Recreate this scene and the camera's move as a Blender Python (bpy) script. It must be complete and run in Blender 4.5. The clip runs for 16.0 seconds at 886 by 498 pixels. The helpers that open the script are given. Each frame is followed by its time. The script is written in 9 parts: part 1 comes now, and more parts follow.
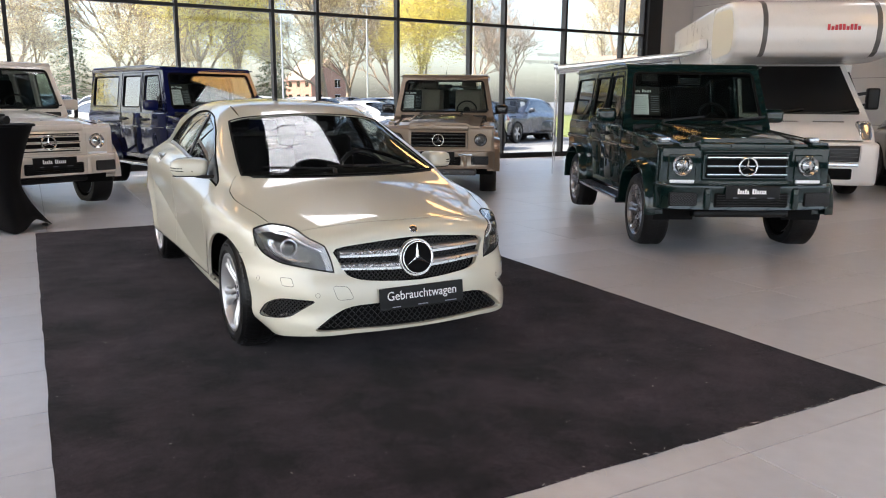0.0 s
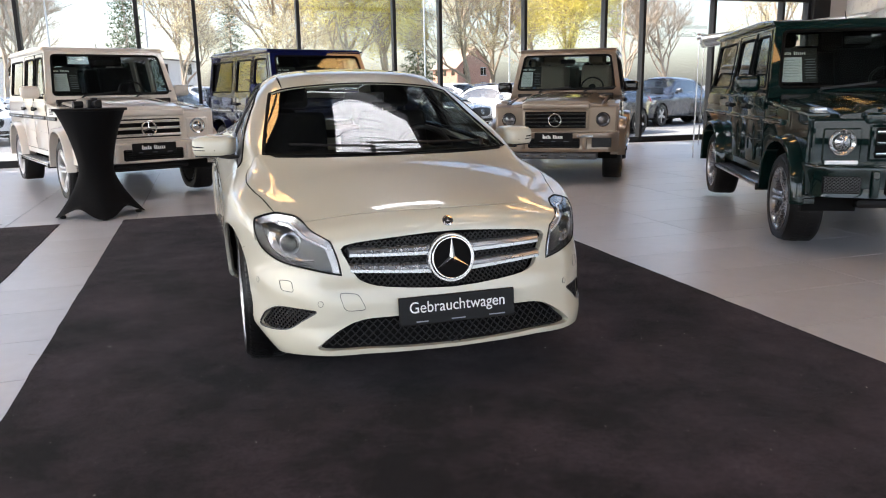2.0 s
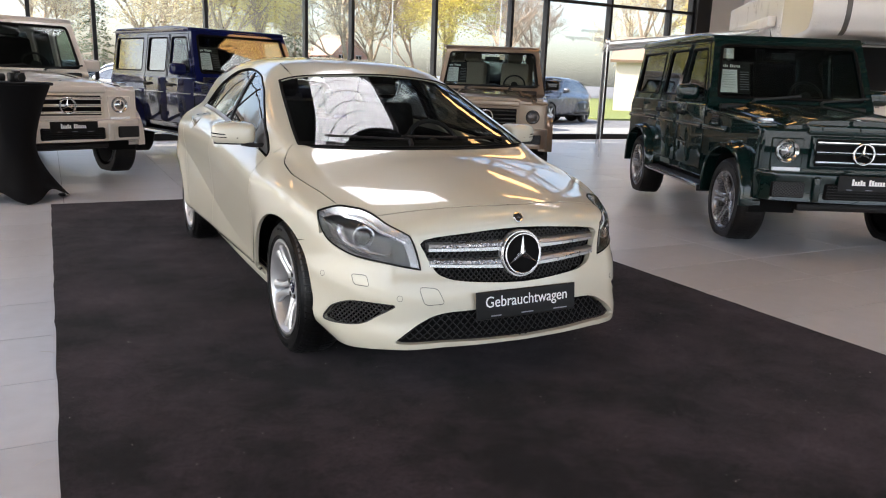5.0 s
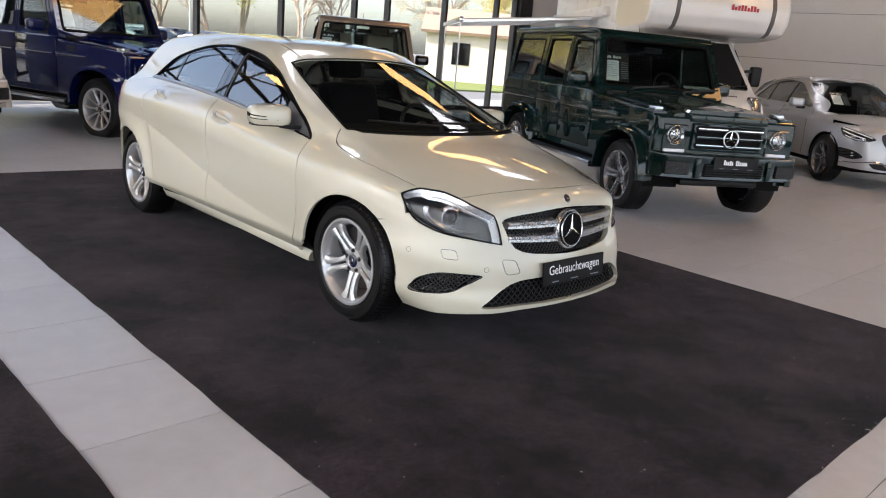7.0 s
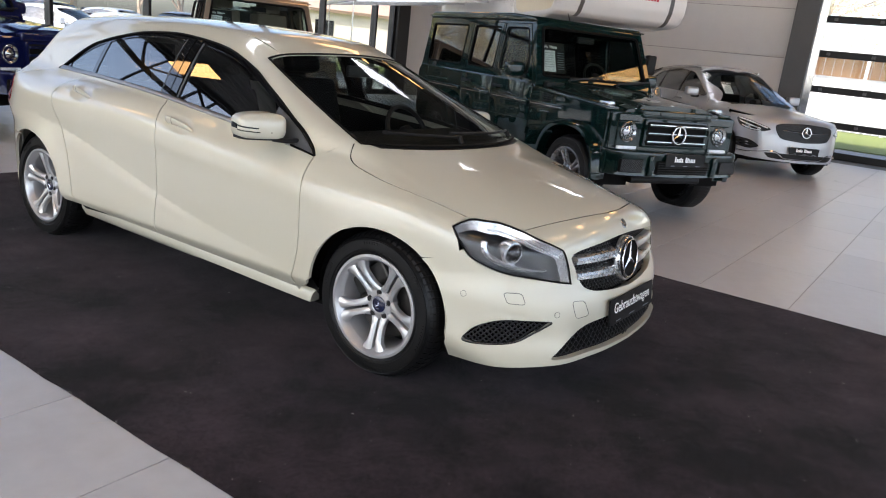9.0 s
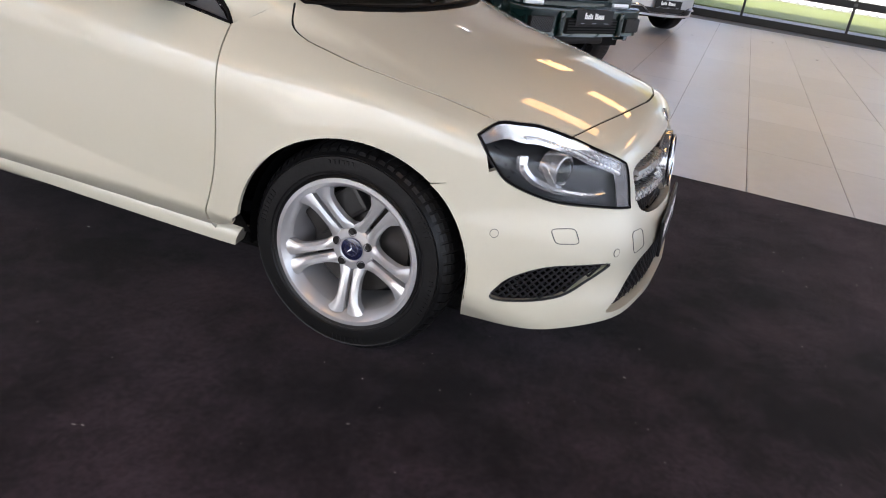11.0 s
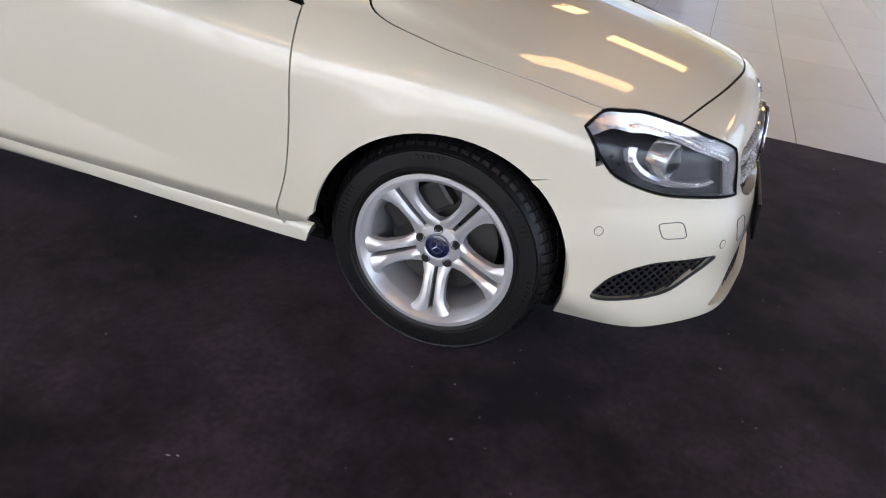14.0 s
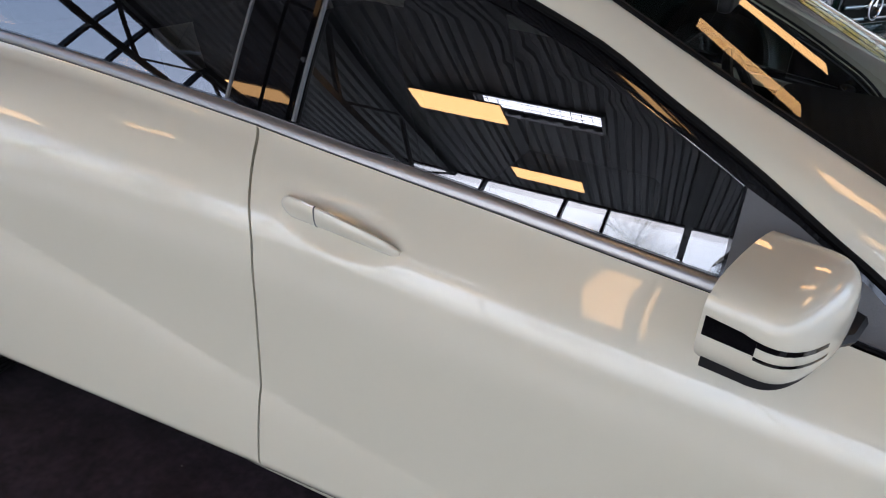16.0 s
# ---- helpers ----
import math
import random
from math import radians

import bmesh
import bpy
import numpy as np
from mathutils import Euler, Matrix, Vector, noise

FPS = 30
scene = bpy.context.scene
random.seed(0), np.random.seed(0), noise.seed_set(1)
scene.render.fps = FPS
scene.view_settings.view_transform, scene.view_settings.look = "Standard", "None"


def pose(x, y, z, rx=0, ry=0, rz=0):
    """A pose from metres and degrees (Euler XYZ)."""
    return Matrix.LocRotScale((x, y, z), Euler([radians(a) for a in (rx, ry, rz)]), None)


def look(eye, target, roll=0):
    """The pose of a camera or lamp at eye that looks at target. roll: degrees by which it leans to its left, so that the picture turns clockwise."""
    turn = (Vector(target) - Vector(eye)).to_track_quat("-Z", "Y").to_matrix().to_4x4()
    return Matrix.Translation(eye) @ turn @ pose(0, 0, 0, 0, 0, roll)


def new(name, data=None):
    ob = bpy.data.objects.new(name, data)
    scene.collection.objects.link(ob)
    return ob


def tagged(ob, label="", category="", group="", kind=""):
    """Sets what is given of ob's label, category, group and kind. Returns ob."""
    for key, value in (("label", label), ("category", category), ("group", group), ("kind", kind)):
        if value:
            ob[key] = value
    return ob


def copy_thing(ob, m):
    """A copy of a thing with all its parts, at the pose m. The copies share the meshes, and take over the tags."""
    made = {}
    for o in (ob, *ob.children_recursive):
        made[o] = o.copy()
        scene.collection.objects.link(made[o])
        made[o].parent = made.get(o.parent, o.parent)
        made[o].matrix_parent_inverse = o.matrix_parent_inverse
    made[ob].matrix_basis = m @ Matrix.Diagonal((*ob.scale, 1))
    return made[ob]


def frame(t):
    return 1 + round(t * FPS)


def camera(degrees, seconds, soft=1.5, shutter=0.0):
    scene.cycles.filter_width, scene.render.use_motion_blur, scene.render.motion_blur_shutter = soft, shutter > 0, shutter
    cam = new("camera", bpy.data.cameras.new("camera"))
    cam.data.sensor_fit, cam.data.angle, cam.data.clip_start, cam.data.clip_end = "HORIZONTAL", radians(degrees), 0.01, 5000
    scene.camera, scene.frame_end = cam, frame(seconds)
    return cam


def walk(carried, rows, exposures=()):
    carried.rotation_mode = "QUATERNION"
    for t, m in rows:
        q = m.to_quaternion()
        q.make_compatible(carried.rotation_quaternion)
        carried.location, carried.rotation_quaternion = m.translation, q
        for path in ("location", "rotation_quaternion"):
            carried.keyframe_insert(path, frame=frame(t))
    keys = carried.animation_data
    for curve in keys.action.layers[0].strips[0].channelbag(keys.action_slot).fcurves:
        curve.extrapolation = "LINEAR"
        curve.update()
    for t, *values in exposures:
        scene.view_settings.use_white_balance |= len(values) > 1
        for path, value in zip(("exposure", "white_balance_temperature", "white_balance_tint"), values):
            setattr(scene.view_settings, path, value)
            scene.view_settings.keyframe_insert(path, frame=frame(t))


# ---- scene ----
cam = camera(61.7, 16.0, soft=1.1)
PATH = [
    (0, (-1.758, -4.232, 1.409), (-0.808, -2.517, 1.016), 0.5),
    (0.5, (-1.443, -4.057, 1.373), (-0.615, -2.282, 0.97), -0.1),
    (1, (-1.204, -3.896, 1.321), (-0.477, -2.079, 0.91), -0.4),
    (1.5, (-1.024, -3.736, 1.297), (-0.38, -1.888, 0.88), -0.8),
    (2, (-0.929, -3.605, 1.266), (-0.342, -1.741, 0.844), -0.9),
    (2.5, (-0.895, -3.556, 1.244), (-0.318, -1.689, 0.818), -0.9),
    (3, (-0.888, -3.533, 1.246), (-0.286, -1.675, 0.818), -0.6),
    (5.5, (-2.071, -3.296, 1.323), (-1.044, -1.642, 0.864), 3.0),
    (6, (-2.395, -3.243, 1.35), (-1.246, -1.678, 0.871), 3.9),
    (6.5, (-2.713, -3.066, 1.348), (-1.445, -1.6, 0.853), 4.8),
    (7, (-3.027, -2.952, 1.375), (-1.671, -1.57, 0.872), 5.2),
    (7.5, (-3.249, -2.782, 1.438), (-1.825, -1.473, 0.93), 5.6),
    (8, (-3.358, -2.529, 1.46), (-1.883, -1.279, 0.95), 5.9),
    (8.5, (-3.302, -2.217, 1.426), (-1.771, -1.038, 0.913), 6.1),
    (9, (-3.124, -1.88, 1.397), (-1.522, -0.802, 0.876), 6.4),
    (9.5, (-2.947, -1.542, 1.358), (-1.277, -0.591, 0.803), 6.8),
    (10, (-2.748, -1.246, 1.296), (-1.025, -0.443, 0.674), 7.3),
    (10.2, (-2.651, -1.136, 1.28), (-0.915, -0.399, 0.614), 8.0),
    (12.3, (-2.525, -0.756, 1.218), (-0.825, -0.345, 0.248), 8.5),
    (12.5, (-2.521, -0.754, 1.236), (-0.834, -0.346, 0.241), 8.3),
    (13, (-2.547, -0.721, 1.236), (-0.858, -0.315, 0.246), 8.3),
    (13.5, (-2.576, -0.649, 1.253), (-0.874, -0.223, 0.292), 8.3),
    (14, (-2.466, -0.518, 1.298), (-0.793, -0.023, 0.32), 7.8),
    (14.5, (-2.285, -0.245, 1.364), (-0.63, 0.319, 0.393), 7.2),
    (15, (-2.147, 0.068, 1.38), (-0.503, 0.693, 0.426), 6.7),
    (15.5, (-1.975, 0.371, 1.367), (-0.337, 1.084, 0.467), 6.0),
    (16, (-1.748, 0.721, 1.404), (-0.116, 1.442, 0.501), 4.7),
]
walk(cam, [(t, look(e, g, r)) for t, e, g, r in PATH], [(0, 1.76, 6550, 17), (3, 1.80, 6600, 18), (5.5, 1.70, 6700, 18), (9, 1.68, 6350, 17), (10.2, 1.64, 6450, 20), (12.5, 1.96, 6200, 22), (13.5, 1.86, 6150, 22), (14.5, 1.62, 6100, 20), (16, 1.41, 5950, 20)])

# ---- world, sun and light ----
world = bpy.data.worlds.new("sky")
scene.world = world
world.use_nodes = True
wn = world.node_tree.nodes
sky = wn.new("ShaderNodeTexSky")
sky.sky_type = "NISHITA"
sky.sun_disc = False
SUN_EL, SUN_AZ = 46.0, -78.0
sky.sun_elevation = radians(SUN_EL)
sky.sun_rotation = radians(SUN_AZ)
sky.air_density, sky.dust_density = 1.0, 3.0
world.node_tree.links.new(sky.outputs[0], wn["Background"].inputs[0])
wn["Background"].inputs[1].default_value = 0.15
sun_data = bpy.data.lights.new("sun", "SUN")
sun_data.energy, sun_data.angle, sun_data.color = 3.2, radians(0.6), (1.0, 0.94, 0.84)
sun = new("sun", sun_data)
to_sun = Vector((math.sin(radians(SUN_AZ)) * math.cos(radians(SUN_EL)), math.cos(radians(SUN_AZ)) * math.cos(radians(SUN_EL)), math.sin(radians(SUN_EL))))
sun.matrix_world = look(tuple(to_sun * 60), (0, 0, 0))


def window_lamp(name, m, sx, sy, watts, color):
    """Area lamp added in place of sky light outside a glazed wall, facing in."""
    d = bpy.data.lights.new(name, "AREA")
    d.shape, d.size, d.size_y, d.energy, d.color = "RECTANGLE", sx, sy, watts, color
    o = new(name, d)
    o.matrix_world = m


WEST_X = -12.25
window_lamp("west_window_light", look((WEST_X, 0.2, 3.1), (0, 0.2, 3.1)), 21.5, 6.0, 285, (0.84, 0.92, 1.0))
# fill lamp added behind an assumed south glazing that stays out of view
window_lamp("south_fill_light", look((0.0, -11.4, 3.1), (0, 0, 3.1)), 24.0, 6.0, 250, (0.95, 0.97, 1.0))


# ---- materials ----
def mat(name, color, rough=0.5, metal=0.0, coat=0.0, var=0.08, scale=3.0, fine=60.0, bump=0.0, bscale=300.0, spec=0.5,
        emit=0.0, sheen=0.0, per_object=0.0, rvar=0.05, coat_rough=0.03):
    """A procedural surface: base colour varied at two scales, with varied roughness and fine relief."""
    m = bpy.data.materials.new(name)
    m.use_nodes = True
    nt = m.node_tree
    n, l = nt.nodes, nt.links
    b = n["Principled BSDF"]
    b.inputs["Base Color"].default_value = (*color, 1)
    b.inputs["Roughness"].default_value = rough
    b.inputs["Metallic"].default_value = metal
    b.inputs["Coat Weight"].default_value = coat
    b.inputs["Coat Roughness"].default_value = coat_rough
    b.inputs["Specular IOR Level"].default_value = spec
    if sheen:
        b.inputs["Sheen Weight"].default_value = sheen
    if emit:
        b.inputs["Emission Color"].default_value = (*color, 1)
        b.inputs["Emission Strength"].default_value = emit
    tc = n.new("ShaderNodeTexCoord")
    if var or per_object:
        t1, t2 = n.new("ShaderNodeTexNoise"), n.new("ShaderNodeTexNoise")
        t1.inputs["Scale"].default_value, t2.inputs["Scale"].default_value = scale, fine
        t1.inputs["Detail"].default_value = t2.inputs["Detail"].default_value = 4
        for t in (t1, t2):
            l.new(tc.outputs["Object"], t.inputs["Vector"])
        add = n.new("ShaderNodeMath")
        add.operation = "ADD"
        l.new(t1.outputs[0], add.inputs[0])
        l.new(t2.outputs[0], add.inputs[1])
        rng = n.new("ShaderNodeMapRange")
        rng.inputs[1].default_value, rng.inputs[2].default_value = 0.6, 1.4
        rng.inputs[3].default_value, rng.inputs[4].default_value = 1 - var, 1 + var
        l.new(add.outputs[0], rng.inputs[0])
        value = rng.outputs[0]
        if per_object:
            info = n.new("ShaderNodeObjectInfo")
            r2 = n.new("ShaderNodeMapRange")
            r2.inputs[3].default_value, r2.inputs[4].default_value = 1 - per_object, 1 + per_object
            l.new(info.outputs["Random"], r2.inputs[0])
            mul = n.new("ShaderNodeMath")
            mul.operation = "MULTIPLY"
            l.new(value, mul.inputs[0])
            l.new(r2.outputs[0], mul.inputs[1])
            value = mul.outputs[0]
        hsv = n.new("ShaderNodeHueSaturation")
        hsv.inputs["Color"].default_value = (*color, 1)
        l.new(value, hsv.inputs["Value"])
        l.new(hsv.outputs[0], b.inputs["Base Color"])
        rr = n.new("ShaderNodeMapRange")
        rr.inputs[1].default_value, rr.inputs[2].default_value = 0.6, 1.4
        rr.inputs[3].default_value, rr.inputs[4].default_value = max(rough - rvar, 0.0), min(rough + rvar, 1.0)
        l.new(add.outputs[0], rr.inputs[0])
        l.new(rr.outputs[0], b.inputs["Roughness"])
    if bump:
        tb = n.new("ShaderNodeTexNoise")
        tb.inputs["Scale"].default_value, tb.inputs["Detail"].default_value = bscale, 3
        l.new(tc.outputs["Object"], tb.inputs["Vector"])
        bp = n.new("ShaderNodeBump")
        bp.inputs["Strength"].default_value, bp.inputs["Distance"].default_value = bump, 0.01
        l.new(tb.outputs[0], bp.inputs["Height"])
        l.new(bp.outputs[0], b.inputs["Normal"])
    return m


def glass(name, tint, ior=1.5, rough=0.0):
    """Clear or tinted pane: tinted see-through with a mirror gloss that grows at grazing angles."""
    m = bpy.data.materials.new(name)
    m.use_nodes = True
    n, l = m.node_tree.nodes, m.node_tree.links
    n.remove(n["Principled BSDF"])
    tr, gl, lw, mx = (n.new("ShaderNode" + k) for k in ("BsdfTransparent", "BsdfGlossy", "LayerWeight", "MixShader"))
    tr.inputs[0].default_value = (*tint, 1)
    gl.inputs["Roughness"].default_value = rough
    f0 = ((ior - 1) / (ior + 1)) ** 2
    steep, gain = n.new("ShaderNodeMath"), n.new("ShaderNodeMath")
    steep.operation, gain.operation = "POWER", "MULTIPLY_ADD"
    steep.inputs[1].default_value = 5.0
    gain.inputs[1].default_value, gain.inputs[2].default_value = 1 - f0, f0
    l.new(lw.outputs["Facing"], steep.inputs[0])
    l.new(steep.outputs[0], gain.inputs[0])
    l.new(gain.outputs[0], mx.inputs[0])
    l.new(tr.outputs[0], mx.inputs[1])
    l.new(gl.outputs[0], mx.inputs[2])
    l.new(mx.outputs[0], n["Material Output"].inputs[0])
    return m


def leaf_mat(name, color):
    """Thin leaves: half of the light goes through them."""
    m = mat(name, color, 0.7, var=0.25, scale=0.8, fine=5)
    n, l = m.node_tree.nodes, m.node_tree.links
    tr, mx = n.new("ShaderNodeBsdfTranslucent"), n.new("ShaderNodeMixShader")
    tr.inputs[0].default_value = (*color, 1)
    l.new(n["Principled BSDF"].outputs[0], mx.inputs[1])
    l.new(tr.outputs[0], mx.inputs[2])
    l.new(mx.outputs[0], n["Material Output"].inputs[0])
    return m


def felt(name):
    """Dark purplish felt, walked on: dusty scuffs of uneven size over a nearly black pile."""
    m = mat(name, (0.012, 0.008, 0.010), 0.95, var=0, bump=0.35, bscale=700, sheen=0.06, spec=0.05)
    n, l = m.node_tree.nodes, m.node_tree.links
    tc = n["Texture Coordinate"]
    a, b, ramp_a, mul = (n.new("ShaderNode" + k) for k in ("TexNoise", "TexNoise", "ValToRGB", "MixRGB"))
    a.inputs["Scale"].default_value, a.inputs["Detail"].default_value, a.inputs["Roughness"].default_value = 1.5, 9, 0.66
    b.inputs["Scale"].default_value, b.inputs["Detail"].default_value = 55, 3
    for t in (a, b):
        l.new(tc.outputs["Object"], t.inputs["Vector"])
    ramp_a.color_ramp.elements[0].position, ramp_a.color_ramp.elements[0].color = 0.40, (0.0056, 0.0038, 0.0049, 1)
    ramp_a.color_ramp.elements[1].position, ramp_a.color_ramp.elements[1].color = 0.66, (0.042, 0.0295, 0.0365, 1)
    mul.blend_type = "MULTIPLY"
    mul.inputs[0].default_value = 0.5
    l.new(a.outputs[0], ramp_a.inputs[0])
    l.new(ramp_a.outputs[0], mul.inputs[1])
    gain = n.new("ShaderNodeMapRange")
    gain.inputs[1].default_value, gain.inputs[2].default_value, gain.inputs[3].default_value, gain.inputs[4].default_value = 0.3, 0.7, 0.5, 1.5
    l.new(b.outputs[0], gain.inputs[0])
    l.new(gain.outputs[0], mul.inputs[2])
    l.new(mul.outputs[0], n["Principled BSDF"].inputs["Base Color"])
    return m


M = {
    "cream": mat("cream_white_paint", (0.535, 0.51, 0.405), 0.35, coat=1.0, var=0.01, rvar=0.02),
    "seam": mat("black_seal_and_backing", (0.003, 0.003, 0.003), 0.7, var=0.1, spec=0.1),
    "gloss_black": mat("gloss_black_trim", (0.003, 0.003, 0.0035), 0.05, coat=0.6, var=0.05, spec=0.3),
    "black_plastic": mat("black_plastic", (0.008, 0.008, 0.0085), 0.45, var=0.15, bump=0.05, spec=0.25),
    "mesh_black": mat("satin_black_mesh", (0.011, 0.011, 0.012), 0.36, var=0.1, spec=0.4),
    "grey_plastic": mat("charcoal_plastic", (0.06, 0.062, 0.065), 0.45, var=0.1, bump=0.05),
    "chrome": mat("chrome", (0.86, 0.86, 0.87), 0.06, 1.0, var=0.02, rvar=0.02),
    "star_chrome": mat("brushed_star_chrome", (0.74, 0.74, 0.75), 0.17, 1.0, var=0.02, rvar=0.02),
    "satin_chrome": mat("satin_chrome", (0.62, 0.62, 0.63), 0.2, 1.0, var=0.03),
    "louvre_silver": mat("satin_silver_louvre", (0.40, 0.40, 0.405), 0.28, 0.85, var=0.03),
    "belt_silver": mat("satin_anodised_strip", (0.27, 0.265, 0.265), 0.3, 0.9, var=0.0),
    "alloy": mat("silver_painted_alloy", (0.51, 0.51, 0.515), 0.30, 0.55, coat=0.5, var=0.01, rvar=0.01),
    "dark_alloy": mat("dark_grey_alloy", (0.15, 0.15, 0.155), 0.3, 0.8, coat=0.5, var=0.05),
    "mid_alloy": mat("grey_machined_alloy", (0.30, 0.30, 0.31), 0.28, 0.7, coat=0.5, var=0.03),
    "bolt_dark": mat("dark_wheel_bolt", (0.035, 0.034, 0.033), 0.4, 0.6, var=0.1),
    "iron": mat("brake_iron", (0.07, 0.066, 0.062), 0.4, 0.9, var=0.15, rvar=0.02),
    "rubber": mat("tyre_rubber", (0.005, 0.005, 0.0052), 0.42, var=0.25, scale=9, bump=0.08, bscale=120, spec=0.28),
    "interior": mat("black_cabin_fabric", (0.004, 0.004, 0.0043), 0.8, var=0.15, bump=0.1, spec=0.1),
    "beige_leather": mat("beige_leather", (0.45, 0.38, 0.30), 0.5, var=0.08, bump=0.1),
    "car_glass": glass("tinted_car_glass", (0.72, 0.78, 0.76), 1.52),
    "side_glass": glass("tinted_side_glass", (0.30, 0.34, 0.33), 2.7),
    "dark_glass": glass("dark_privacy_glass", (0.20, 0.22, 0.225), 2.8),
    "lens": glass("clear_lamp_lens", (0.93, 0.94, 0.95), 1.5),
    "red_lens": mat("red_lamp_lens", (0.35, 0.012, 0.012), 0.08, coat=1.0, var=0.05),
    "pane": glass("facade_glass", (0.93, 0.96, 0.95), 1.45),
    "lamp_silver": mat("lamp_reflector", (0.48, 0.485, 0.49), 0.13, 0.8, var=0.06),
    "lamp_bright": mat("bright_lamp_ribs", (0.70, 0.70, 0.71), 0.16, 0.75, var=0.05),
    "lamp_grey": mat("lamp_housing_grey", (0.030, 0.033, 0.037), 0.30, 0.2, var=0.1),
    "led": mat("led_strip", (0.85, 0.87, 0.9), 0.15, var=0.02, coat=1.0),
    "plate_black": mat("plate_black", (0.004, 0.004, 0.0045), 0.4, coat=0.05, spec=0.2, var=0.05),
    "plate_white": mat("plate_lettering", (0.86, 0.86, 0.85), 0.4, var=0.02),
    "blue_enamel": mat("blue_enamel", (0.010, 0.013, 0.045), 0.25, coat=0.6, var=0.05),
    "print_grey": mat("pale_grey_print", (0.45, 0.45, 0.46), 0.6, var=0.02),
    "paper": mat("paper_sheet", (0.82, 0.83, 0.83), 0.6, var=0.02),
    "paper_ink": mat("printed_ink", (0.25, 0.27, 0.3), 0.6, var=0.02),
    "sign_black": mat("black_card", (0.006, 0.006, 0.007), 0.4, var=0.05),
    "sign_blue": mat("blue_print", (0.02, 0.22, 0.62), 0.4, var=0.02),
    "carpet": felt("black_needle_felt_carpet"),
    "thread": mat("loose_pale_thread", (0.55, 0.52, 0.47), 0.8, var=0.1),
    "tile": mat("grey_stoneware_tile", (0.465, 0.47, 0.485), 0.30, var=0.10, scale=1.6, fine=9, bump=0.015, bscale=60, per_object=0.06, rvar=0.035),
    "grout": mat("grey_grout", (0.17, 0.165, 0.16), 0.85, var=0.15),
    "steel_black": mat("anthracite_steel", (0.010, 0.011, 0.0125), 0.45, var=0.12, spec=0.3),
    "deck": mat("dark_trapezoid_deck", (0.075, 0.077, 0.08), 0.55, 0.2, var=0.12),
    "wall_panel": mat("grey_wall_panel", (0.50, 0.495, 0.485), 0.6, var=0.04, bump=0.04, bscale=40),
    "orange": mat("orange_shaft_panel", (0.85, 0.46, 0.13), 0.6, var=0.06),
    # emits by itself, in place of daylight through the roof
    "opal": mat("opal_daylight_pane", (0.93, 0.97, 1.0), 0.5, var=0.0, emit=3.2),
    "warm_panel": mat("warm_light_diffuser", (1.0, 0.56, 0.20), 0.5, var=0.0, emit=2.5),
    "white_render": mat("white_render", (0.75, 0.75, 0.74), 0.8, var=0.06),
    "fabric_black": mat("black_stretch_fabric", (0.004, 0.004, 0.0045), 0.85, var=0.2, bump=0.1, sheen=0.02, spec=0.1),
}


# ---- building blocks ----
def put(name, bm, material, parent=None, label="", smooth=False, m=None):
    """Link a bmesh as one mesh object."""
    me = bpy.data.meshes.new(name)
    bm.normal_update()
    bm.to_mesh(me)
    bm.free()
    me.materials.append(M[material] if isinstance(material, str) else material)
    if smooth:
        me.polygons.foreach_set("use_smooth", [True] * len(me.polygons))
        me.set_sharp_from_angle(angle=radians(38))
    ob = new(name, me)
    if parent:
        ob.parent = parent
    if m is not None:
        ob.matrix_basis = m
    if label:
        ob["label"] = label
    return ob


def part(name, bm, material, parent, label="", smooth=False, m=None):
    return put(name, bm, material, parent, label, smooth, m)


def thing(name, m, label, category, group=""):
    e = new(name)
    e.matrix_basis = m
    e.empty_display_size = 0.2
    return tagged(e, label, category, group)


def box(bm, x0, x1, y0, y1, z0, z1, bevel=0.0, seg=2, m=None):
    """Add a box, with bevelled edges if wanted."""
    r = bmesh.ops.create_cube(bm, size=1.0)
    vs = r["verts"]
    for v in vs:
        v.co = Vector(((x0 + x1) / 2 + v.co.x * (x1 - x0), (y0 + y1) / 2 + v.co.y * (y1 - y0), (z0 + z1) / 2 + v.co.z * (z1 - z0)))
    if bevel:
        es = list({e for v in vs for e in v.link_edges})
        r = bmesh.ops.bevel(bm, geom=es, offset=bevel, segments=seg, affect="EDGES", profile=0.6)
        vs = list({v for f in r["faces"] for v in f.verts} | {v for v in vs if v.is_valid})
    if m is not None:
        bmesh.ops.transform(bm, matrix=m, verts=vs)
    return bm


def box_bm(*a, **k):
    return box(bmesh.new(), *a, **k)


def rod(bm, a, b, r, n=10, r2=None):
    """Add a capped round bar from a to b."""
    a, b = Vector(a), Vector(b)
    d = b - a
    m = Matrix.Translation((a + b) / 2) @ d.to_track_quat("Z", "Y").to_matrix().to_4x4()
    bmesh.ops.create_cone(bm, cap_ends=True, segments=n, radius1=r, radius2=r if r2 is None else r2, depth=d.length, matrix=m)
    return bm


def bar(bm, a, b, w, h):
    """Add a square bar from a to b."""
    a, b = Vector(a), Vector(b)
    d = b - a
    q = d.to_track_quat("Z", "Y").to_matrix().to_4x4()
    r = bmesh.ops.create_cube(bm, size=1.0, matrix=Matrix.Translation((a + b) / 2) @ q @ Matrix.Diagonal((w, h, d.length, 1)))
    return bm


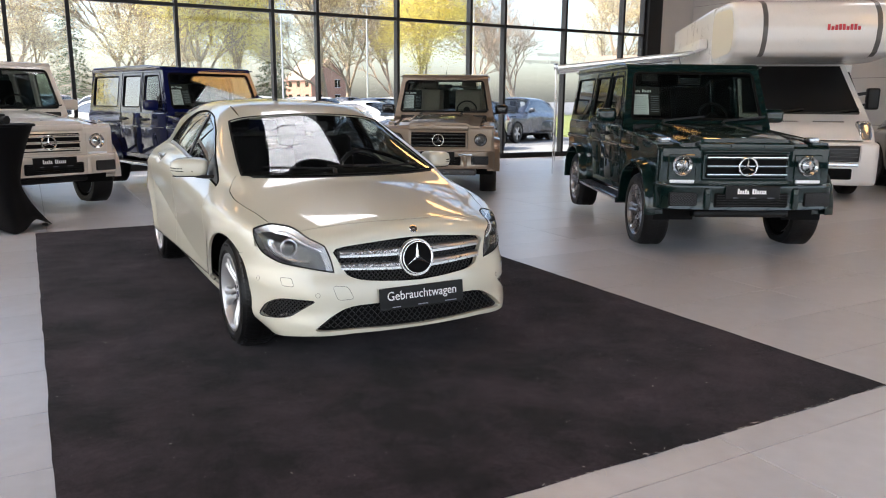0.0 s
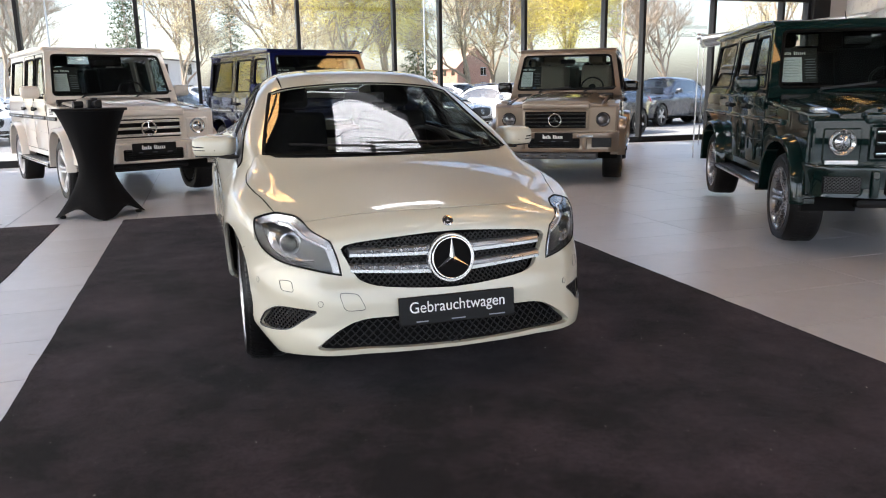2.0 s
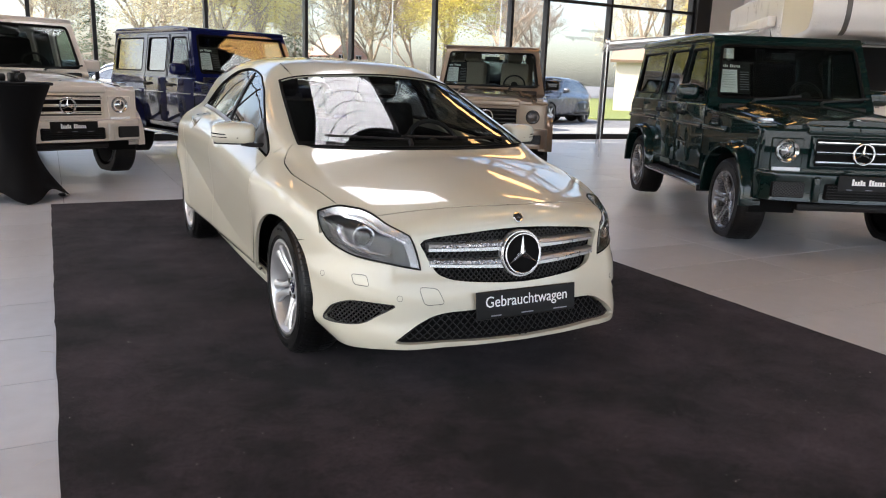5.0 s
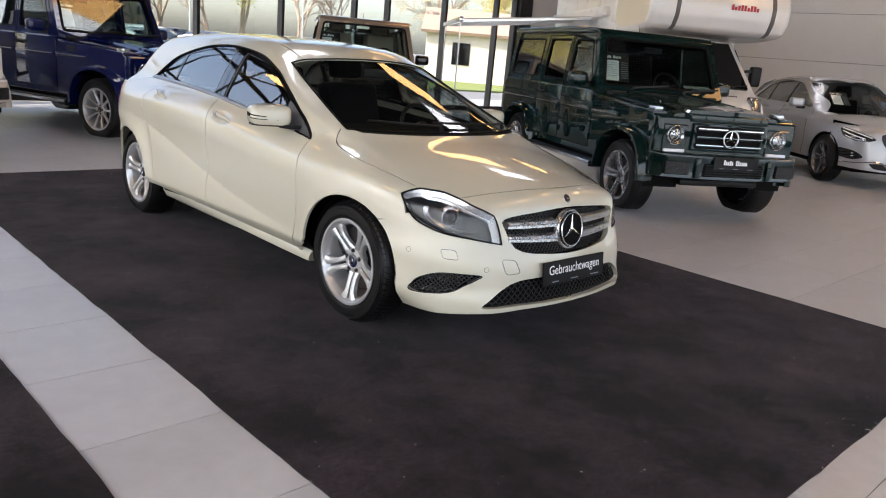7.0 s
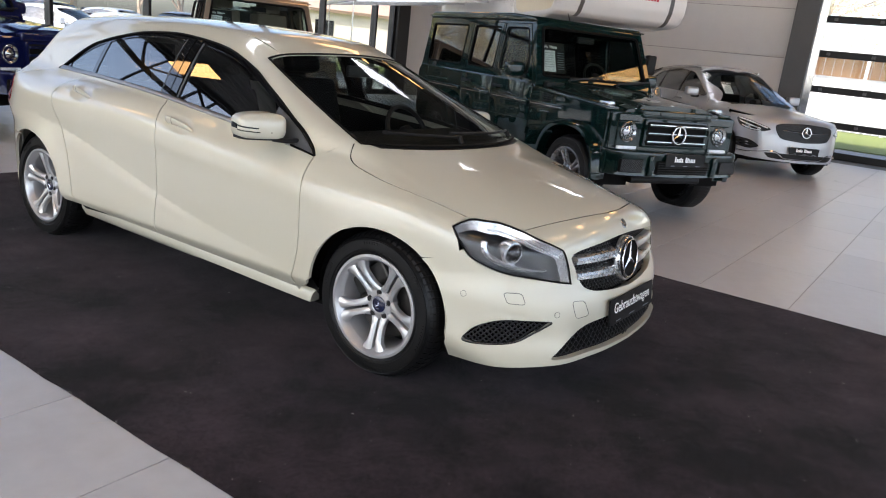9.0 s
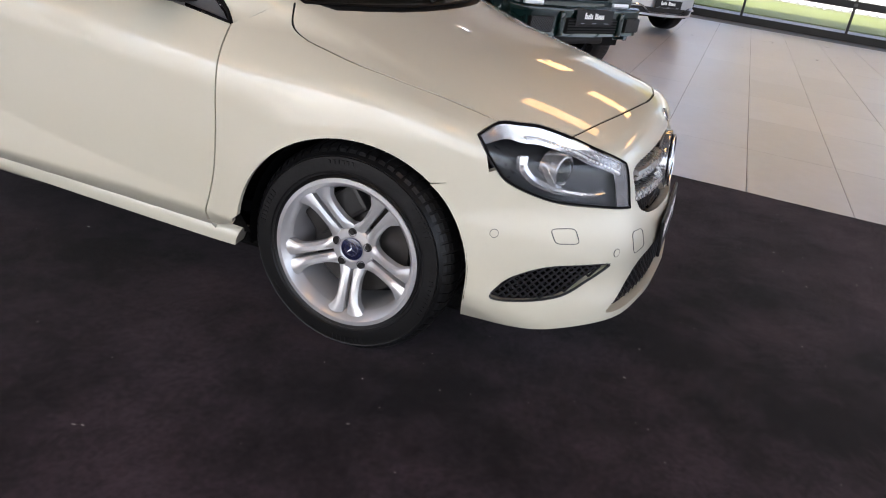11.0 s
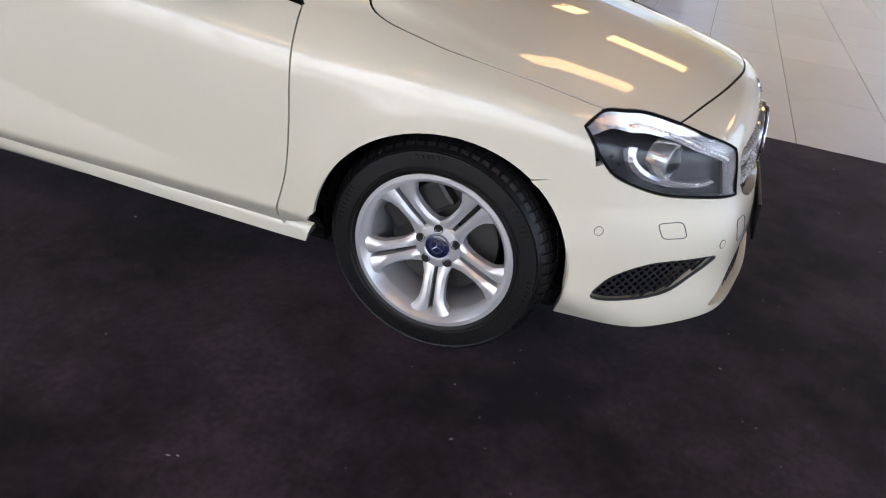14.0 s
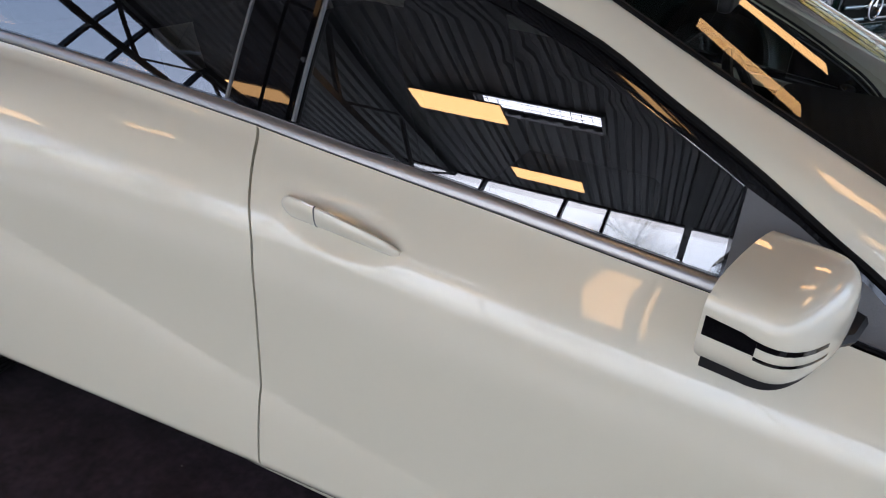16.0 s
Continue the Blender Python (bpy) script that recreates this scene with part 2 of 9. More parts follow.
def lathe(bm, profile, n=48, m=None, closed=False):
    """Turn a profile of (radius, height) round the z axis."""
    rings = []
    for r, z in profile:
        rings.append([bm.verts.new((r * math.cos(2 * math.pi * i / n), r * math.sin(2 * math.pi * i / n), z)) for i in range(n)])
    pairs = list(zip(rings, rings[1:])) + ([(rings[-1], rings[0])] if closed else [])
    for p, q in pairs:
        for i in range(n):
            j = (i + 1) % n
            bm.faces.new((p[i], p[j], q[j], q[i]))
    if m is not None:
        bmesh.ops.transform(bm, matrix=m, verts=[v for r in rings for v in r])
    return bm


def prism(bm, pts, z0, z1, m=None):
    """Extrude a flat polygon of (x, y) from z0 to z1."""
    lo = [bm.verts.new((x, y, z0)) for x, y in pts]
    hi = [bm.verts.new((x, y, z1)) for x, y in pts]
    bm.faces.new(lo[::-1])
    bm.faces.new(hi)
    n = len(pts)
    for i in range(n):
        bm.faces.new((lo[i], lo[(i + 1) % n], hi[(i + 1) % n], hi[i]))
    if m is not None:
        bmesh.ops.transform(bm, matrix=m, verts=lo + hi)
    return bm


def sweep(bm, pts, r, n=8, closed=False, flat=1.0):
    """A round tube along points."""
    pts = [Vector(p) for p in pts]
    rings = []
    for i, p in enumerate(pts):
        a = pts[i - 1] if i or closed else p
        b = pts[(i + 1) % len(pts)] if i < len(pts) - 1 or closed else p
        q = (b - a).to_track_quat("Z", "Y").to_matrix()
        rings.append([bm.verts.new(p + q @ Vector((r * math.cos(2 * math.pi * k / n), flat * r * math.sin(2 * math.pi * k / n), 0))) for k in range(n)])
    for i in range(len(rings) - (0 if closed else 1)):
        p, q = rings[i], rings[(i + 1) % len(rings)]
        for k in range(n):
            bm.faces.new((p[k], p[(k + 1) % n], q[(k + 1) % n], q[k]))
    if not closed:
        bm.faces.new(rings[0][::-1])
        bm.faces.new(rings[-1])
    return bm


def text_mesh(name, body, size, material, parent, m, extrude=0.001, width=None):
    """Lettering in the built-in font as a mesh."""
    cu = bpy.data.curves.new(name, "FONT")
    cu.body, cu.size, cu.extrude, cu.align_x, cu.align_y = body, size, extrude, "CENTER", "CENTER"
    tmp = bpy.data.objects.new(name, cu)
    scene.collection.objects.link(tmp)
    me = bpy.data.meshes.new_from_object(tmp.evaluated_get(bpy.context.evaluated_depsgraph_get()))
    scene.collection.objects.unlink(tmp)
    bpy.data.objects.remove(tmp)
    if width:
        xs = [v.co.x for v in me.vertices]
        k = width / (max(xs) - min(xs))
        for v in me.vertices:
            v.co.x *= k
    me.materials.clear()
    me.materials.append(M[material])
    ob = new(name, me)
    ob.parent = parent
    ob.matrix_basis = m
    return ob


def word_bars(bm, x, y, heights, w, gap, z0=0.0, z1=0.001):
    """A run of small upright bars, as long and as high as the letters of a word."""
    for h in heights:
        prism(bm, [(x, y), (x + w, y), (x + w, y + h), (x, y + h)], z0, z1)
        x += w + gap
    return x

# ---- the hall ----
WEST, EAST, SOUTH, NORTH, TOP = -11.8, 14.7, -11.0, 11.45, 6.3
CX0, CX1, CY0, CY1 = -1.79, 1.96, -2.2, 4.54


def tagged_structure(ob, label, category):
    return tagged(ob, label, category, kind="structure")


floor = tagged_structure(put("floor", box_bm(WEST - 0.3, EAST + 0.3, SOUTH - 0.3, NORTH + 0.3, -0.3, -0.0035), "grout"),
                         "grey stoneware tile floor of the car hall", "floor")


def curtain_wall(name, origin, along, mullions, length, label):
    """Glazed facade: steel posts, rails and panes along a line; z up. Panes stand between the posts."""
    wall = tagged_structure(new(name), label, "facade")
    wall.matrix_basis = Matrix.Translation(origin) @ Matrix.Rotation(math.atan2(along[1], along[0]), 4, "Z")
    xs = sorted(mullions)
    rails = (0.06, 3.19, 6.22)
    for x in xs:
        part("post", box_bm(x - 0.033, x + 0.033, -0.03, 0.16, 0.0, TOP, 0.004, 1), "steel_black", wall)
    for a, b in zip(xs, xs[1:]):
        for z in rails:
            h = 0.06 if z < 1 else 0.032
            part("rail", box_bm(a + 0.033, b - 0.033, -0.02, 0.12, z - h, z + h, 0.004, 1), "steel_black", wall)
        for z0, z1 in zip(rails, rails[1:]):
            p = part("pane", box_bm(a + 0.033, b - 0.033, 0.04, 0.052, z0 + 0.03, z1 - 0.03), "pane", wall)
            p.visible_shadow = False
    return wall


north = [-11.45, -10.7, -8.75, -6.8, -5.85, -3.9, -1.955, -0.95, 0.95, 2.86, 3.83, 5.72, 7.63, 8.6, 10.45, 12.36, 13.1]
facade = curtain_wall("window_1", (0, NORTH, 0), (1, 0), north, 27, "tall glazed curtain wall with slim anthracite steel posts")
# pale lettering stuck on the outside of one pane: it reads from the yard
outward = Matrix.Rotation(radians(180), 4, "Z") @ Matrix.Rotation(radians(90), 4, "X")
text_mesh("lettering", "Besondere", 0.14, "print_grey", facade, Matrix.Translation((9.975, 0.056, 2.57)) @ outward, 0.0005, width=0.66)
text_mesh("lettering", "Leistungen", 0.14, "print_grey", facade, Matrix.Translation((9.60, 0.056, 2.39)) @ outward, 0.0005, width=0.80)
for k in range(6):
    h = 0.10 if k in (0, 3) else 0.07
    part("lettering", box_bm(10.05 + k * 0.046, 10.078 + k * 0.046, 0.054, 0.057, 2.345, 2.345 + h), "print_grey", facade, "pale bar")
west = [-10.8, -8.9, -7.0, -6.0, -4.1, -2.2, -1.2, 0.7, 2.6, 3.6, 5.5, 7.4, 8.4, 10.3, 11.2]
curtain_wall("window_2", (WEST, 0, 0), (0, 1), west, 22, "tall glazed curtain wall on the side of the hall")

# corner column and solid walls
tagged_structure(put("wall_north", box_bm(13.135, 13.62, NORTH - 0.14, NORTH + 0.2, 0, TOP, 0.01), "steel_black"), "anthracite steel corner column", "column")
tagged_structure(put("wall_north_corner", box_bm(13.622, EAST + 0.2, NORTH - 0.10, NORTH + 0.2, 0, TOP), "wall_panel"), "grey wall panel beside the corner column", "wall")
tagged_structure(put("wall_corner", box_bm(WEST - 0.2, -11.49, NORTH - 0.1, NORTH + 0.2, 0, TOP), "steel_black"), "anthracite steel corner column", "column")
# unseen south side: its glazing is assumed, to let the fill lamp in
south = [-11.45, -10.7, -8.8, -6.9, -5.0, -3.1, -1.2, 0.7, 2.6, 4.5, 6.4, 8.3, 10.2, 12.1, 14.0]
curtain_wall("window_3", (0, SOUTH, 0), (1, 0), south, 27, "assumed glazed curtain wall on the unseen south side")
tagged_structure(put("wall_south", box_bm(14.04, EAST + 0.2, SOUTH - 0.1, SOUTH + 0.1, 0, TOP), "steel_black"), "anthracite steel corner column", "column")
tagged_structure(put("wall_south_west", box_bm(WEST - 0.2, -11.49, SOUTH - 0.1, SOUTH + 0.1, 0, TOP), "steel_black"), "anthracite steel corner column", "column")

# east wall: wide panels in courses, with shallow joints
wall_e = tagged_structure(put("wall_east", box_bm(EAST + 0.012, EAST + 0.2, 1.75, NORTH - 0.2, 0, TOP), "grout"), "light grey panelled wall with fine joints", "wall")
for z0, z1 in ((0.0, 0.95), (0.95, 1.98), (1.98, 3.0), (3.0, 4.0), (4.0, 5.1), (5.1, 6.2)):
    for y0, y1 in ((1.75, 6.6), (6.6, NORTH - 0.2)):
        part("panel", box_bm(EAST - 0.008, EAST + 0.014, y0 + 0.004, y1 - 0.004, z0 + 0.005, z1 - 0.005, 0.003, 1), "wall_panel", wall_e)
tagged_structure(put("wall_column", box_bm(EAST - 0.16, EAST + 0.2, 1.28, 1.745, 0, TOP, 0.006, 1), "deck"), "dark grey steel column beside the gate", "column")
tagged_structure(put("wall_east_far", box_bm(EAST, EAST + 0.2, SOUTH, -4.95, 0, TOP), "wall_panel"), "plain grey wall", "wall")
tagged_structure(put("wall_over_gate", box_bm(EAST, EAST + 0.2, -4.95, 1.28, 4.3, TOP), "wall_panel"), "plain grey wall over the gate", "wall")


def sectional_gate():
    """Glazed sectional gate: frame, five rows of panes, hinges on the rails."""
    g = tagged_structure(new("door_1"), "closed glazed sectional gate with dark aluminium rails", "gate")
    y0, y1 = -4.95, 1.28
    part("jamb", box_bm(EAST - 0.06, EAST + 0.1, 1.12, 1.28, 0, 4.3, 0.005, 1), "satin_chrome", g, "grey metal guide rail")
    part("jamb", box_bm(EAST - 0.06, EAST + 0.1, -4.95, -4.8, 0, 4.3, 0.005, 1), "satin_chrome", g, "grey metal guide rail")
    ys = [-4.8, -2.96, -0.93, 1.12]
    zs = [0.0, 0.70, 1.41, 2.14, 2.84, 3.55, 4.25]
    for k, z in enumerate(zs):
        h = 0.085 if k == 0 else 0.07
        part("rail", box_bm(EAST, EAST + 0.05, -4.8, 1.12, z if k == 0 else z - h, z + h if k else z + 0.15, 0.004, 1), "steel_black", g)
        for y in (0.95, 0.1, -0.93, -1.9, -2.96, -3.9):
            if k:
                part("hinge", box_bm(EAST - 0.025, EAST, y - 0.035, y + 0.035, z - 0.03, z + 0.03, 0.006, 1), "grey_plastic", g, "small steel hinge")
    for z0, z1 in zip(zs, zs[1:]):
        for a, b in zip(ys, ys[1:]):
            p = part("pane", box_bm(EAST + 0.02, EAST + 0.032, a + 0.025, b - 0.025, z0 + 0.07, z1 - 0.07), "pane", g)
            p.visible_shadow = False
    for y in ys[1:-1]:
        part("mullion", box_bm(EAST + 0.003, EAST + 0.047, y - 0.025, y + 0.025, 0.15, 4.2), "steel_black", g)


sectional_gate()

# ceiling: trapezoid deck with roof lights, on trusses
# first three placed by their reflections; the other four are added, unseen
SKY = [(-7.25, 3.5, 0.32, 1.0), (1.33, 4.74, 1.13, 0.58), (6.6, 4.15, 0.95, 0.40), (12.0, 3.4, 0.9, 0.45), (-7.2, -3.4, 0.32, 1.0), (0.5, -6.0, 1.13, 0.5), (3.5, -7.6, 1.13, 0.5)]
SH = 0.16


def build_ceiling():
    bm = bmesh.new()
    xs = sorted({WEST - 0.2, EAST + 0.2, *(x + s * a for x, _, a, _ in SKY for s in (-1, 1))})
    ys = sorted({SOUTH - 0.2, NORTH + 0.2, *(y + s * b for _, y, _, b in SKY for s in (-1, 1))})
    for x0, x1 in zip(xs, xs[1:]):
        for y0, y1 in zip(ys, ys[1:]):
            if any(abs((x0 + x1) / 2 - x) < a and abs((y0 + y1) / 2 - y) < b for x, y, a, b in SKY):
                continue
            box(bm, x0, x1, y0, y1, TOP, TOP + 0.12)
            n = max(1, round((y1 - y0) / 0.28))
            for k in range(n):
                c = y0 + (k + 0.5) * (y1 - y0) / n
                prism(bm, [(c - 0.09, TOP + 0.001), (c + 0.09, TOP + 0.001), (c + 0.05, TOP - 0.07), (c - 0.05, TOP - 0.07)], x0, x1,
                      Matrix(((0, 0, 1, 0), (1, 0, 0, 0), (0, 1, 0, 0), (0, 0, 0, 1))))
    return tagged_structure(put("ceiling", bm, "deck"), "dark corrugated steel roof deck", "ceiling")


build_ceiling()


def skylight(x, y, a, b):
    s = tagged(new("skylight"), "roof light with an opal pane and wire grid", "skylight", "skylights in the roof", "structure")
    s.matrix_basis = pose(x, y, TOP)
    for x0, x1, y0, y1 in ((-a - 0.06, -a, -b, b), (a, a + 0.06, -b, b), (-a - 0.06, a + 0.06, -b - 0.06, -b), (-a - 0.06, a + 0.06, b, b + 0.06)):
        part("lining", box_bm(x0, x1, y0, y1, -0.12, SH), "deck", s, "dark shaft board")
    part("opal_pane", box_bm(-a, a, -b, b, SH - 0.03, SH), "opal", s, "white opal pane")
    bm = bmesh.new()
    nx, ny = round(a / 0.08), round(b / 0.08)
    for k in range(1, nx):
        box(bm, -a + k * 2 * a / nx - 0.004, -a + k * 2 * a / nx + 0.004, -b, b, -0.04, -0.032)
    for k in range(1, ny):
        box(bm, -a, a, -b + k * 2 * b / ny - 0.004, -b + k * 2 * b / ny + 0.004, -0.03, -0.022)
    part("wire_grid", bm, "deck", s)


for w in SKY:
    skylight(*w)


# warm light panels under the deck: middle, half size along x and y
WARM = [(-7.3, 4.75, 0.35, 0.75), (-8.8, 9.6, 0.35, 0.75), (-4.2, 10.2, 0.4, 0.9), (-10.2, 3.7, 0.3, 0.7), (5.9, 5.0, 1.0, 0.35), (7.9, -6.4, 0.9, 0.9), (-1.62, 6.3, 0.2, 0.35), (8.8, -1.6, 0.5, 0.8), (4.9, -1.2, 0.25, 0.7),
        (2.6, -2.4, 0.9, 0.35), (8.0, 8.9, 1.0, 0.4), (11.6, 7.3, 0.9, 0.35), (11.5, 0.6, 0.9, 0.35), (-4.2, -2.6, 0.9, 0.35), (-4.0, 0.9, 0.9, 0.3)]


def light_panel(x, y, a, b):
    p = tagged(new("ceiling_light"), "glowing warm light panel in a thin dark frame", "ceiling light", "warm panels under the roof")
    p.matrix_basis = pose(x, y, TOP - 0.35)
    part("diffuser", box_bm(-a, a, -b, b, 0.0, 0.03), "warm_panel", p, "warm glowing diffuser")
    part("frame", box_bm(-a - 0.02, a + 0.02, -b - 0.02, b + 0.02, 0.031, 0.06, 0.005, 1), "steel_black", p)
    for sx in (-1, 1):
        for sy in (-1, 1):
            part("hanger", rod(bmesh.new(), (sx * a * 0.9, sy * b * 0.9, 0.06), (sx * a * 0.9, sy * b * 0.9, 0.30), 0.004, 6), "satin_chrome", p)


for w in WARM:
    light_panel(*w)


def truss(y):
    t = tagged(new("roof_truss"), "dark painted steel lattice truss under the roof", "truss", "trusses under the roof", "structure")
    t.matrix_basis = pose(0, y, 0)
    bm = bmesh.new()
    box(bm, WEST, EAST, -0.08, 0.08, 6.02, 6.2)
    part("top_chord", bm, "steel_black", t)
    part("bottom_chord", box_bm(WEST, EAST, -0.07, 0.07, 4.95, 5.1), "steel_black", t)
    n = 16
    for k in range(n):
        a = WEST + (EAST - WEST) * k / n
        b = WEST + (EAST - WEST) * (k + 1) / n
        part("brace", bar(bmesh.new(), (a, 0, 5.05 if k % 2 else 6.1), (b, 0, 6.1 if k % 2 else 5.05), 0.07, 0.07), "steel_black", t)


for y in (-9.6, -4.75, 0.75, 6.25, 10.9):
    truss(y)

# ---- carpets ----


def carpet(name, x0, x1, y0, y1, label):
    bm = bmesh.new()
    n = int((y1 - y0) / 0.12)
    k = int((x1 - x0) / 0.12)
    rng = random.Random(4)
    top = {}
    for i in range(k + 1):
        for j in range(n + 1):
            ex = rng.uniform(-0.004, 0.004) if i in (0, k) or j in (0, n) else 0
            top[i, j] = bm.verts.new((x0 + (x1 - x0) * i / k + ex, y0 + (y1 - y0) * j / n + ex, 0.006 + 0.0006 * noise.noise((i * 0.3, j * 0.3, 0))))
    for i in range(k):
        for j in range(n):
            bm.faces.new((top[i, j], top[i + 1, j], top[i + 1, j + 1], top[i, j + 1]))
    edges = [e for e in bm.edges if e.is_boundary]
    r = bmesh.ops.extrude_edge_only(bm, edges=edges)
    for v in r["geom"]:
        if isinstance(v, bmesh.types.BMVert):
            v.co.z = 0.0002
    return tagged(put(name, bm, "carpet"), label, "carpet")


first = carpet("carpet", CX0, CX1, CY0, CY1, "black felt carpet with frayed edges under the cream car")


def frayed(parent):
    """Loose pale threads along the cut edges, and lint on the pile."""
    rnd = random.Random(8)
    bm = bmesh.new()
    for k in range(150):
        u = rnd.random()
        edge = 0 if k < 95 else 1
        p = Vector((CX0 + (CX1 - CX0) * u ** 0.7, CY0, 0.004)) if edge == 0 else Vector((CX1 if k < 130 else CX0, CY0 + (CY1 - CY0) * u, 0.004))
        d = Vector((0, -1, 0)) if edge == 0 else Vector((1 if k < 130 else -1, 0, 0))
        d = (d + Vector((rnd.gauss(0, 0.8), rnd.gauss(0, 0.8), 0))).normalized()
        ln = rnd.uniform(0.008, 0.045) * (2 if rnd.random() < 0.1 else 1)
        pts, turn = [], rnd.uniform(-0.35, 0.35)
        for j in range(5):
            pts.append(p + Vector((0, 0, 0.002 + 0.004 * math.sin(j))))
            d = Matrix.Rotation(turn, 3, "Z") @ d
            p = p + d * ln / 4
        sweep(bm, pts, rnd.uniform(0.0005, 0.0011), 3)
    for k in range(220):
        p = Vector((rnd.uniform(CX0, CX1), rnd.uniform(CY0, CY1) if k % 3 else rnd.uniform(CY0, 0), 0.008))
        a = rnd.uniform(0, 6.28)
        q = p + Vector((math.cos(a), math.sin(a), 0)) * rnd.choice((0.002, 0.003, 0.004, 0.009))
        bar(bm, p, q, 0.0012, 0.0008)
    tagged(part("loose_thread", bm, "thread", parent, "pale loose threads"), kind="stuff")


frayed(first)
second = carpet("carpet", -3.3, 0.0, -3.8, 4.5, "second black felt carpet lying beside a tiled gap")
second.matrix_basis = pose(-2.325, 0, 0, 0, 0, 0.75)


def tiles():
    """Stoneware tiles, 0.6 by 1.2 m, one mesh for all; cut off where carpets lie well inside."""
    tw, tl = 1.2, 0.595
    me = None
    near, far = [], []
    for i in range(-11, 13):
        for j in range(-19, 20):
            x, y = 0.12 + i * tw + (0.0 if j % 2 else 0.0), 0.305 + j * tl
            if x - tw / 2 < WEST or x + tw / 2 > EAST + 0.1 or y - tl / 2 < SOUTH or y + tl / 2 > NORTH:
                continue
            if CX0 + 0.7 < x < CX1 - 0.7 and CY0 + 0.4 < y < CY1 - 0.4:
                continue
            (near if -3.2 < x < 9.0 and -4.0 < y < 9.0 else far).append((x, y))
    bm = box_bm(-tw / 2 + 0.0022, tw / 2 - 0.0022, -tl / 2 + 0.0022, tl / 2 - 0.0022, -0.012, 0.0, 0.0012, 1)
    first = None
    for x, y in near[:300]:
        if first is None:
            first = part("tile", bm, "tile", floor)
            ob = first
        else:
            ob = new("tile", first.data)
            ob.parent = floor
        ob.matrix_basis = pose(x, y, 0)
    bm = bmesh.new()
    for x, y in far + near[300:]:
        box(bm, x - tw / 2 + 0.0022, x + tw / 2 - 0.0022, y - tl / 2 + 0.0022, y + tl / 2 - 0.0022, -0.012, 0.0)
    tagged(part("tiles_far", bm, "tile", floor), "grey stoneware tiles", kind="stuff")

# ---- car bodies: one smooth closed surface, from which every panel is cut ----


def curve(pts):
    """A smooth curve through (u, value) pairs."""
    xs, ys = (np.array(c, float) for c in zip(*pts))
    d = np.diff(ys) / np.diff(xs)
    s = np.empty_like(ys)
    s[0], s[-1] = d[0], d[-1]
    for i in range(1, len(ys) - 1):
        s[i] = 0 if d[i - 1] * d[i] <= 0 else 2 * d[i - 1] * d[i] / (d[i - 1] + d[i]) * 0.5 + (d[i - 1] + d[i]) * 0.25

    def at(u):
        u = np.asarray(u, float)
        i = np.clip(np.searchsorted(xs, u) - 1, 0, len(xs) - 2)
        h = xs[i + 1] - xs[i]
        t = np.clip((u - xs[i]) / h, 0, 1)
        v = ys[i] * (1 + 2 * t) * (1 - t) ** 2 + ys[i + 1] * t * t * (3 - 2 * t) + h * (s[i] * t * (1 - t) ** 2 - s[i + 1] * t * t * (1 - t))
        return v + np.where(u < xs[0], (u - xs[0]) * s[0], 0) + np.where(u > xs[-1], (u - xs[-1]) * s[-1], 0)
    return at


def even(pts, sigma):
    """The same curve with its bends evened out over a length sigma, so that highlights run without kinks."""
    raw = curve(pts)
    lo, hi = pts[0][0] - 4 * sigma, pts[-1][0] + 4 * sigma
    grid = np.linspace(lo, hi, 900)
    step = grid[1] - grid[0]
    half = int(3.2 * sigma / step)
    k = np.exp(-0.5 * (np.arange(-half, half + 1) * step / sigma) ** 2)
    wide = np.concatenate([lo + step * np.arange(-half, 0), grid, hi + step * np.arange(1, half + 1)])
    v = np.convolve(raw(wide), k / k.sum(), "valid")
    d = np.gradient(v, step)

    def at(u):
        u = np.asarray(u, float)
        q = np.clip((u - lo) / step, 0, len(grid) - 1.001)
        i = q.astype(int)
        t = q - i
        return (v[i] * (1 + 2 * t) * (1 - t) ** 2 + v[i + 1] * t * t * (3 - 2 * t) + step * (d[i] * t * (1 - t) ** 2 - d[i + 1] * t * t * (1 - t)))
    return at


def smax(a, b, r):
    h = np.clip(0.5 + 0.5 * (a - b) / r, 0, 1)
    return b + (a - b) * h + r * h * (1 - h)


def smin(a, b, r):
    return -smax(-a, -b, r)


def ramp(e0, e1, v):
    t = np.clip((v - e0) / (e1 - e0), 0, 1)
    return t * t * (3 - 2 * t)


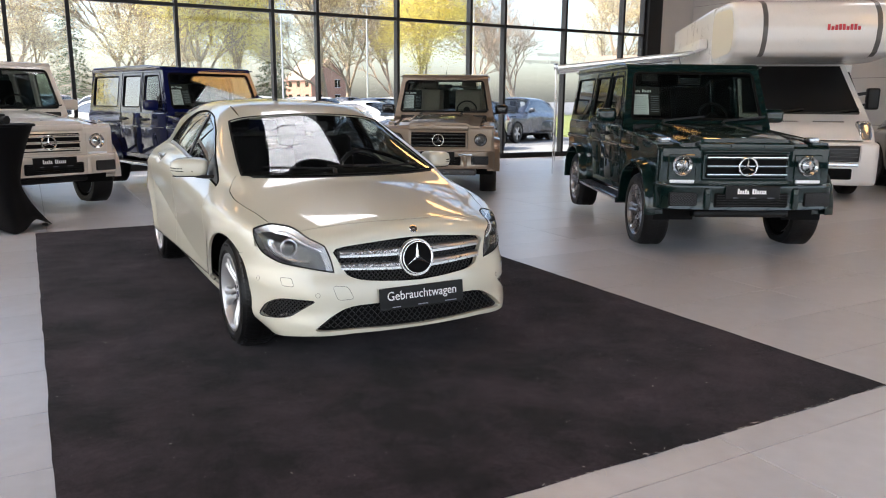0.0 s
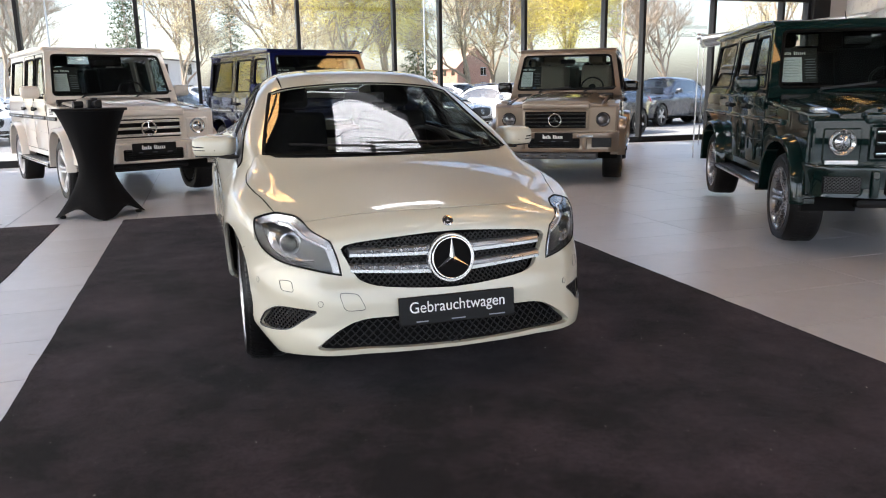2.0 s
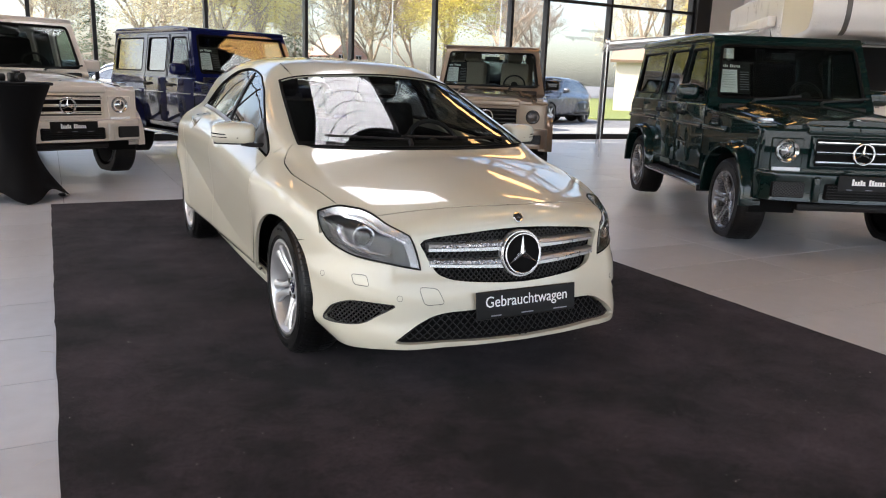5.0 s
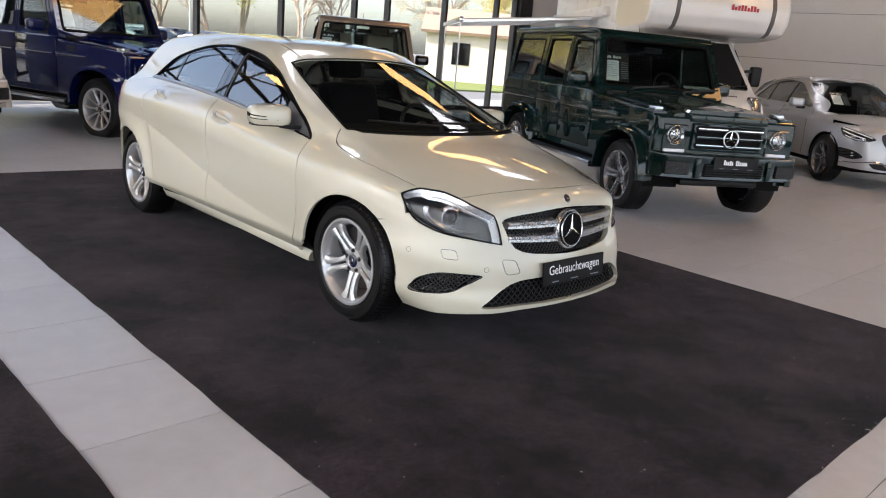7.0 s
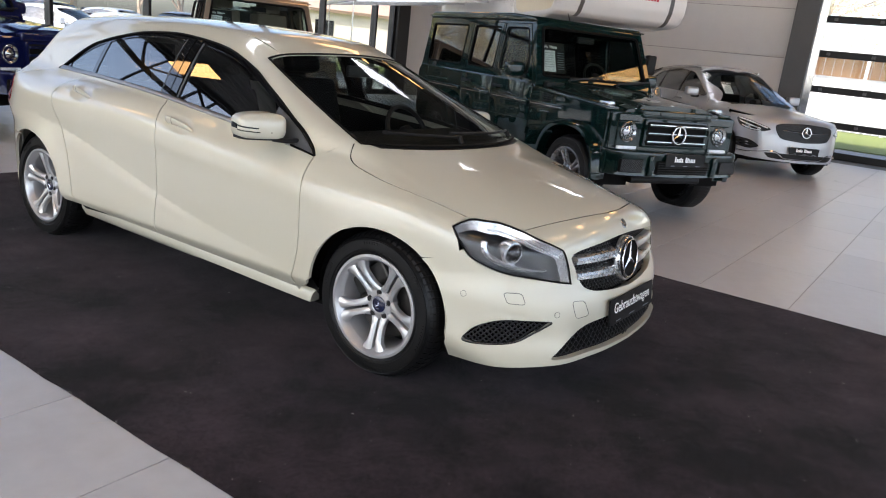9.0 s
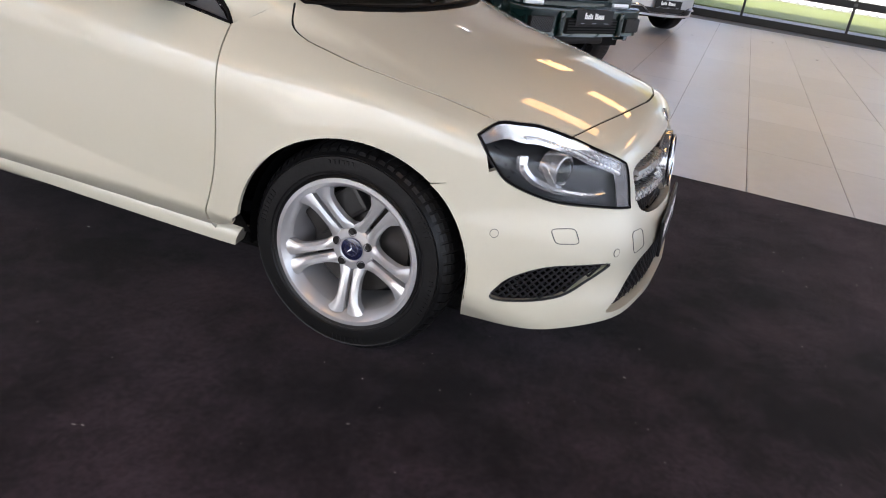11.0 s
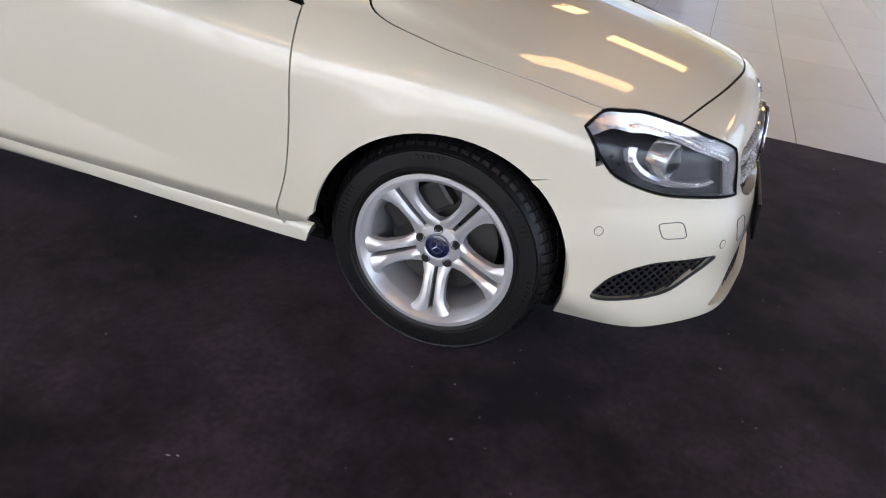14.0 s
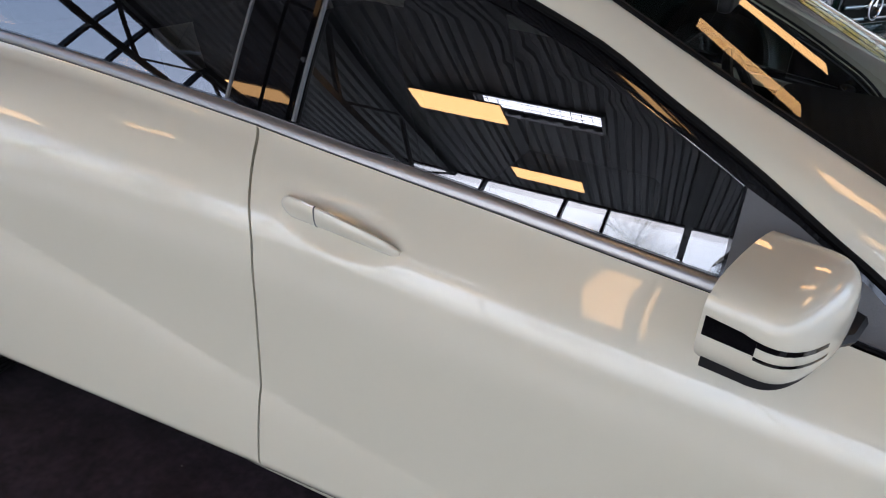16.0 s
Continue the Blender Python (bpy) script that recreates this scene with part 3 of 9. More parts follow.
class Way:
    """A way of looking at the body: points become flat (u, v), and (u, v) become rays that go inwards."""

    def __init__(self, kind, **k):
        self.kind, self.k = kind, k

    def flat(self, p):
        x, y, z = p
        if self.kind == "side":
            return y, z
        if self.kind == "diag":
            return y, (x + z) * 0.7071
        if self.kind == "top":
            return x, y
        if self.kind in ("front", "rear"):
            return x, z
        if self.kind == "slant":
            return Vector(p).dot(self.k["u"]), Vector(p).dot(self.k["v"])
        a = math.atan2(-x, self.k["y"] - y)
        return a, z

    def rays(self, u, v):
        o = np.zeros((len(u), 3))
        d = np.zeros((len(u), 3))
        if self.kind == "side":
            o[:, 0], o[:, 1], o[:, 2], d[:, 0] = -1.4, u, v, 1
        elif self.kind == "diag":
            # from above and outside; v runs along (1, 0, 1)
            o[:, 0], o[:, 1], o[:, 2] = v * 0.7071 - 1.3, u, v * 0.7071 + 1.3
            d[:, 0], d[:, 2] = 0.7071, -0.7071
        elif self.kind == "top":
            o[:, 0], o[:, 1], o[:, 2], d[:, 2] = u, v, 2.2, -1
        elif self.kind == "slant":
            o[:] = np.outer(u, self.k["u"]) + np.outer(v, self.k["v"]) + np.array(self.k["d"]) * self.k["start"]
            d[:] = self.k["d"]
        elif self.kind == "front":
            o[:, 0], o[:, 1], o[:, 2], d[:, 1] = u, self.k.get("start", -1.6), v, 1
        elif self.kind == "rear":
            o[:, 0], o[:, 1], o[:, 2], d[:, 1] = u, self.k.get("start", 6.0), v, -1
        else:
            d[:, 0], d[:, 1] = np.sin(u), np.cos(u)
            o[:, 0], o[:, 1], o[:, 2] = -np.sin(u) * 1.5, self.k["y"] - np.cos(u) * 1.5, v
        return o, d


def meet(f, o, d, reach, n=70):
    """Where rays first enter the body f < 0."""
    t0 = np.zeros(len(o))
    prev = f(*(o.T))
    hit = np.full(len(o), np.nan)
    lo, hi = np.zeros(len(o)), np.zeros(len(o))
    done = np.zeros(len(o), bool)
    for k in range(1, n + 1):
        t = reach * k / n
        p = o + d * t
        v = f(*(p.T))
        new_hit = (~done) & (v < 0)
        lo[new_hit], hi[new_hit] = reach * (k - 1) / n, t
        done |= new_hit
    # rays that miss stay at their closest approach
    if (~done).any():
        ts = np.linspace(0, reach, 80)
        best = np.full(len(o), 1e9)
        at = np.zeros(len(o))
        for t in ts:
            v = f(*((o + d * t).T))
            m = v < best
            best[m], at[m] = v[m], t
        lo[~done] = hi[~done] = at[~done]
    for _ in range(26):
        mid = (lo + hi) / 2
        v = f(*((o + d * mid[:, None]).T))
        inside = v < 0
        hi = np.where(inside & done, mid, hi)
        lo = np.where(~inside & done, mid, lo)
    return o + d * ((lo + hi) / 2)[:, None]


def slope(f, p, e=0.004):
    g = np.empty_like(p)
    for k in range(3):
        a, b = p.copy(), p.copy()
        a[:, k] += e
        b[:, k] -= e
        g[:, k] = f(*(a.T)) - f(*(b.T))
    g /= np.linalg.norm(g, axis=1)[:, None] + 1e-9
    return g


def round_off(pts, n=6, amount=0.3):
    """Round the corners of a closed flat outline and sample it densely."""
    pts = [Vector(p) for p in pts]
    out = []
    for i, p in enumerate(pts):
        a, b = pts[i - 1], pts[(i + 1) % len(pts)]
        p0, p1 = p.lerp(a, amount), p.lerp(b, amount)
        for k in range(n + 1):
            t = k / n
            out.append(p0 * (1 - t) ** 2 + p * 2 * t * (1 - t) + p1 * t * t)
    return out


def smooth_loop(pts, n=6):
    """A closed smooth outline through points."""
    pts = [Vector(p) for p in pts]
    out = []
    m = len(pts)
    for i in range(m):
        a, b, c, d = pts[i - 1], pts[i], pts[(i + 1) % m], pts[(i + 2) % m]
        for k in range(n):
            t = k / n
            out.append(0.5 * ((2 * b) + (c - a) * t + (2 * a - 5 * b + 4 * c - d) * t * t + (3 * b - a - 3 * c + d) * t ** 3))
    return out


def smooth_line(pts, n=6):
    pts = [Vector(p) for p in pts]
    out = []
    for i in range(len(pts) - 1):
        a, b, c, d = pts[max(i - 1, 0)], pts[i], pts[i + 1], pts[min(i + 2, len(pts) - 1)]
        for k in range(n):
            t = k / n
            out.append(0.5 * ((2 * b) + (c - a) * t + (2 * a - 5 * b + 4 * c - d) * t * t + (3 * b - a - 3 * c + d) * t ** 3))
    return out + [pts[-1]]


def inset(loop, d):
    """Move a flat loop inwards by d."""
    area = sum(a.x * b.y - b.x * a.y for a, b in zip(loop, loop[1:] + loop[:1]))
    s = 1 if area > 0 else -1
    out = []
    n = len(loop)
    for i, p in enumerate(loop):
        a, b = loop[i - 1], loop[(i + 1) % n]
        t = (b - a)
        if t.length < 1e-9:
            out.append(p.copy())
            continue
        t.normalize()
        out.append(p + Vector((-t.y, t.x)) * d * s)
    return out


def panel(name, f, way, outline, material, parent, step=0.04, off=0.0, gap=0.0024, depth=0.016, holes=(), flip=False, both=False, label="",
          smooth=False, dense=None, reach=None, flat=False):
    """Cut a panel out of the body f along an outline of rough 3D (or flat) points, with folded edges. both: the mirrored twin as well."""
    def flatten(pts):
        return [Vector(p if flat else way.flat(p)) for p in pts]
    loop = inset(flatten(outline), gap) if gap else flatten(outline)
    hs = [inset(flatten(h), -gap) if gap else flatten(h) for h in holes]
    from_list = [[Vector((p.x, p.y, 0)) for p in l] for l in [loop] + hs]
    import mathutils.geometry as geometry
    tris = geometry.tessellate_polygon(from_list)
    pts = [p for l in from_list for p in l]
    bm = bmesh.new()
    vs = [bm.verts.new(p) for p in pts]
    for t in tris:
        try:
            bm.faces.new([vs[i] for i in t])
        except ValueError:
            pass
    us, ws = [p.x for p in pts], [p.y for p in pts]
    su, sv = step if isinstance(step, tuple) else (step, step)
    for axis, lo, hi, s in ((0, min(us), max(us), su), (1, min(ws), max(ws), sv)):
        k = math.ceil(lo / s) * s
        while k < hi:
            no = (1, 0, 0) if axis == 0 else (0, 1, 0)
            co = (k, 0, 0) if axis == 0 else (0, k, 0)
            bmesh.ops.bisect_plane(bm, geom=bm.verts[:] + bm.edges[:] + bm.faces[:], plane_co=co, plane_no=no, dist=1e-6)
            k += s
    bmesh.ops.remove_doubles(bm, verts=bm.verts[:], dist=1e-5)
    bm.verts.ensure_lookup_table()
    u = np.array([v.co.x for v in bm.verts])
    w = np.array([v.co.y for v in bm.verts])
    o, d = way.rays(u, w)
    if reach is None:
        reach = 2.6 if way.kind in ("side", "diag") else 1.45 if way.kind == "round" else 2.1 if way.kind == "top" else 3.0
    p = meet(f, o, d, reach)
    n = slope(f, p)
    p = p + n * off
    q = p - n * depth
    verts = [tuple(a) for a in p]
    normals = [tuple(a) for a in n]
    count = len(verts)
    faces, fnorm = [], []
    for fc in bm.faces:
        idx = [v.index for v in fc.verts]
        ring = [Vector(verts[i]) for i in idx]
        g = sum(((b - ring[0]).cross(c - ring[0]) for b, c in zip(ring[1:], ring[2:])), Vector())
        if g.dot(Vector(normals[idx[0]])) < 0:
            idx.reverse()
        faces.append(idx)
        fnorm.append(None)
    if depth:
        inner = {}
        for e in bm.edges:
            if not e.is_boundary:
                continue
            ids = []
            for v in e.verts:
                if v.index not in inner:
                    inner[v.index] = len(verts)
                    verts.append(tuple(q[v.index]))
                    normals.append((0, 0, 1))
                ids.append(v.index)
            quad = [ids[0], ids[1], inner[ids[1]], inner[ids[0]]]
            # look outwards from the panel's middle
            fc = e.link_faces[0]
            cen = Vector(np.mean([p[v.index] for v in fc.verts], axis=0))
            a, b, c = (Vector(verts[i]) for i in quad[:3])
            g = (b - a).cross(c - b)
            if g.dot((a + b) / 2 - cen) < 0:
                quad.reverse()
                g = -g
            faces.append(quad)
            fnorm.append(tuple(g.normalized()) if g.length > 1e-12 else (0, 0, 1))
    bm.free()
    made = []
    for sx in ((1, -1) if both else (-1,) if flip else (1,)):
        me = bpy.data.meshes.new(name)
        fs = faces if sx > 0 else [list(reversed(i)) for i in faces]
        me.from_pydata([(x * sx, y, z) for x, y, z in verts], [], fs)
        ln = []
        for i, fn in zip(fs, fnorm):
            for v in i:
                a = fn or normals[v]
                ln.append((a[0] * sx, a[1], a[2]))
        me.polygons.foreach_set("use_smooth", [True] * len(me.polygons))
        me.normals_split_custom_set(ln)
        me.materials.append(M[material])
        ob = new(name, me)
        ob.parent = parent
        if label:
            ob["label"] = label
        made.append(ob)
    return made


def on_body(f, way, pts, off=0.0, flat=False):
    """Points of the body's surface under rough points."""
    uv = [p if flat else way.flat(p) for p in pts]
    u, v = np.array([a for a, _ in uv]), np.array([b for _, b in uv])
    o, d = way.rays(u, v)
    p = meet(f, o, d, 1.45 if way.kind == "round" else 2.6)
    n = slope(f, p)
    return [Vector(a) for a in p + n * off], [Vector(a) for a in n]


def wheel(parent, x, y, z, r, width, rim_r, style, side, metal="alloy", cap="blue_enamel", name="wheel", spin=17):
    """A wheel with tyre, rim, spokes, cap and brake disc. side: -1 for the car's right."""
    hold = new(name)
    hold.parent = parent
    hold.matrix_basis = Matrix.Translation((x, y, z)) @ Matrix.Rotation(radians(-90 if side < 0 else 90), 4, "Y") @ Matrix.Rotation(radians(spin), 4, "Z")
    w = width / 2
    # z of the wheel's own frame points outwards
    bm = bmesh.new()
    s = r - rim_r
    prof = [(rim_r + 0.0035, -w + 0.009), (rim_r + s * 0.14, -w + 0.002), (rim_r + s * 0.17, -w + 0.0055), (rim_r + s * 0.23, -w + 0.0045), (rim_r + s * 0.26, -w + 0.0005), (rim_r + s * 0.35, -w), (rim_r + s * 0.70, -w + 0.002), (rim_r + s * 0.715, -w + 0.006), (rim_r + s * 0.75, -w + 0.004), (r - 0.012, -w + 0.022), (r, -w + 0.045)]
    prof += [(r + 0.0025, 0)]
    prof += [(a, -b) for a, b in reversed(prof[:-1])]
    lathe(bm, prof, 96)

    def rest(bm):
        """The tyre's foot, flattened where it stands."""
        turn = hold.matrix_basis.to_3x3()
        back = turn.transposed()
        for v in bm.verts:
            q = turn @ v.co
            if q.z < 0.004 - z:
                q.z = 0.004 - z
                q.x *= 1.02
                v.co = back @ q
        return bm
    rest(bm)
    part("tyre", bm, "rubber", hold, "black tyre", smooth=True)
    bm = bmesh.new()
    rng = 64
    for k in range(rng):
        for sd in (1, -1):
            a = 2 * math.pi * (k + (0.5 if sd < 0 else 0)) / rng
            rows = []
            for rr, zz, sw in ((r + 0.004, 0.10 * w, 0), (r + 0.004, 0.50 * w, 0.02), (r - 0.0005, 0.66 * w, 0.035), (r - 0.0075, 0.79 * w, 0.04), (r - 0.0165, 0.86 * w, 0.04)):
                half = math.pi / rng * 0.78
                rows.append([bm.verts.new((q * math.cos(a + sw + e), q * math.sin(a + sw + e), zz * sd)) for q, e in ((rr - 0.008, -half), (rr, -half * 0.9), (rr, half * 0.9), (rr - 0.008, half))])
            for p, q in zip(rows, rows[1:]):
                for i in range(3):
                    bm.faces.new((p[i], p[i + 1], q[i + 1], q[i]) if sd > 0 else (p[i], q[i], q[i + 1], p[i + 1]))
            bm.faces.new(rows[0])
            bm.faces.new(rows[-1])
    tagged(part("tread_block", rest(bm), "rubber", hold), kind="stuff")
    # raised marks round the sidewall
    bm = bmesh.new()
    for a0, n, h in ((0.4, 8, 0.016), (1.5, 6, 0.010), (2.4, 8, 0.016), (3.6, 9, 0.010), (4.5, 8, 0.016), (5.6, 6, 0.010)):
        for k in range(n):
            a = a0 + k * 0.052
            m = Matrix.Rotation(a, 4, "Z") @ Matrix.Translation((rim_r + s * 0.56, 0, w + 0.0005))
            box(bm, -h / 2, h / 2, -0.0035, 0.0035, -0.003, 0.0008, m=m)
    tagged(part("sidewall_mark", bm, "rubber", hold), kind="stuff")
    bm = bmesh.new()
    lathe(bm, [(rim_r + 0.004, w - 0.012), (rim_r + 0.004, w - 0.004), (rim_r - 0.008, w - 0.003), (rim_r - 0.020, w - 0.014), (rim_r - 0.030, w - 0.04)], 72)
    part("rim", bm, metal, hold, smooth=True)
    bm = bmesh.new()
    lathe(bm, [(rim_r - 0.030, w - 0.04), (rim_r - 0.042, 0.0), (rim_r - 0.03, -w + 0.02)], 72)
    part("rim_barrel", bm, metal, hold, smooth=True)
    bm = bmesh.new()
    lathe(bm, [(0.0, -0.02), (rim_r * 0.70, -0.02), (rim_r * 0.70, 0.0), (0.07, 0.0), (0.065, 0.03), (0.0, 0.03)], 48)
    part("brake_disc", bm, "iron", hold)
    bm = bmesh.new()
    box(bm, rim_r * 0.35, rim_r * 0.75, -0.10, 0.10, -0.03, 0.035, 0.012)
    part("brake_caliper", bm, "bolt_dark", hold)
    bm = bmesh.new()
    lathe(bm, [(rim_r - 0.03, -w + 0.015), (0.0, -w + 0.015)], 48)
    part("dust_shield", bm, "seam", hold)
    face = w - 0.014
    hub_r = rim_r * 0.30
    count = {"twin": 5, "five": 5, "many": 10, "six": 5, "y": 5}[style]
    for k in range(count):
        a = 2 * math.pi * k / count
        bm = bmesh.new()
        rows = []
        if style in ("twin", "y", "six"):
            gap_in, gap_out = (0.010, 0.015) if style == "twin" else (0.010, 0.062) if style == "y" else (0.008, 0.03)
            wide_in, wide_out = (0.034, 0.036) if style == "twin" else (0.026, 0.022) if style == "y" else (0.045, 0.03)
            sides = (-1, 1)
        elif style == "five":
            sides, gap_in, gap_out, wide_in, wide_out = (0,), 0, 0, 0.07, 0.10
        else:
            sides, gap_in, gap_out, wide_in, wide_out = (0,), 0, 0, 0.026, 0.03
        for sd in sides:
            n = 9
            rings = []
            for i in range(n):
                t = i / (n - 1)
                rr = hub_r * 0.75 + (rim_r - 0.018 - hub_r * 0.75) * t
                flare = 1 + (1.7 if style == "twin" else 0.9) * max(0, t - 0.70) ** 1.4 / 0.2 + (0.5 * max(0, 0.22 - t) / 0.22 if style == "twin" else 0)
                pinch = 1 - 0.24 * math.sin(math.pi * min(t / 0.9, 1))
                c = sd * ((gap_in + (gap_out - gap_in) * t) / 2 + (wide_in + (wide_out - wide_in) * t) * pinch / 2)
                hw = (wide_in + (wide_out - wide_in) * t) / 2 * pinch
                lo, hi = c - hw * (flare if sd <= 0 else 1), c + hw * (flare if sd >= 0 else 1)
                dish = face - 0.012 - 0.028 * (1 - t) ** 1.5 + 0.012 * t
                dep = 0.03 if t > 0.1 else 0.045
                rings.append([bm.verts.new((rr, yy, zz)) for yy, zz in
                              ((lo, dish - dep), (lo, dish - 0.008), (lo + 0.3 * (hi - lo), dish), (lo + 0.7 * (hi - lo), dish), (hi, dish - 0.008), (hi, dish - dep))])
            for p, q in zip(rings, rings[1:]):
                for i in range(6):
                    j = (i + 1) % 6
                    bm.faces.new((p[i], q[i], q[j], p[j]))
            bm.faces.new(rings[0])
            bm.faces.new(rings[-1][::-1])
        bmesh.ops.recalc_face_normals(bm, faces=bm.faces[:])
        bmesh.ops.transform(bm, matrix=Matrix.Rotation(a, 4, "Z"), verts=bm.verts[:])
        part("spoke", bm, metal, hold, smooth=True)
    d0 = face - 0.012 - 0.028
    bm = bmesh.new()
    lathe(bm, [(hub_r * 1.02, d0 - 0.05), (hub_r * 1.02, d0 - 0.004), (hub_r * 0.92, d0 + 0.003), (0.04, d0 + 0.006), (0.034, d0 + 0.002)], 40)
    part("hub", bm, metal, hold, smooth=True)
    for k in range(5):
        a = 2 * math.pi * (k + 0.5) / 5
        bm = bmesh.new()
        lathe(bm, [(0.0, d0 + 0.0078), (0.0075, d0 + 0.0078), (0.0082, d0 + 0.0045), (0.0105, d0 + 0.0045), (0.0125, d0 + 0.0072), (0.0135, d0 + 0.004)], 16,
              Matrix.Translation((math.cos(a) * 0.053, math.sin(a) * 0.053, 0)))
        part("wheel_bolt", bm, "bolt_dark", hold)
    bm = bmesh.new()
    lathe(bm, [(0.0345, d0 - 0.002), (0.0345, d0 + 0.006), (0.031, d0 + 0.008), (0.0, d0 + 0.009)], 32)
    c = part("hub_cap", bm, cap, hold, "round hub cap", smooth=True)
    bm = bmesh.new()
    lathe(bm, [(0.0215, d0 + 0.0085), (0.0215, d0 + 0.0105), (0.0185, d0 + 0.0105), (0.0185, d0 + 0.0085)], 32)
    three_point(bm, 0.02, d0 + 0.0085, d0 + 0.011)
    part("emblem", bm, "chrome", c)
    return hold


def three_point(bm, r, z0, z1, m=None, core=0.16):
    """A plain three-armed shape: tapered arms from the middle, ridged."""
    for k in range(3):
        a = math.pi / 2 + 2 * math.pi * k / 3
        tip = (r * math.cos(a), r * math.sin(a))
        b0 = (r * core * math.cos(a + math.pi / 3), r * core * math.sin(a + math.pi / 3))
        b1 = (r * core * math.cos(a - math.pi / 3), r * core * math.sin(a - math.pi / 3))
        vs = [bm.verts.new(p) for p in ((0, 0, z1), (*b1, z0), (*tip, (z0 + z1) / 2), (*b0, z0))]
        if m is not None:
            for v in vs:
                v.co = m @ v.co
        bm.faces.new((vs[0], vs[1], vs[2]))
        bm.faces.new((vs[0], vs[2], vs[3]))


def ring_emblem(parent, m, r, material="chrome", back=None, name="emblem", thick=0.1):
    """A ring with a three-armed shape in it; z of m points outwards."""
    bm = bmesh.new()
    t = r * thick
    prof = [(r - t + t * math.cos(2 * math.pi * k / 10), t * 0.9 * math.sin(2 * math.pi * k / 10)) for k in range(10)]
    lathe(bm, prof, 40, m, closed=True)
    three_point(bm, r * 0.93, -0.2 * t, 1.1 * t, m)
    bmesh.ops.recalc_face_normals(bm, faces=bm.faces[:])
    ob = part(name, bm, "star_chrome" if material == "chrome" else material, parent, "round chrome emblem")
    if back:
        bm = bmesh.new()
        lathe(bm, [(r * 0.97, -t), (0, -t)], 32, m)
        part("emblem_back", bm, back, ob)
    return ob

# ---- the cream hatchback's shape ----
HUB_Y, HUB_Z = (0.0, 2.697), 0.308
_zu = even([(-0.5, 0.69), (-0.3, 0.70), (0, 0.715), (0.46, 0.755), (1.0, 0.80), (1.45, 0.84), (2.0, 0.855), (2.7, 0.86), (3.3, 0.86)], 0.15)
_zl = even([(-0.5, 0.37), (0.4, 0.37), (1.0, 0.425), (1.457, 0.509), (1.9, 0.62), (2.3, 0.71), (2.7, 0.76), (3.3, 0.76)], 0.12)
_wm = even([(-0.6, 0.86), (-0.3, 0.873), (0, 0.883), (0.5, 0.884), (1.5, 0.887), (2.5, 0.887), (2.9, 0.875), (3.4, 0.84)], 0.18)
_hood = [(-0.85, 0.64), (-0.80, 0.70), (-0.729, 0.751), (-0.6, 0.80), (-0.4, 0.855), (-0.2, 0.895), (0, 0.925), (0.2, 0.955), (0.35, 0.975), (0.6, 0.99), (2.5, 1.0), (3.4, 1.0)]
_hc_nose, _hc_long = even(_hood, 0.05), even(_hood, 0.2)
_hc = lambda y: _hc_nose(y) + (_hc_long(y) - _hc_nose(y)) * ramp(-0.62, -0.25, y)
_hx = even([(-0.85, 0.33), (-0.5, 0.275), (0, 0.165), (0.35, 0.088), (0.7, 0.05), (1.0, 0.04)], 0.2)
_fp = even([(0, -0.812), (0.2, -0.803), (0.4, -0.772), (0.55, -0.722), (0.67, -0.588), (0.773, -0.412), (0.83, -0.25), (0.87, -0.05), (0.9, 0.2), (0.95, 0.6)], 0.045)
_fg = even([(0.1, 0.05), (0.16, 0.0), (0.2, -0.025), (0.25, -0.028), (0.32, -0.008), (0.42, 0.0), (0.48, 0.015), (0.534, 0.04), (0.6, 0.052), (0.674, 0.066), (0.75, 0.085), (0.9, 0.12)], 0.02)
_rp = even([(0, 3.42), (0.4, 3.40), (0.6, 3.33), (0.75, 3.18), (0.85, 2.95), (0.95, 2.6)], 0.05)
_rg = curve([(0.15, -0.06), (0.35, -0.02), (0.55, 0.0), (0.8, -0.02), (0.95, -0.06), (1.1, -0.1)])
_cb = even([(0.2, 0.665), (0.5, 0.738), (1.0, 0.757), (1.5, 0.75), (2.0, 0.728), (2.5, 0.690), (2.7, 0.672), (3.0, 0.648), (3.4, 0.61)], 0.2)
_rf = even([(0.8, 1.333), (1.1, 1.379), (1.4, 1.402), (1.8, 1.412), (2.2, 1.408), (2.6, 1.388), (2.9, 1.362), (3.2, 1.322)], 0.2)


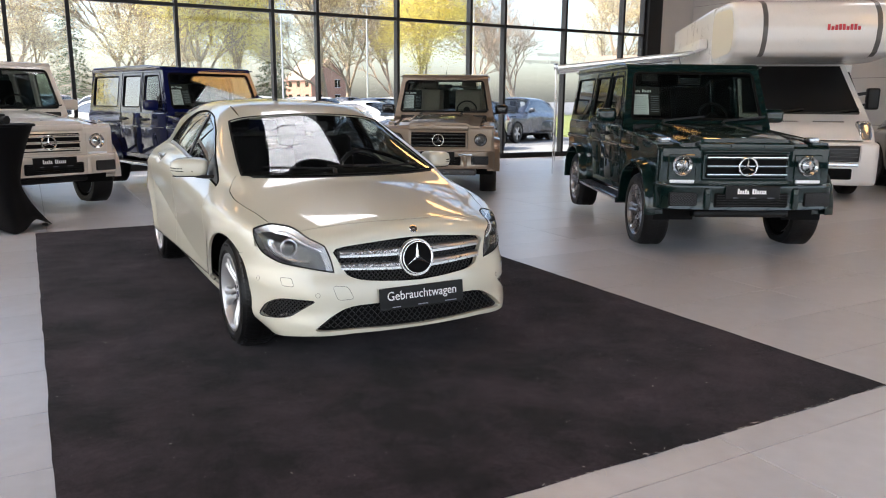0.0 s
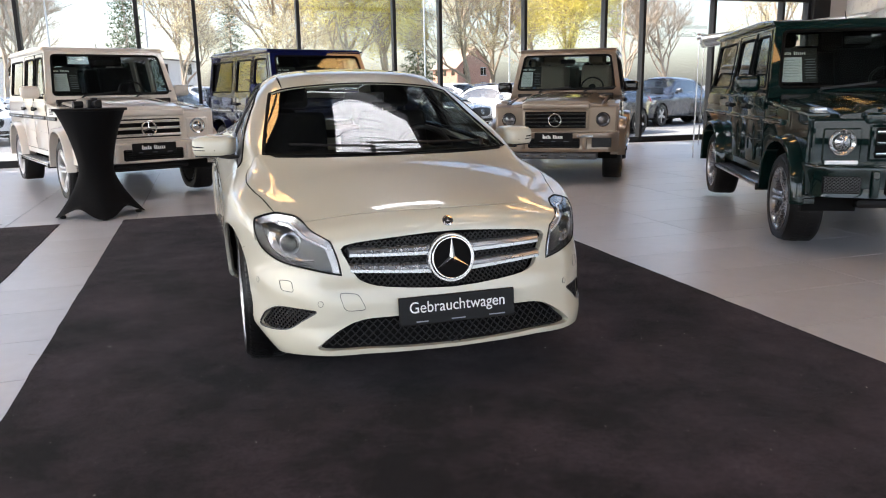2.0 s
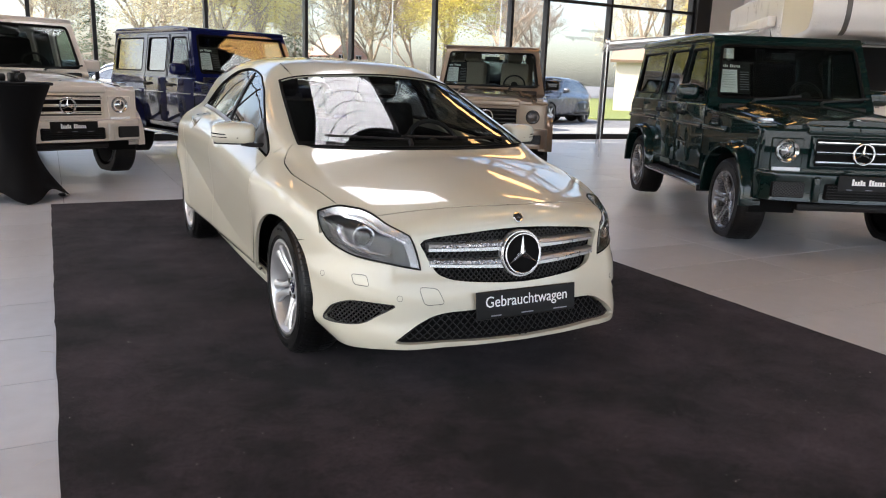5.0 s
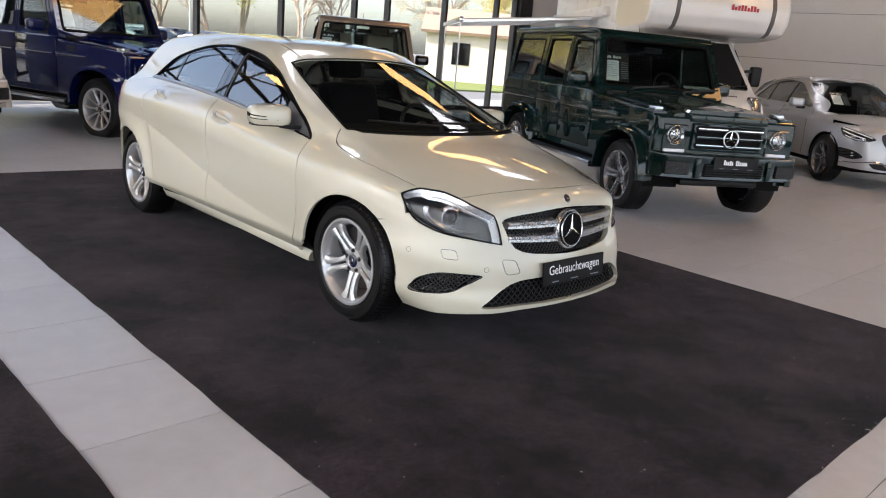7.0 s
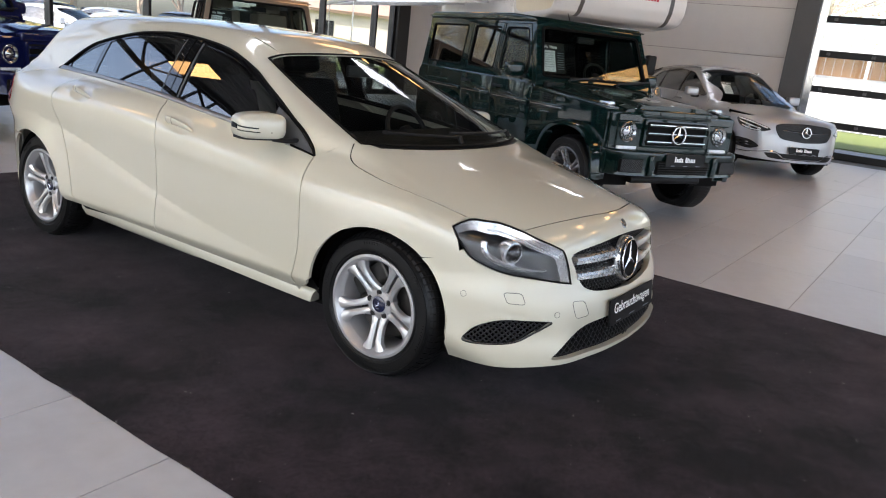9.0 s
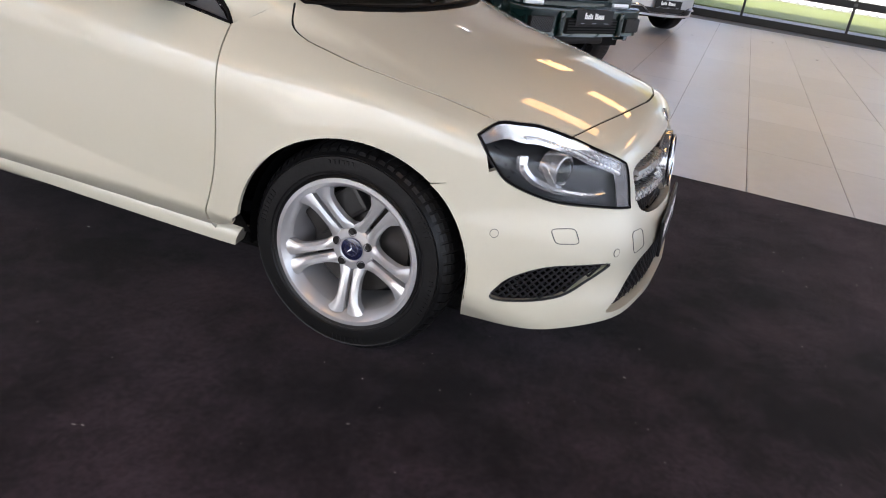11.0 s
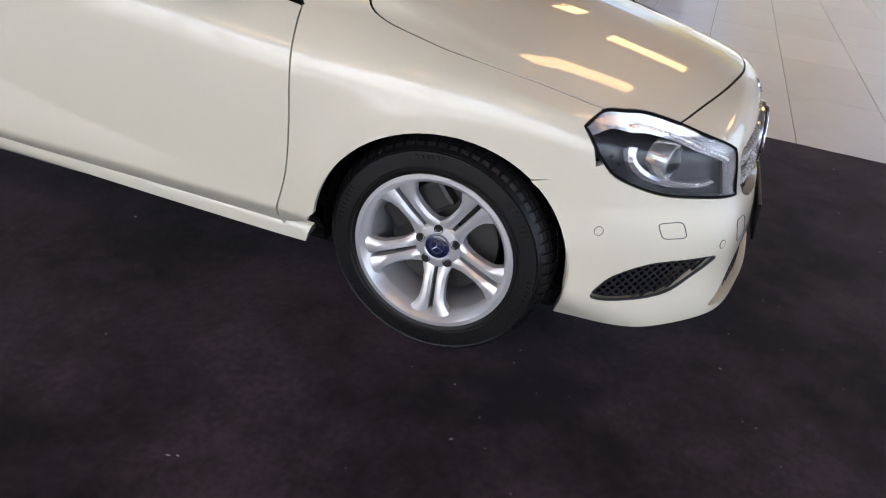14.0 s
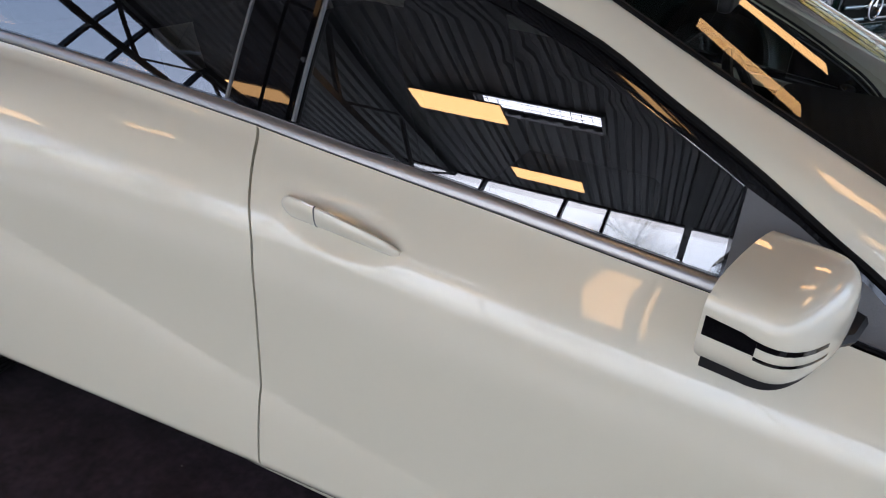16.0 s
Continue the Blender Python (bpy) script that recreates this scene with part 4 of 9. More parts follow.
def hero(x, y, z):
    """Below nought inside the cream hatchback's body."""
    a = np.abs(x)
    zu, wm = _zu(y), _wm(y)
    zl = np.minimum(_zl(y), zu - 0.1)
    d = z - zu
    up = wm - 0.40 * d - (3.6 + 5.5 * ramp(2.1, 3.0, y)) * np.clip(d, 0, None) ** 2
    t = np.clip((zu - z) / (zu - zl), -0.4, 1)
    amp = 0.033 * np.clip((zu - zl) / 0.33, 0.2, 1)
    mid = wm - amp * (1.5 * t - 0.5 * t * t)
    e = np.clip(zl - z, 0, None)
    k = np.clip(0.34 - z, 0, None)
    # under the rising crease the door swells again
    swell = np.clip((zl - 0.36) / 0.12, 0, 1) * 0.0125 * (1 - np.exp(-e / 0.065))
    low = wm - amp + swell - 0.9 * (np.sqrt(k * k + 0.0004) - 0.02)
    w = np.where(z > zl, smin(up, mid, 0.05), low)
    for hy in HUB_Y:
        r = np.sqrt((y - hy) ** 2 + (z - HUB_Z) ** 2)
        w = w + 0.016 * np.exp(-((r - 0.345) / 0.075) ** 2) * ramp(0.2, 0.4, z)
    # shallow cups behind the door handles
    for yc, zc in ((1.30, 0.882), (2.205, 0.926)):
        rho = ((y - yc) / 0.115) ** 2 + ((z - zc - 0.004 - 0.09 * (y - yc)) / 0.040) ** 2
        w = w - 0.014 * np.clip(1 - rho, 0, 1) ** 1.2
    side = a - w
    top = (z - (_hc(y) - _hx(y) * a * a)) * 0.95
    front = (_fp(a) + _fg(z) - y) / np.sqrt(1 + ((_fp(a + 0.01) - _fp(a - 0.01)) / 0.02) ** 2)
    back = (y - _rp(a) - _rg(z)) / np.sqrt(1 + ((_rp(a + 0.01) - _rp(a - 0.01)) / 0.02) ** 2)
    f = smax(side, top, 0.06)
    f = smax(f, front, 0.045)
    f = smax(f, back, 0.05)
    f = smax(f, 0.15 - z, 0.02)
    q = z - 0.985
    cs = (a - (_cb(y) - 0.44 * q - 0.35 * q * q)) * 0.92
    roof = z - (_rf(y) - 0.10 * a * a - 0.25 * a ** 4)
    k = 0.5 + 1.5 * (z - 0.95)
    ws = (0.19 + 2.3 * (z - 1.0) + k * (0.70 * a * a + 0.5 * a ** 4) - y) / 2.6
    hatch = (y - (3.36 - (z - 0.95) * 0.75 - 0.3 * a * a)) / 1.3
    c = smax(cs, roof, 0.10)
    c = smax(c, ws, 0.03)
    c = smax(c, hatch, 0.06)
    c = smax(c, 0.8 - z, 0.02)
    return smin(f, c, 0.022 + 0.15 * ramp(2.25, 3.05, y))

# ---- the cream hatchback ----
SIDE, DIAG, ABOVE, AHEAD, ROUND, SCREEN = Way("side"), Way("diag"), Way("top"), Way("front"), Way("round", y=-0.1), Way("front", start=0.0)
_ld = Vector((0.50, 0.66, -0.56)).normalized()
_lu = Vector((0, 0, 1)).cross(_ld).normalized()
SLANT = Way("slant", d=_ld, u=_lu, v=_ld.cross(_lu), start=-1.9)


def at_side(f, pts, off=0.0):
    return on_body(f, SIDE, pts, off, flat=True)[0]


def arc(cy, cz, r, a0, a1, n=16):
    return [(cy + r * math.cos(radians(a0 + (a1 - a0) * k / n)), cz + r * math.sin(radians(a0 + (a1 - a0) * k / n))) for k in range(n + 1)]


def seat(parent, x, y, z, material="interior"):
    bm = bmesh.new()
    box(bm, x - 0.25, x + 0.25, y - 0.25, y + 0.27, z, z + 0.16, 0.05, 3)
    s = part("seat", bm, material, parent, smooth=True)
    m = Matrix.Translation((x, y + 0.25, z + 0.12)) @ Matrix.Rotation(radians(-18), 4, "X")
    part("backrest", box_bm(-0.24, 0.24, -0.06, 0.07, 0, 0.60, 0.05, 3, m=m), material, s, smooth=True)
    part("headrest", box_bm(-0.13, 0.13, -0.05, 0.05, 0.64, 0.83, 0.04, 3, m=m), material, s, smooth=True)


def steering_wheel(parent, x, y, z):
    bm = bmesh.new()
    m = Matrix.Translation((x, y, z)) @ Matrix.Rotation(radians(62), 4, "X")
    lathe(bm, [(0.175 + 0.014 * math.cos(a), 0.014 * math.sin(a)) for a in (k * math.pi / 4 for k in range(8))], 28, m, closed=True)
    for a in (0, math.pi, -math.pi / 2):
        bar(bm, m @ Vector((0, 0, -0.01)), m @ Vector((0.17 * math.cos(a), 0.17 * math.sin(a), 0)), 0.04, 0.012)
    lathe(bm, [(0.0, 0.02), (0.055, 0.015), (0.06, -0.02)], 20, m)
    part("steering_wheel", bm, "black_plastic", parent)


def inside_poly(p, poly):
    c = False
    for a, b in zip(poly, poly[1:] + poly[:1]):
        if (a[1] > p[1]) != (b[1] > p[1]) and p[0] < (b[0] - a[0]) * (p[1] - a[1]) / (b[1] - a[1]) + a[0]:
            c = not c
    return c


def mesh_fill(f, way, poly, off, pitch, r):
    """Diamond lattice lying off the body's surface inside a flat outline."""
    us, vs = [p[0] for p in poly], [p[1] for p in poly]
    u0, u1, v0, v1 = min(us), max(us), min(vs), max(vs)
    nv = max(2, round((v1 - v0) / pitch[1]))
    nu = max(2, round((u1 - u0) / pitch[0]))
    pts = [(u0 + (u1 - u0) * i / nu, v0 + (v1 - v0) * j / nv) for i in range(nu + 1) for j in range(nv + 1)]
    P, _ = on_body(f, way, pts, off, flat=True)
    at = {(i, j): P[i * (nv + 1) + j] for i in range(nu + 1) for j in range(nv + 1)}
    ins = {(i, j): inside_poly(pts[i * (nv + 1) + j], poly) for i in range(nu + 1) for j in range(nv + 1)}
    bm = bmesh.new()
    for i in range(nu):
        for j in range(nv):
            for a, b in (((i, j), (i + 1, j + 1)), ((i + 1, j), (i, j + 1))):
                if (i + j) % 2 == (0 if a == (i, j) else 1) and ins[a] and ins[b]:
                    bar(bm, at[a], at[b], r, r * 1.6)
    return bm


def plate(parent, m, words, w=0.52, h=0.115):
    """Black show plate; m: its middle, z outwards. words: lettering, or None for bars of a trade mark."""
    p = part("show_plate", box_bm(-w / 2, w / 2, -h / 2, h / 2, -0.006, 0.004, 0.003, 1), "plate_black", parent, "black plate with white lettering", m=m)
    if words:
        text_mesh("lettering", words, 0.066, "plate_white", p, Matrix.Translation((0, 0.012, 0.0045)), 0.0006, width=w * 0.82)
    else:
        for x, hs in ((-0.15, (0.052, 0.034, 0.034, 0.045, 0.034)), (-0.007, (0.05, 0.046, 0.034, 0.034, 0.034, 0.034))):
            bm = bmesh.new()
            word_bars(bm, x, -0.012, hs, 0.018, 0.005, 0.0042, 0.0052)
            prism(bm, [(x, -0.012), (x + 0.023 * len(hs), -0.012), (x + 0.023 * len(hs), -0.004), (x, -0.004)], 0.0042, 0.0050)
            part("lettering", bm, "plate_white", p, "white bars")
    bm = bmesh.new()
    for x, ww in ((-w * 0.36, 0.05), (-0.03, 0.06), (w * 0.27, 0.07)):
        prism(bm, [(x, -h * 0.40), (x + ww, -h * 0.40), (x + ww, -h * 0.36), (x, -h * 0.36)], 0.0042, 0.0048)
    tagged(part("small_print", bm, "paper_ink", p), kind="stuff")
    return p


def hero_car():
    car = thing("hatchback", pose(0, 0, 0.003), "cream white five-door hatchback with silver alloy wheels on the black carpet", "car")
    body = "cream"
    f = hero
    # outlines of the side, as (along, up)
    front_seam = [(0.472, 0.262), (0.455, 0.33), (0.425, 0.45), (0.413, 0.58), (0.408, 0.70), (0.412, 0.795), (0.43, 0.876)]
    belt_f = [(0.43, 0.876), (0.629, 0.903), (0.83, 0.925), (1.036, 0.945), (1.30, 0.967), (1.535, 0.986)]
    mid_seam = [(1.535, 0.986), (1.49, 0.925), (1.458, 0.85), (1.455, 0.76), (1.461, 0.65), (1.465, 0.55), (1.469, 0.45), (1.472, 0.285)]
    belt_r = [(1.535, 0.986), (1.80, 1.0), (2.1, 1.010), (2.42, 1.016)]
    rear_seam = [(2.42, 1.016), (2.47, 0.93), (2.44, 0.83), (2.36, 0.73), (2.29, 0.60), (2.255, 0.46), (2.23, 0.30)]
    dlo_top = [(0.43, 0.876), (0.525, 0.957), (0.62, 1.012), (0.73, 1.073), (0.86, 1.135), (1.02, 1.206), (1.28, 1.277), (1.65, 1.312), (1.90, 1.308), (2.13, 1.283), (2.46, 1.205), (2.62, 1.12), (2.752, 1.022)]
    S = lambda pts, n=5: smooth_line(pts, n)
    r_arch, cz = 0.347, HUB_Z
    fa, ra = -0.012, HUB_Y[1]

    door = S(front_seam) + S(belt_f)[1:] + S(mid_seam)[1:]
    panel("front_door", f, SIDE, door, body, car, 0.0143, both=True, flat=True)
    rdoor = S(mid_seam)[::-1] + S(belt_r)[1:] + S(rear_seam)[1:]
    panel("rear_door", f, SIDE, rdoor, body, car, 0.0147, both=True, flat=True)
    for sg in (1, -1):
        bm = bmesh.new()
        rings = []
        for k in range(23):
            y = 0.374 + (2.335 - 0.374) * k / 22
            zt = 0.259 + 0.04 * (y - 0.366) / 1.95
            bow = 0.016 * math.sin(math.pi * min(max((y - 0.36) / 1.98, 0), 1)) ** 0.5 - 0.017
            prof = [(-0.74, zt + 0.008), (-0.770 - bow, zt + 0.006), (-0.780 - bow, zt - 0.001), (-0.787 - bow, zt - 0.016), (-0.790 - bow, zt - 0.036), (-0.786 - bow, zt - 0.058), (-0.764 - bow, 0.200), (-0.742, 0.193), (-0.70, 0.193)]
            rings.append([bm.verts.new((x * sg, y + (0.006 if k == 0 else 0) * j, z)) for j, (x, z) in enumerate(prof)])
        for p, q in zip(rings, rings[1:]):
            for i in range(8):
                bm.faces.new((p[i], p[i + 1], q[i + 1], q[i]))
        bm.faces.new(rings[0])
        bm.faces.new(rings[-1])
        bmesh.ops.recalc_face_normals(bm, faces=bm.faces[:])
        part("sill", bm, body, car, smooth=True)
    quarter = [Vector((2.42, 1.016)), Vector((2.60, 1.02)), Vector((2.752, 1.022)), Vector((2.95, 0.99)), Vector((3.10, 0.95)), Vector((3.10, 0.80)), Vector((3.18, 0.62))]
    quarter += [Vector(p) for p in arc(ra, cz, r_arch, 62, 172, 18)] + [Vector((2.335, 0.30)), Vector((2.23, 0.30))] + S(rear_seam)[::-1][1:-1]
    panel("rear_wing", f, SIDE, quarter, body, car, 0.03, both=True, flat=True)

    # glazed side: black frame with three panes
    dlo = S(belt_f) + S(belt_r)[1:] + [Vector((2.60, 1.02))] + S(dlo_top)[::-1][:-1]

    def between(y0, y1, low, high):
        """Pane outline between two stations, inside the window frame."""
        lo = curve([(p[0], p[1]) for p in belt_f + belt_r[1:] + [(2.752, 1.022)]])
        hi = curve(dlo_top)
        ys = np.linspace(y0, y1, 14)
        bottom = [Vector((y, float(lo(y)) + low)) for y in ys]
        top = [Vector((y, max(float(hi(y)) - high, float(lo(y)) + low + 0.004))) for y in ys[::-1]]
        return bottom + top
    panes = [between(0.74, 1.475, 0.023, 0.024), between(1.615, 2.335, 0.023, 0.022), between(2.375, 2.66, 0.023, 0.022)]
    panel("window_frame", f, SIDE, dlo, "gloss_black", car, 0.06, off=-0.005, gap=0.001, depth=0.012, holes=panes, both=True, flat=True, label="gloss black window surround")
    for k, p in enumerate(panes):
        for ob in panel("side_window", f, SIDE, p, "side_glass" if k == 0 else "dark_glass", car, 0.06, off=-0.009, gap=-0.002, depth=0.004, both=True, flat=True, label="tinted side window"):
            ob.visible_shadow = False
    for a, b in ((1.480, 1.537), (1.543, 1.610)):
        panel("pillar_cover", f, SIDE, between(a, b, 0.021, 0.010), "gloss_black", car, 0.05, off=0.0015, gap=0.0012, depth=0.008, both=True, flat=True, label="gloss black door pillar cover")
    for a in (1.466, 1.617):
        for sg in (1, -1):
            lo, hi = between(a, a + 0.01, 0.022, 0.022)[0], between(a, a + 0.01, 0.022, 0.022)[-1]
            P = at_side(f, [(lo.x, lo.y + (hi.y - lo.y) * k / 10) for k in range(11)], -0.003)
            bm = bmesh.new()
            sweep(bm, [(p.x * sg, p.y, p.z) for p in P], 0.0045, 6)
            part("window_guide", bm, "grey_plastic", car, "grey rubber window guide", smooth=True)
    # bright strip along the belt line
    for s in (1, -1):
        line = [(p.x, p.y) for p in S(belt_f)[4:] + S(belt_r)[1:] + S([(2.42, 1.016), (2.60, 1.02), (2.74, 1.022)])[1:]]
        rows = [at_side(f, [(y, z + dz) for y, z in line], off) for dz, off in ((-0.001, -0.004), (-0.001, 0.003), (0.002, 0.0050), (0.0165, 0.0046), (0.0195, 0.002), (0.0195, -0.008))]
        bm = bmesh.new()
        rows = [[bm.verts.new((p.x * s, p.y, p.z)) for p in r] for r in rows]
        for p, q in zip(rows, rows[1:]):
            for i in range(len(p) - 1):
                bm.faces.new((p[i], p[i + 1], q[i + 1], q[i]) if s < 0 else (p[i], q[i], q[i + 1], p[i + 1]))
        part("belt_strip", bm, "belt_silver", car, "satin silver belt strip", smooth=True)
        pts = at_side(f, [(p.x, p.y) for p in S(dlo_top)], 0.0)
        bm = bmesh.new()
        sweep(bm, [(p.x * s, p.y, p.z) for p in pts], 0.006, 6)
        part("window_seal", bm, "seam", car, smooth=True)

    # windscreen, roof and the frame round the glass
    edge = [(-0.655, 0.951), (-0.632, 1.02), (-0.606, 1.09), (-0.577, 1.17), (-0.545, 1.252)]
    top = [(-0.545, 1.252), (-0.45, 1.277), (-0.25, 1.296), (0, 1.304), (0.25, 1.296), (0.45, 1.277), (0.545, 1.252)]
    base = [(0.655, 0.951), (0.40, 0.950), (0, 0.950), (-0.40, 0.950), (-0.655, 0.951)]
    ws = S(edge, 4) + S(top, 4)[1:] + S([(-x, z) for x, z in edge[::-1]], 4)[1:] + S(base, 4)[1:-1]
    for ob in panel("windscreen", f, SCREEN, ws, "car_glass", car, 0.045, off=-0.004, gap=0.004, depth=0.005, flat=True, label="tinted windscreen"):
        ob.visible_shadow = False
    loop, _ = on_body(f, SCREEN, [tuple(p) for p in ws], 0.001, flat=True)
    bm = bmesh.new()
    sweep(bm, loop, 0.009, 6, closed=True, flat=0.5)
    part("windscreen_seal", bm, "seam", car, smooth=True)
    wedge, _ = on_body(f, SCREEN, [tuple(p) for p in S(edge, 4)], 0, flat=True)
    wtop, _ = on_body(f, SCREEN, [tuple(p) for p in S(top, 4)], 0, flat=True)
    rx = 0.47
    roof = [Vector((p.x, p.y)) for p in wtop if abs(p.x) < rx - 0.005]
    yf = float(np.interp(rx, [0, 0.25, 0.45, 0.545], [on.y for on in (wtop[12], wtop[16], wtop[20], wtop[24])]))
    roof = [Vector((-rx, yf))] + roof + [Vector((rx, yf)), Vector((rx, 1.8)), Vector((rx * 0.96, 2.6)), Vector((rx * 0.86, 3.05)), Vector((0, 3.12)), Vector((-rx * 0.86, 3.05)), Vector((-rx * 0.96, 2.6)), Vector((-rx, 1.8))]
    panel("roof", f, ABOVE, roof, body, car, 0.08, gap=0.0, depth=0.01, flat=True)
    redge, _ = on_body(f, ABOVE, [(-rx, yf), (-rx, 1.3), (-rx, 1.8), (-rx * 0.98, 2.2), (-rx * 0.96, 2.6), (-rx * 0.86, 3.05)], 0, flat=True)
    dtop = at_side(f, [tuple(p) for p in S(dlo_top)])
    qtr = at_side(f, [(2.752, 1.022), (2.95, 0.99), (3.10, 0.95)])
    corner = [p for p in wedge]
    ytop = [p for p in wtop if p.x < -rx + 0.005]
    seamtop = at_side(f, [(0.43, 0.876)])
    frame_out = corner + ytop[1:] + redge + [Vector((-0.47, 3.17, 1.18))] + qtr[::-1] + dtop[::-1][1:]
    panel("roof_frame", f, DIAG, frame_out, body, car, 0.05, gap=0.0, depth=0.012, both=True)

    # wing, bonnet, front bumper
    hs_plan = [(-0.655, 0.305), (-0.695, 0.285), (-0.722, 0.27), (-0.742, 0.225), (-0.752, 0.17), (-0.757, 0.04), (-0.735, -0.08), (-0.705, -0.19), (-0.672, -0.345)]
    hs, _ = on_body(f, ABOVE, [tuple(p) for p in S(hs_plan, 4)], 0, flat=True)
    lamp = [(-0.746, -0.315, 0.726), (-0.763, -0.355, 0.682), (-0.760, -0.385, 0.645), (-0.745, -0.413, 0.616), (-0.715, -0.467, 0.590), (-0.667, -0.544, 0.567), (-0.584, -0.650, 0.555),
            (-0.510, -0.700, 0.543), (-0.449, -0.722, 0.533), (-0.458, -0.708, 0.590), (-0.472, -0.695, 0.640), (-0.486, -0.684, 0.672), (-0.548, -0.605, 0.708), (-0.566, -0.530, 0.727), (-0.592, -0.445, 0.741), (-0.628, -0.395, 0.745), (-0.672, -0.345, 0.745)]
    tops, _ = on_body(f, ABOVE, [(x, y) for x, y, _ in lamp[12:]], 0, flat=True)
    lamp = [tuple(p) for p in on_body(f, ROUND, lamp[:12])[0]] + [tuple(p) for p in tops]
    lamp_low, lamp_in = smooth_line(lamp[:9], 4), smooth_line(lamp[8:12], 3)
    lamp_top = smooth_line(lamp[11:] + lamp[:1], 4)
    lamp_loop = lamp_low + lamp_in[1:] + lamp_top[1:-1]
    arch_f = at_side(f, arc(fa, cz, r_arch, 128, 7, 22))
    bseam = [Vector(p) for p in ((-0.766, -0.369, 0.638), (-0.795, -0.308, 0.603))]
    fend = at_side(f, [tuple(p) for p in S(front_seam)]) + hs + lamp_low[:5] + bseam + arch_f + at_side(f, [(0.36, 0.259)])
    panel("front_wing", f, DIAG, fend, body, car, 0.027, both=True)
    base_y = lambda x: 0.077 + 0.5 * (0.70 * x * x + 0.5 * x ** 4)
    hf_plan = [(-0.672, -0.345), (-0.63, -0.40), (-0.592, -0.445), (-0.565, -0.53), (-0.50, -0.555), (-0.30, -0.62), (-0.10, -0.661), (0, -0.667)]
    hf_plan = [(p.x, p.y) for p in lamp_top[20:8:-1]] + [tuple(p) for p in S(hf_plan[3:], 5)]
    hood = S(hs_plan, 4) + [Vector(p) for p in hf_plan[1:]] + [Vector((-x, y)) for x, y in hf_plan[::-1][1:]] + [Vector((-p.x, p.y)) for p in S(hs_plan, 4)[::-1][1:]]
    hood += [Vector((x, base_y(x) - 0.03)) for x in (0.60, 0.50, 0.375, 0.25, 0.125, 0, -0.125, -0.25, -0.375, -0.50, -0.60)]
    panel("bonnet", f, ABOVE, hood, body, car, 0.035, gap=0.0032, flat=True)
    # black tubes laid in the open bonnet gap, in place of its shade
    for s in (1, -1):
        pts, _ = on_body(f, ABOVE, [tuple(p) for p in S(hs_plan, 4)] + hf_plan[1:13], -0.006, flat=True)
        bm = bmesh.new()
        sweep(bm, [(p.x * s, p.y, p.z) for p in pts], 0.0042, 5)
        part("bonnet_joint", bm, "seam", car)
    pts, _ = on_body(f, ABOVE, hf_plan[12:] + [(-x, y) for x, y in hf_plan[12:][::-1][1:]], -0.006, flat=True)
    bm = bmesh.new()
    sweep(bm, pts, 0.0042, 5)
    part("bonnet_joint", bm, "seam", car)
    # scuttle between bonnet and windscreen, with the wipers on it
    across = [-0.645, -0.60, -0.50, -0.375, -0.25, -0.125, 0, 0.125, 0.25, 0.375, 0.50, 0.60, 0.645]
    cowl = [Vector((x, base_y(x) - 0.034)) for x in across] + [Vector((x, base_y(x) + 0.022)) for x in across[::-1]]
    panel("scuttle", f, ABOVE, cowl, "black_plastic", car, 0.05, off=-0.007, gap=0, flat=True, label="black plastic scuttle")
    for x0, x1, z1, z0 in ((0.50, -0.15, 0.985, 0.972), (-0.12, -0.52, 0.982, 0.970)):
        pts, _ = on_body(f, SCREEN, [(x0 + (x1 - x0) * k / 8, z0 + (z1 - z0) * k / 8) for k in range(9)], 0.018, flat=True)
        bm = bmesh.new()
        sweep(bm, pts, 0.007, 6)
        rod(bm, pts[0] + Vector((0, -0.02, -0.03)), pts[0], 0.012)
        part("wiper", bm, "black_plastic", car)

    grille = [(-0.432, 0.652), (-0.25, 0.676), (0, 0.690), (0.25, 0.676), (0.432, 0.652), (0.428, 0.60), (0.395, 0.535), (0.362, 0.508), (0.27, 0.486), (0, 0.468), (-0.27, 0.486), (-0.362, 0.508), (-0.395, 0.535), (-0.428, 0.60)]
    intake = [(-0.572, 0.236), (-0.53, 0.277), (-0.48, 0.315), (-0.42, 0.348), (-0.36, 0.363), (-0.2, 0.368), (0, 0.369)]
    intake += [(-x, z) for x, z in intake[::-1][1:]] + [(0.37, 0.247), (0.2, 0.240), (0, 0.237), (-0.2, 0.240), (-0.37, 0.247)]
    fog = [(-0.773, -0.437, 0.281), (-0.762, -0.448, 0.32), (-0.741, -0.482, 0.354), (-0.695, -0.556, 0.386), (-0.63, -0.645, 0.394), (-0.56, -0.715, 0.392), (-0.585, -0.695, 0.366), (-0.613, -0.668, 0.343), (-0.662, -0.613, 0.300), (-0.724, -0.525, 0.281)]
    front_pt = lambda pts: on_body(f, AHEAD, pts, 0, flat=True)[0]
    g3, i3 = front_pt(grille), front_pt([tuple(p) for p in round_off(intake, 3, 0.3)])
    arch_b = [p for p in at_side(f, arc(fa, cz, r_arch, 128, 200, 14))]
    half = [Vector((-0.77, -0.36, 0.17))] + arch_b[::-1][1:] + bseam[::-1] + lamp_low[8:] + lamp_in[1:] + lamp_top[1:5] + [Vector((-0.565, -0.530, 0.727))]
    hf3, _ = on_body(f, ABOVE, hf_plan[13:], 0, flat=True)
    half += hf3
    bottom = [(-0.70, -0.56, 0.187), (-0.585, -0.73, 0.210), (-0.37, -0.80, 0.222), (0, -0.835, 0.220)]
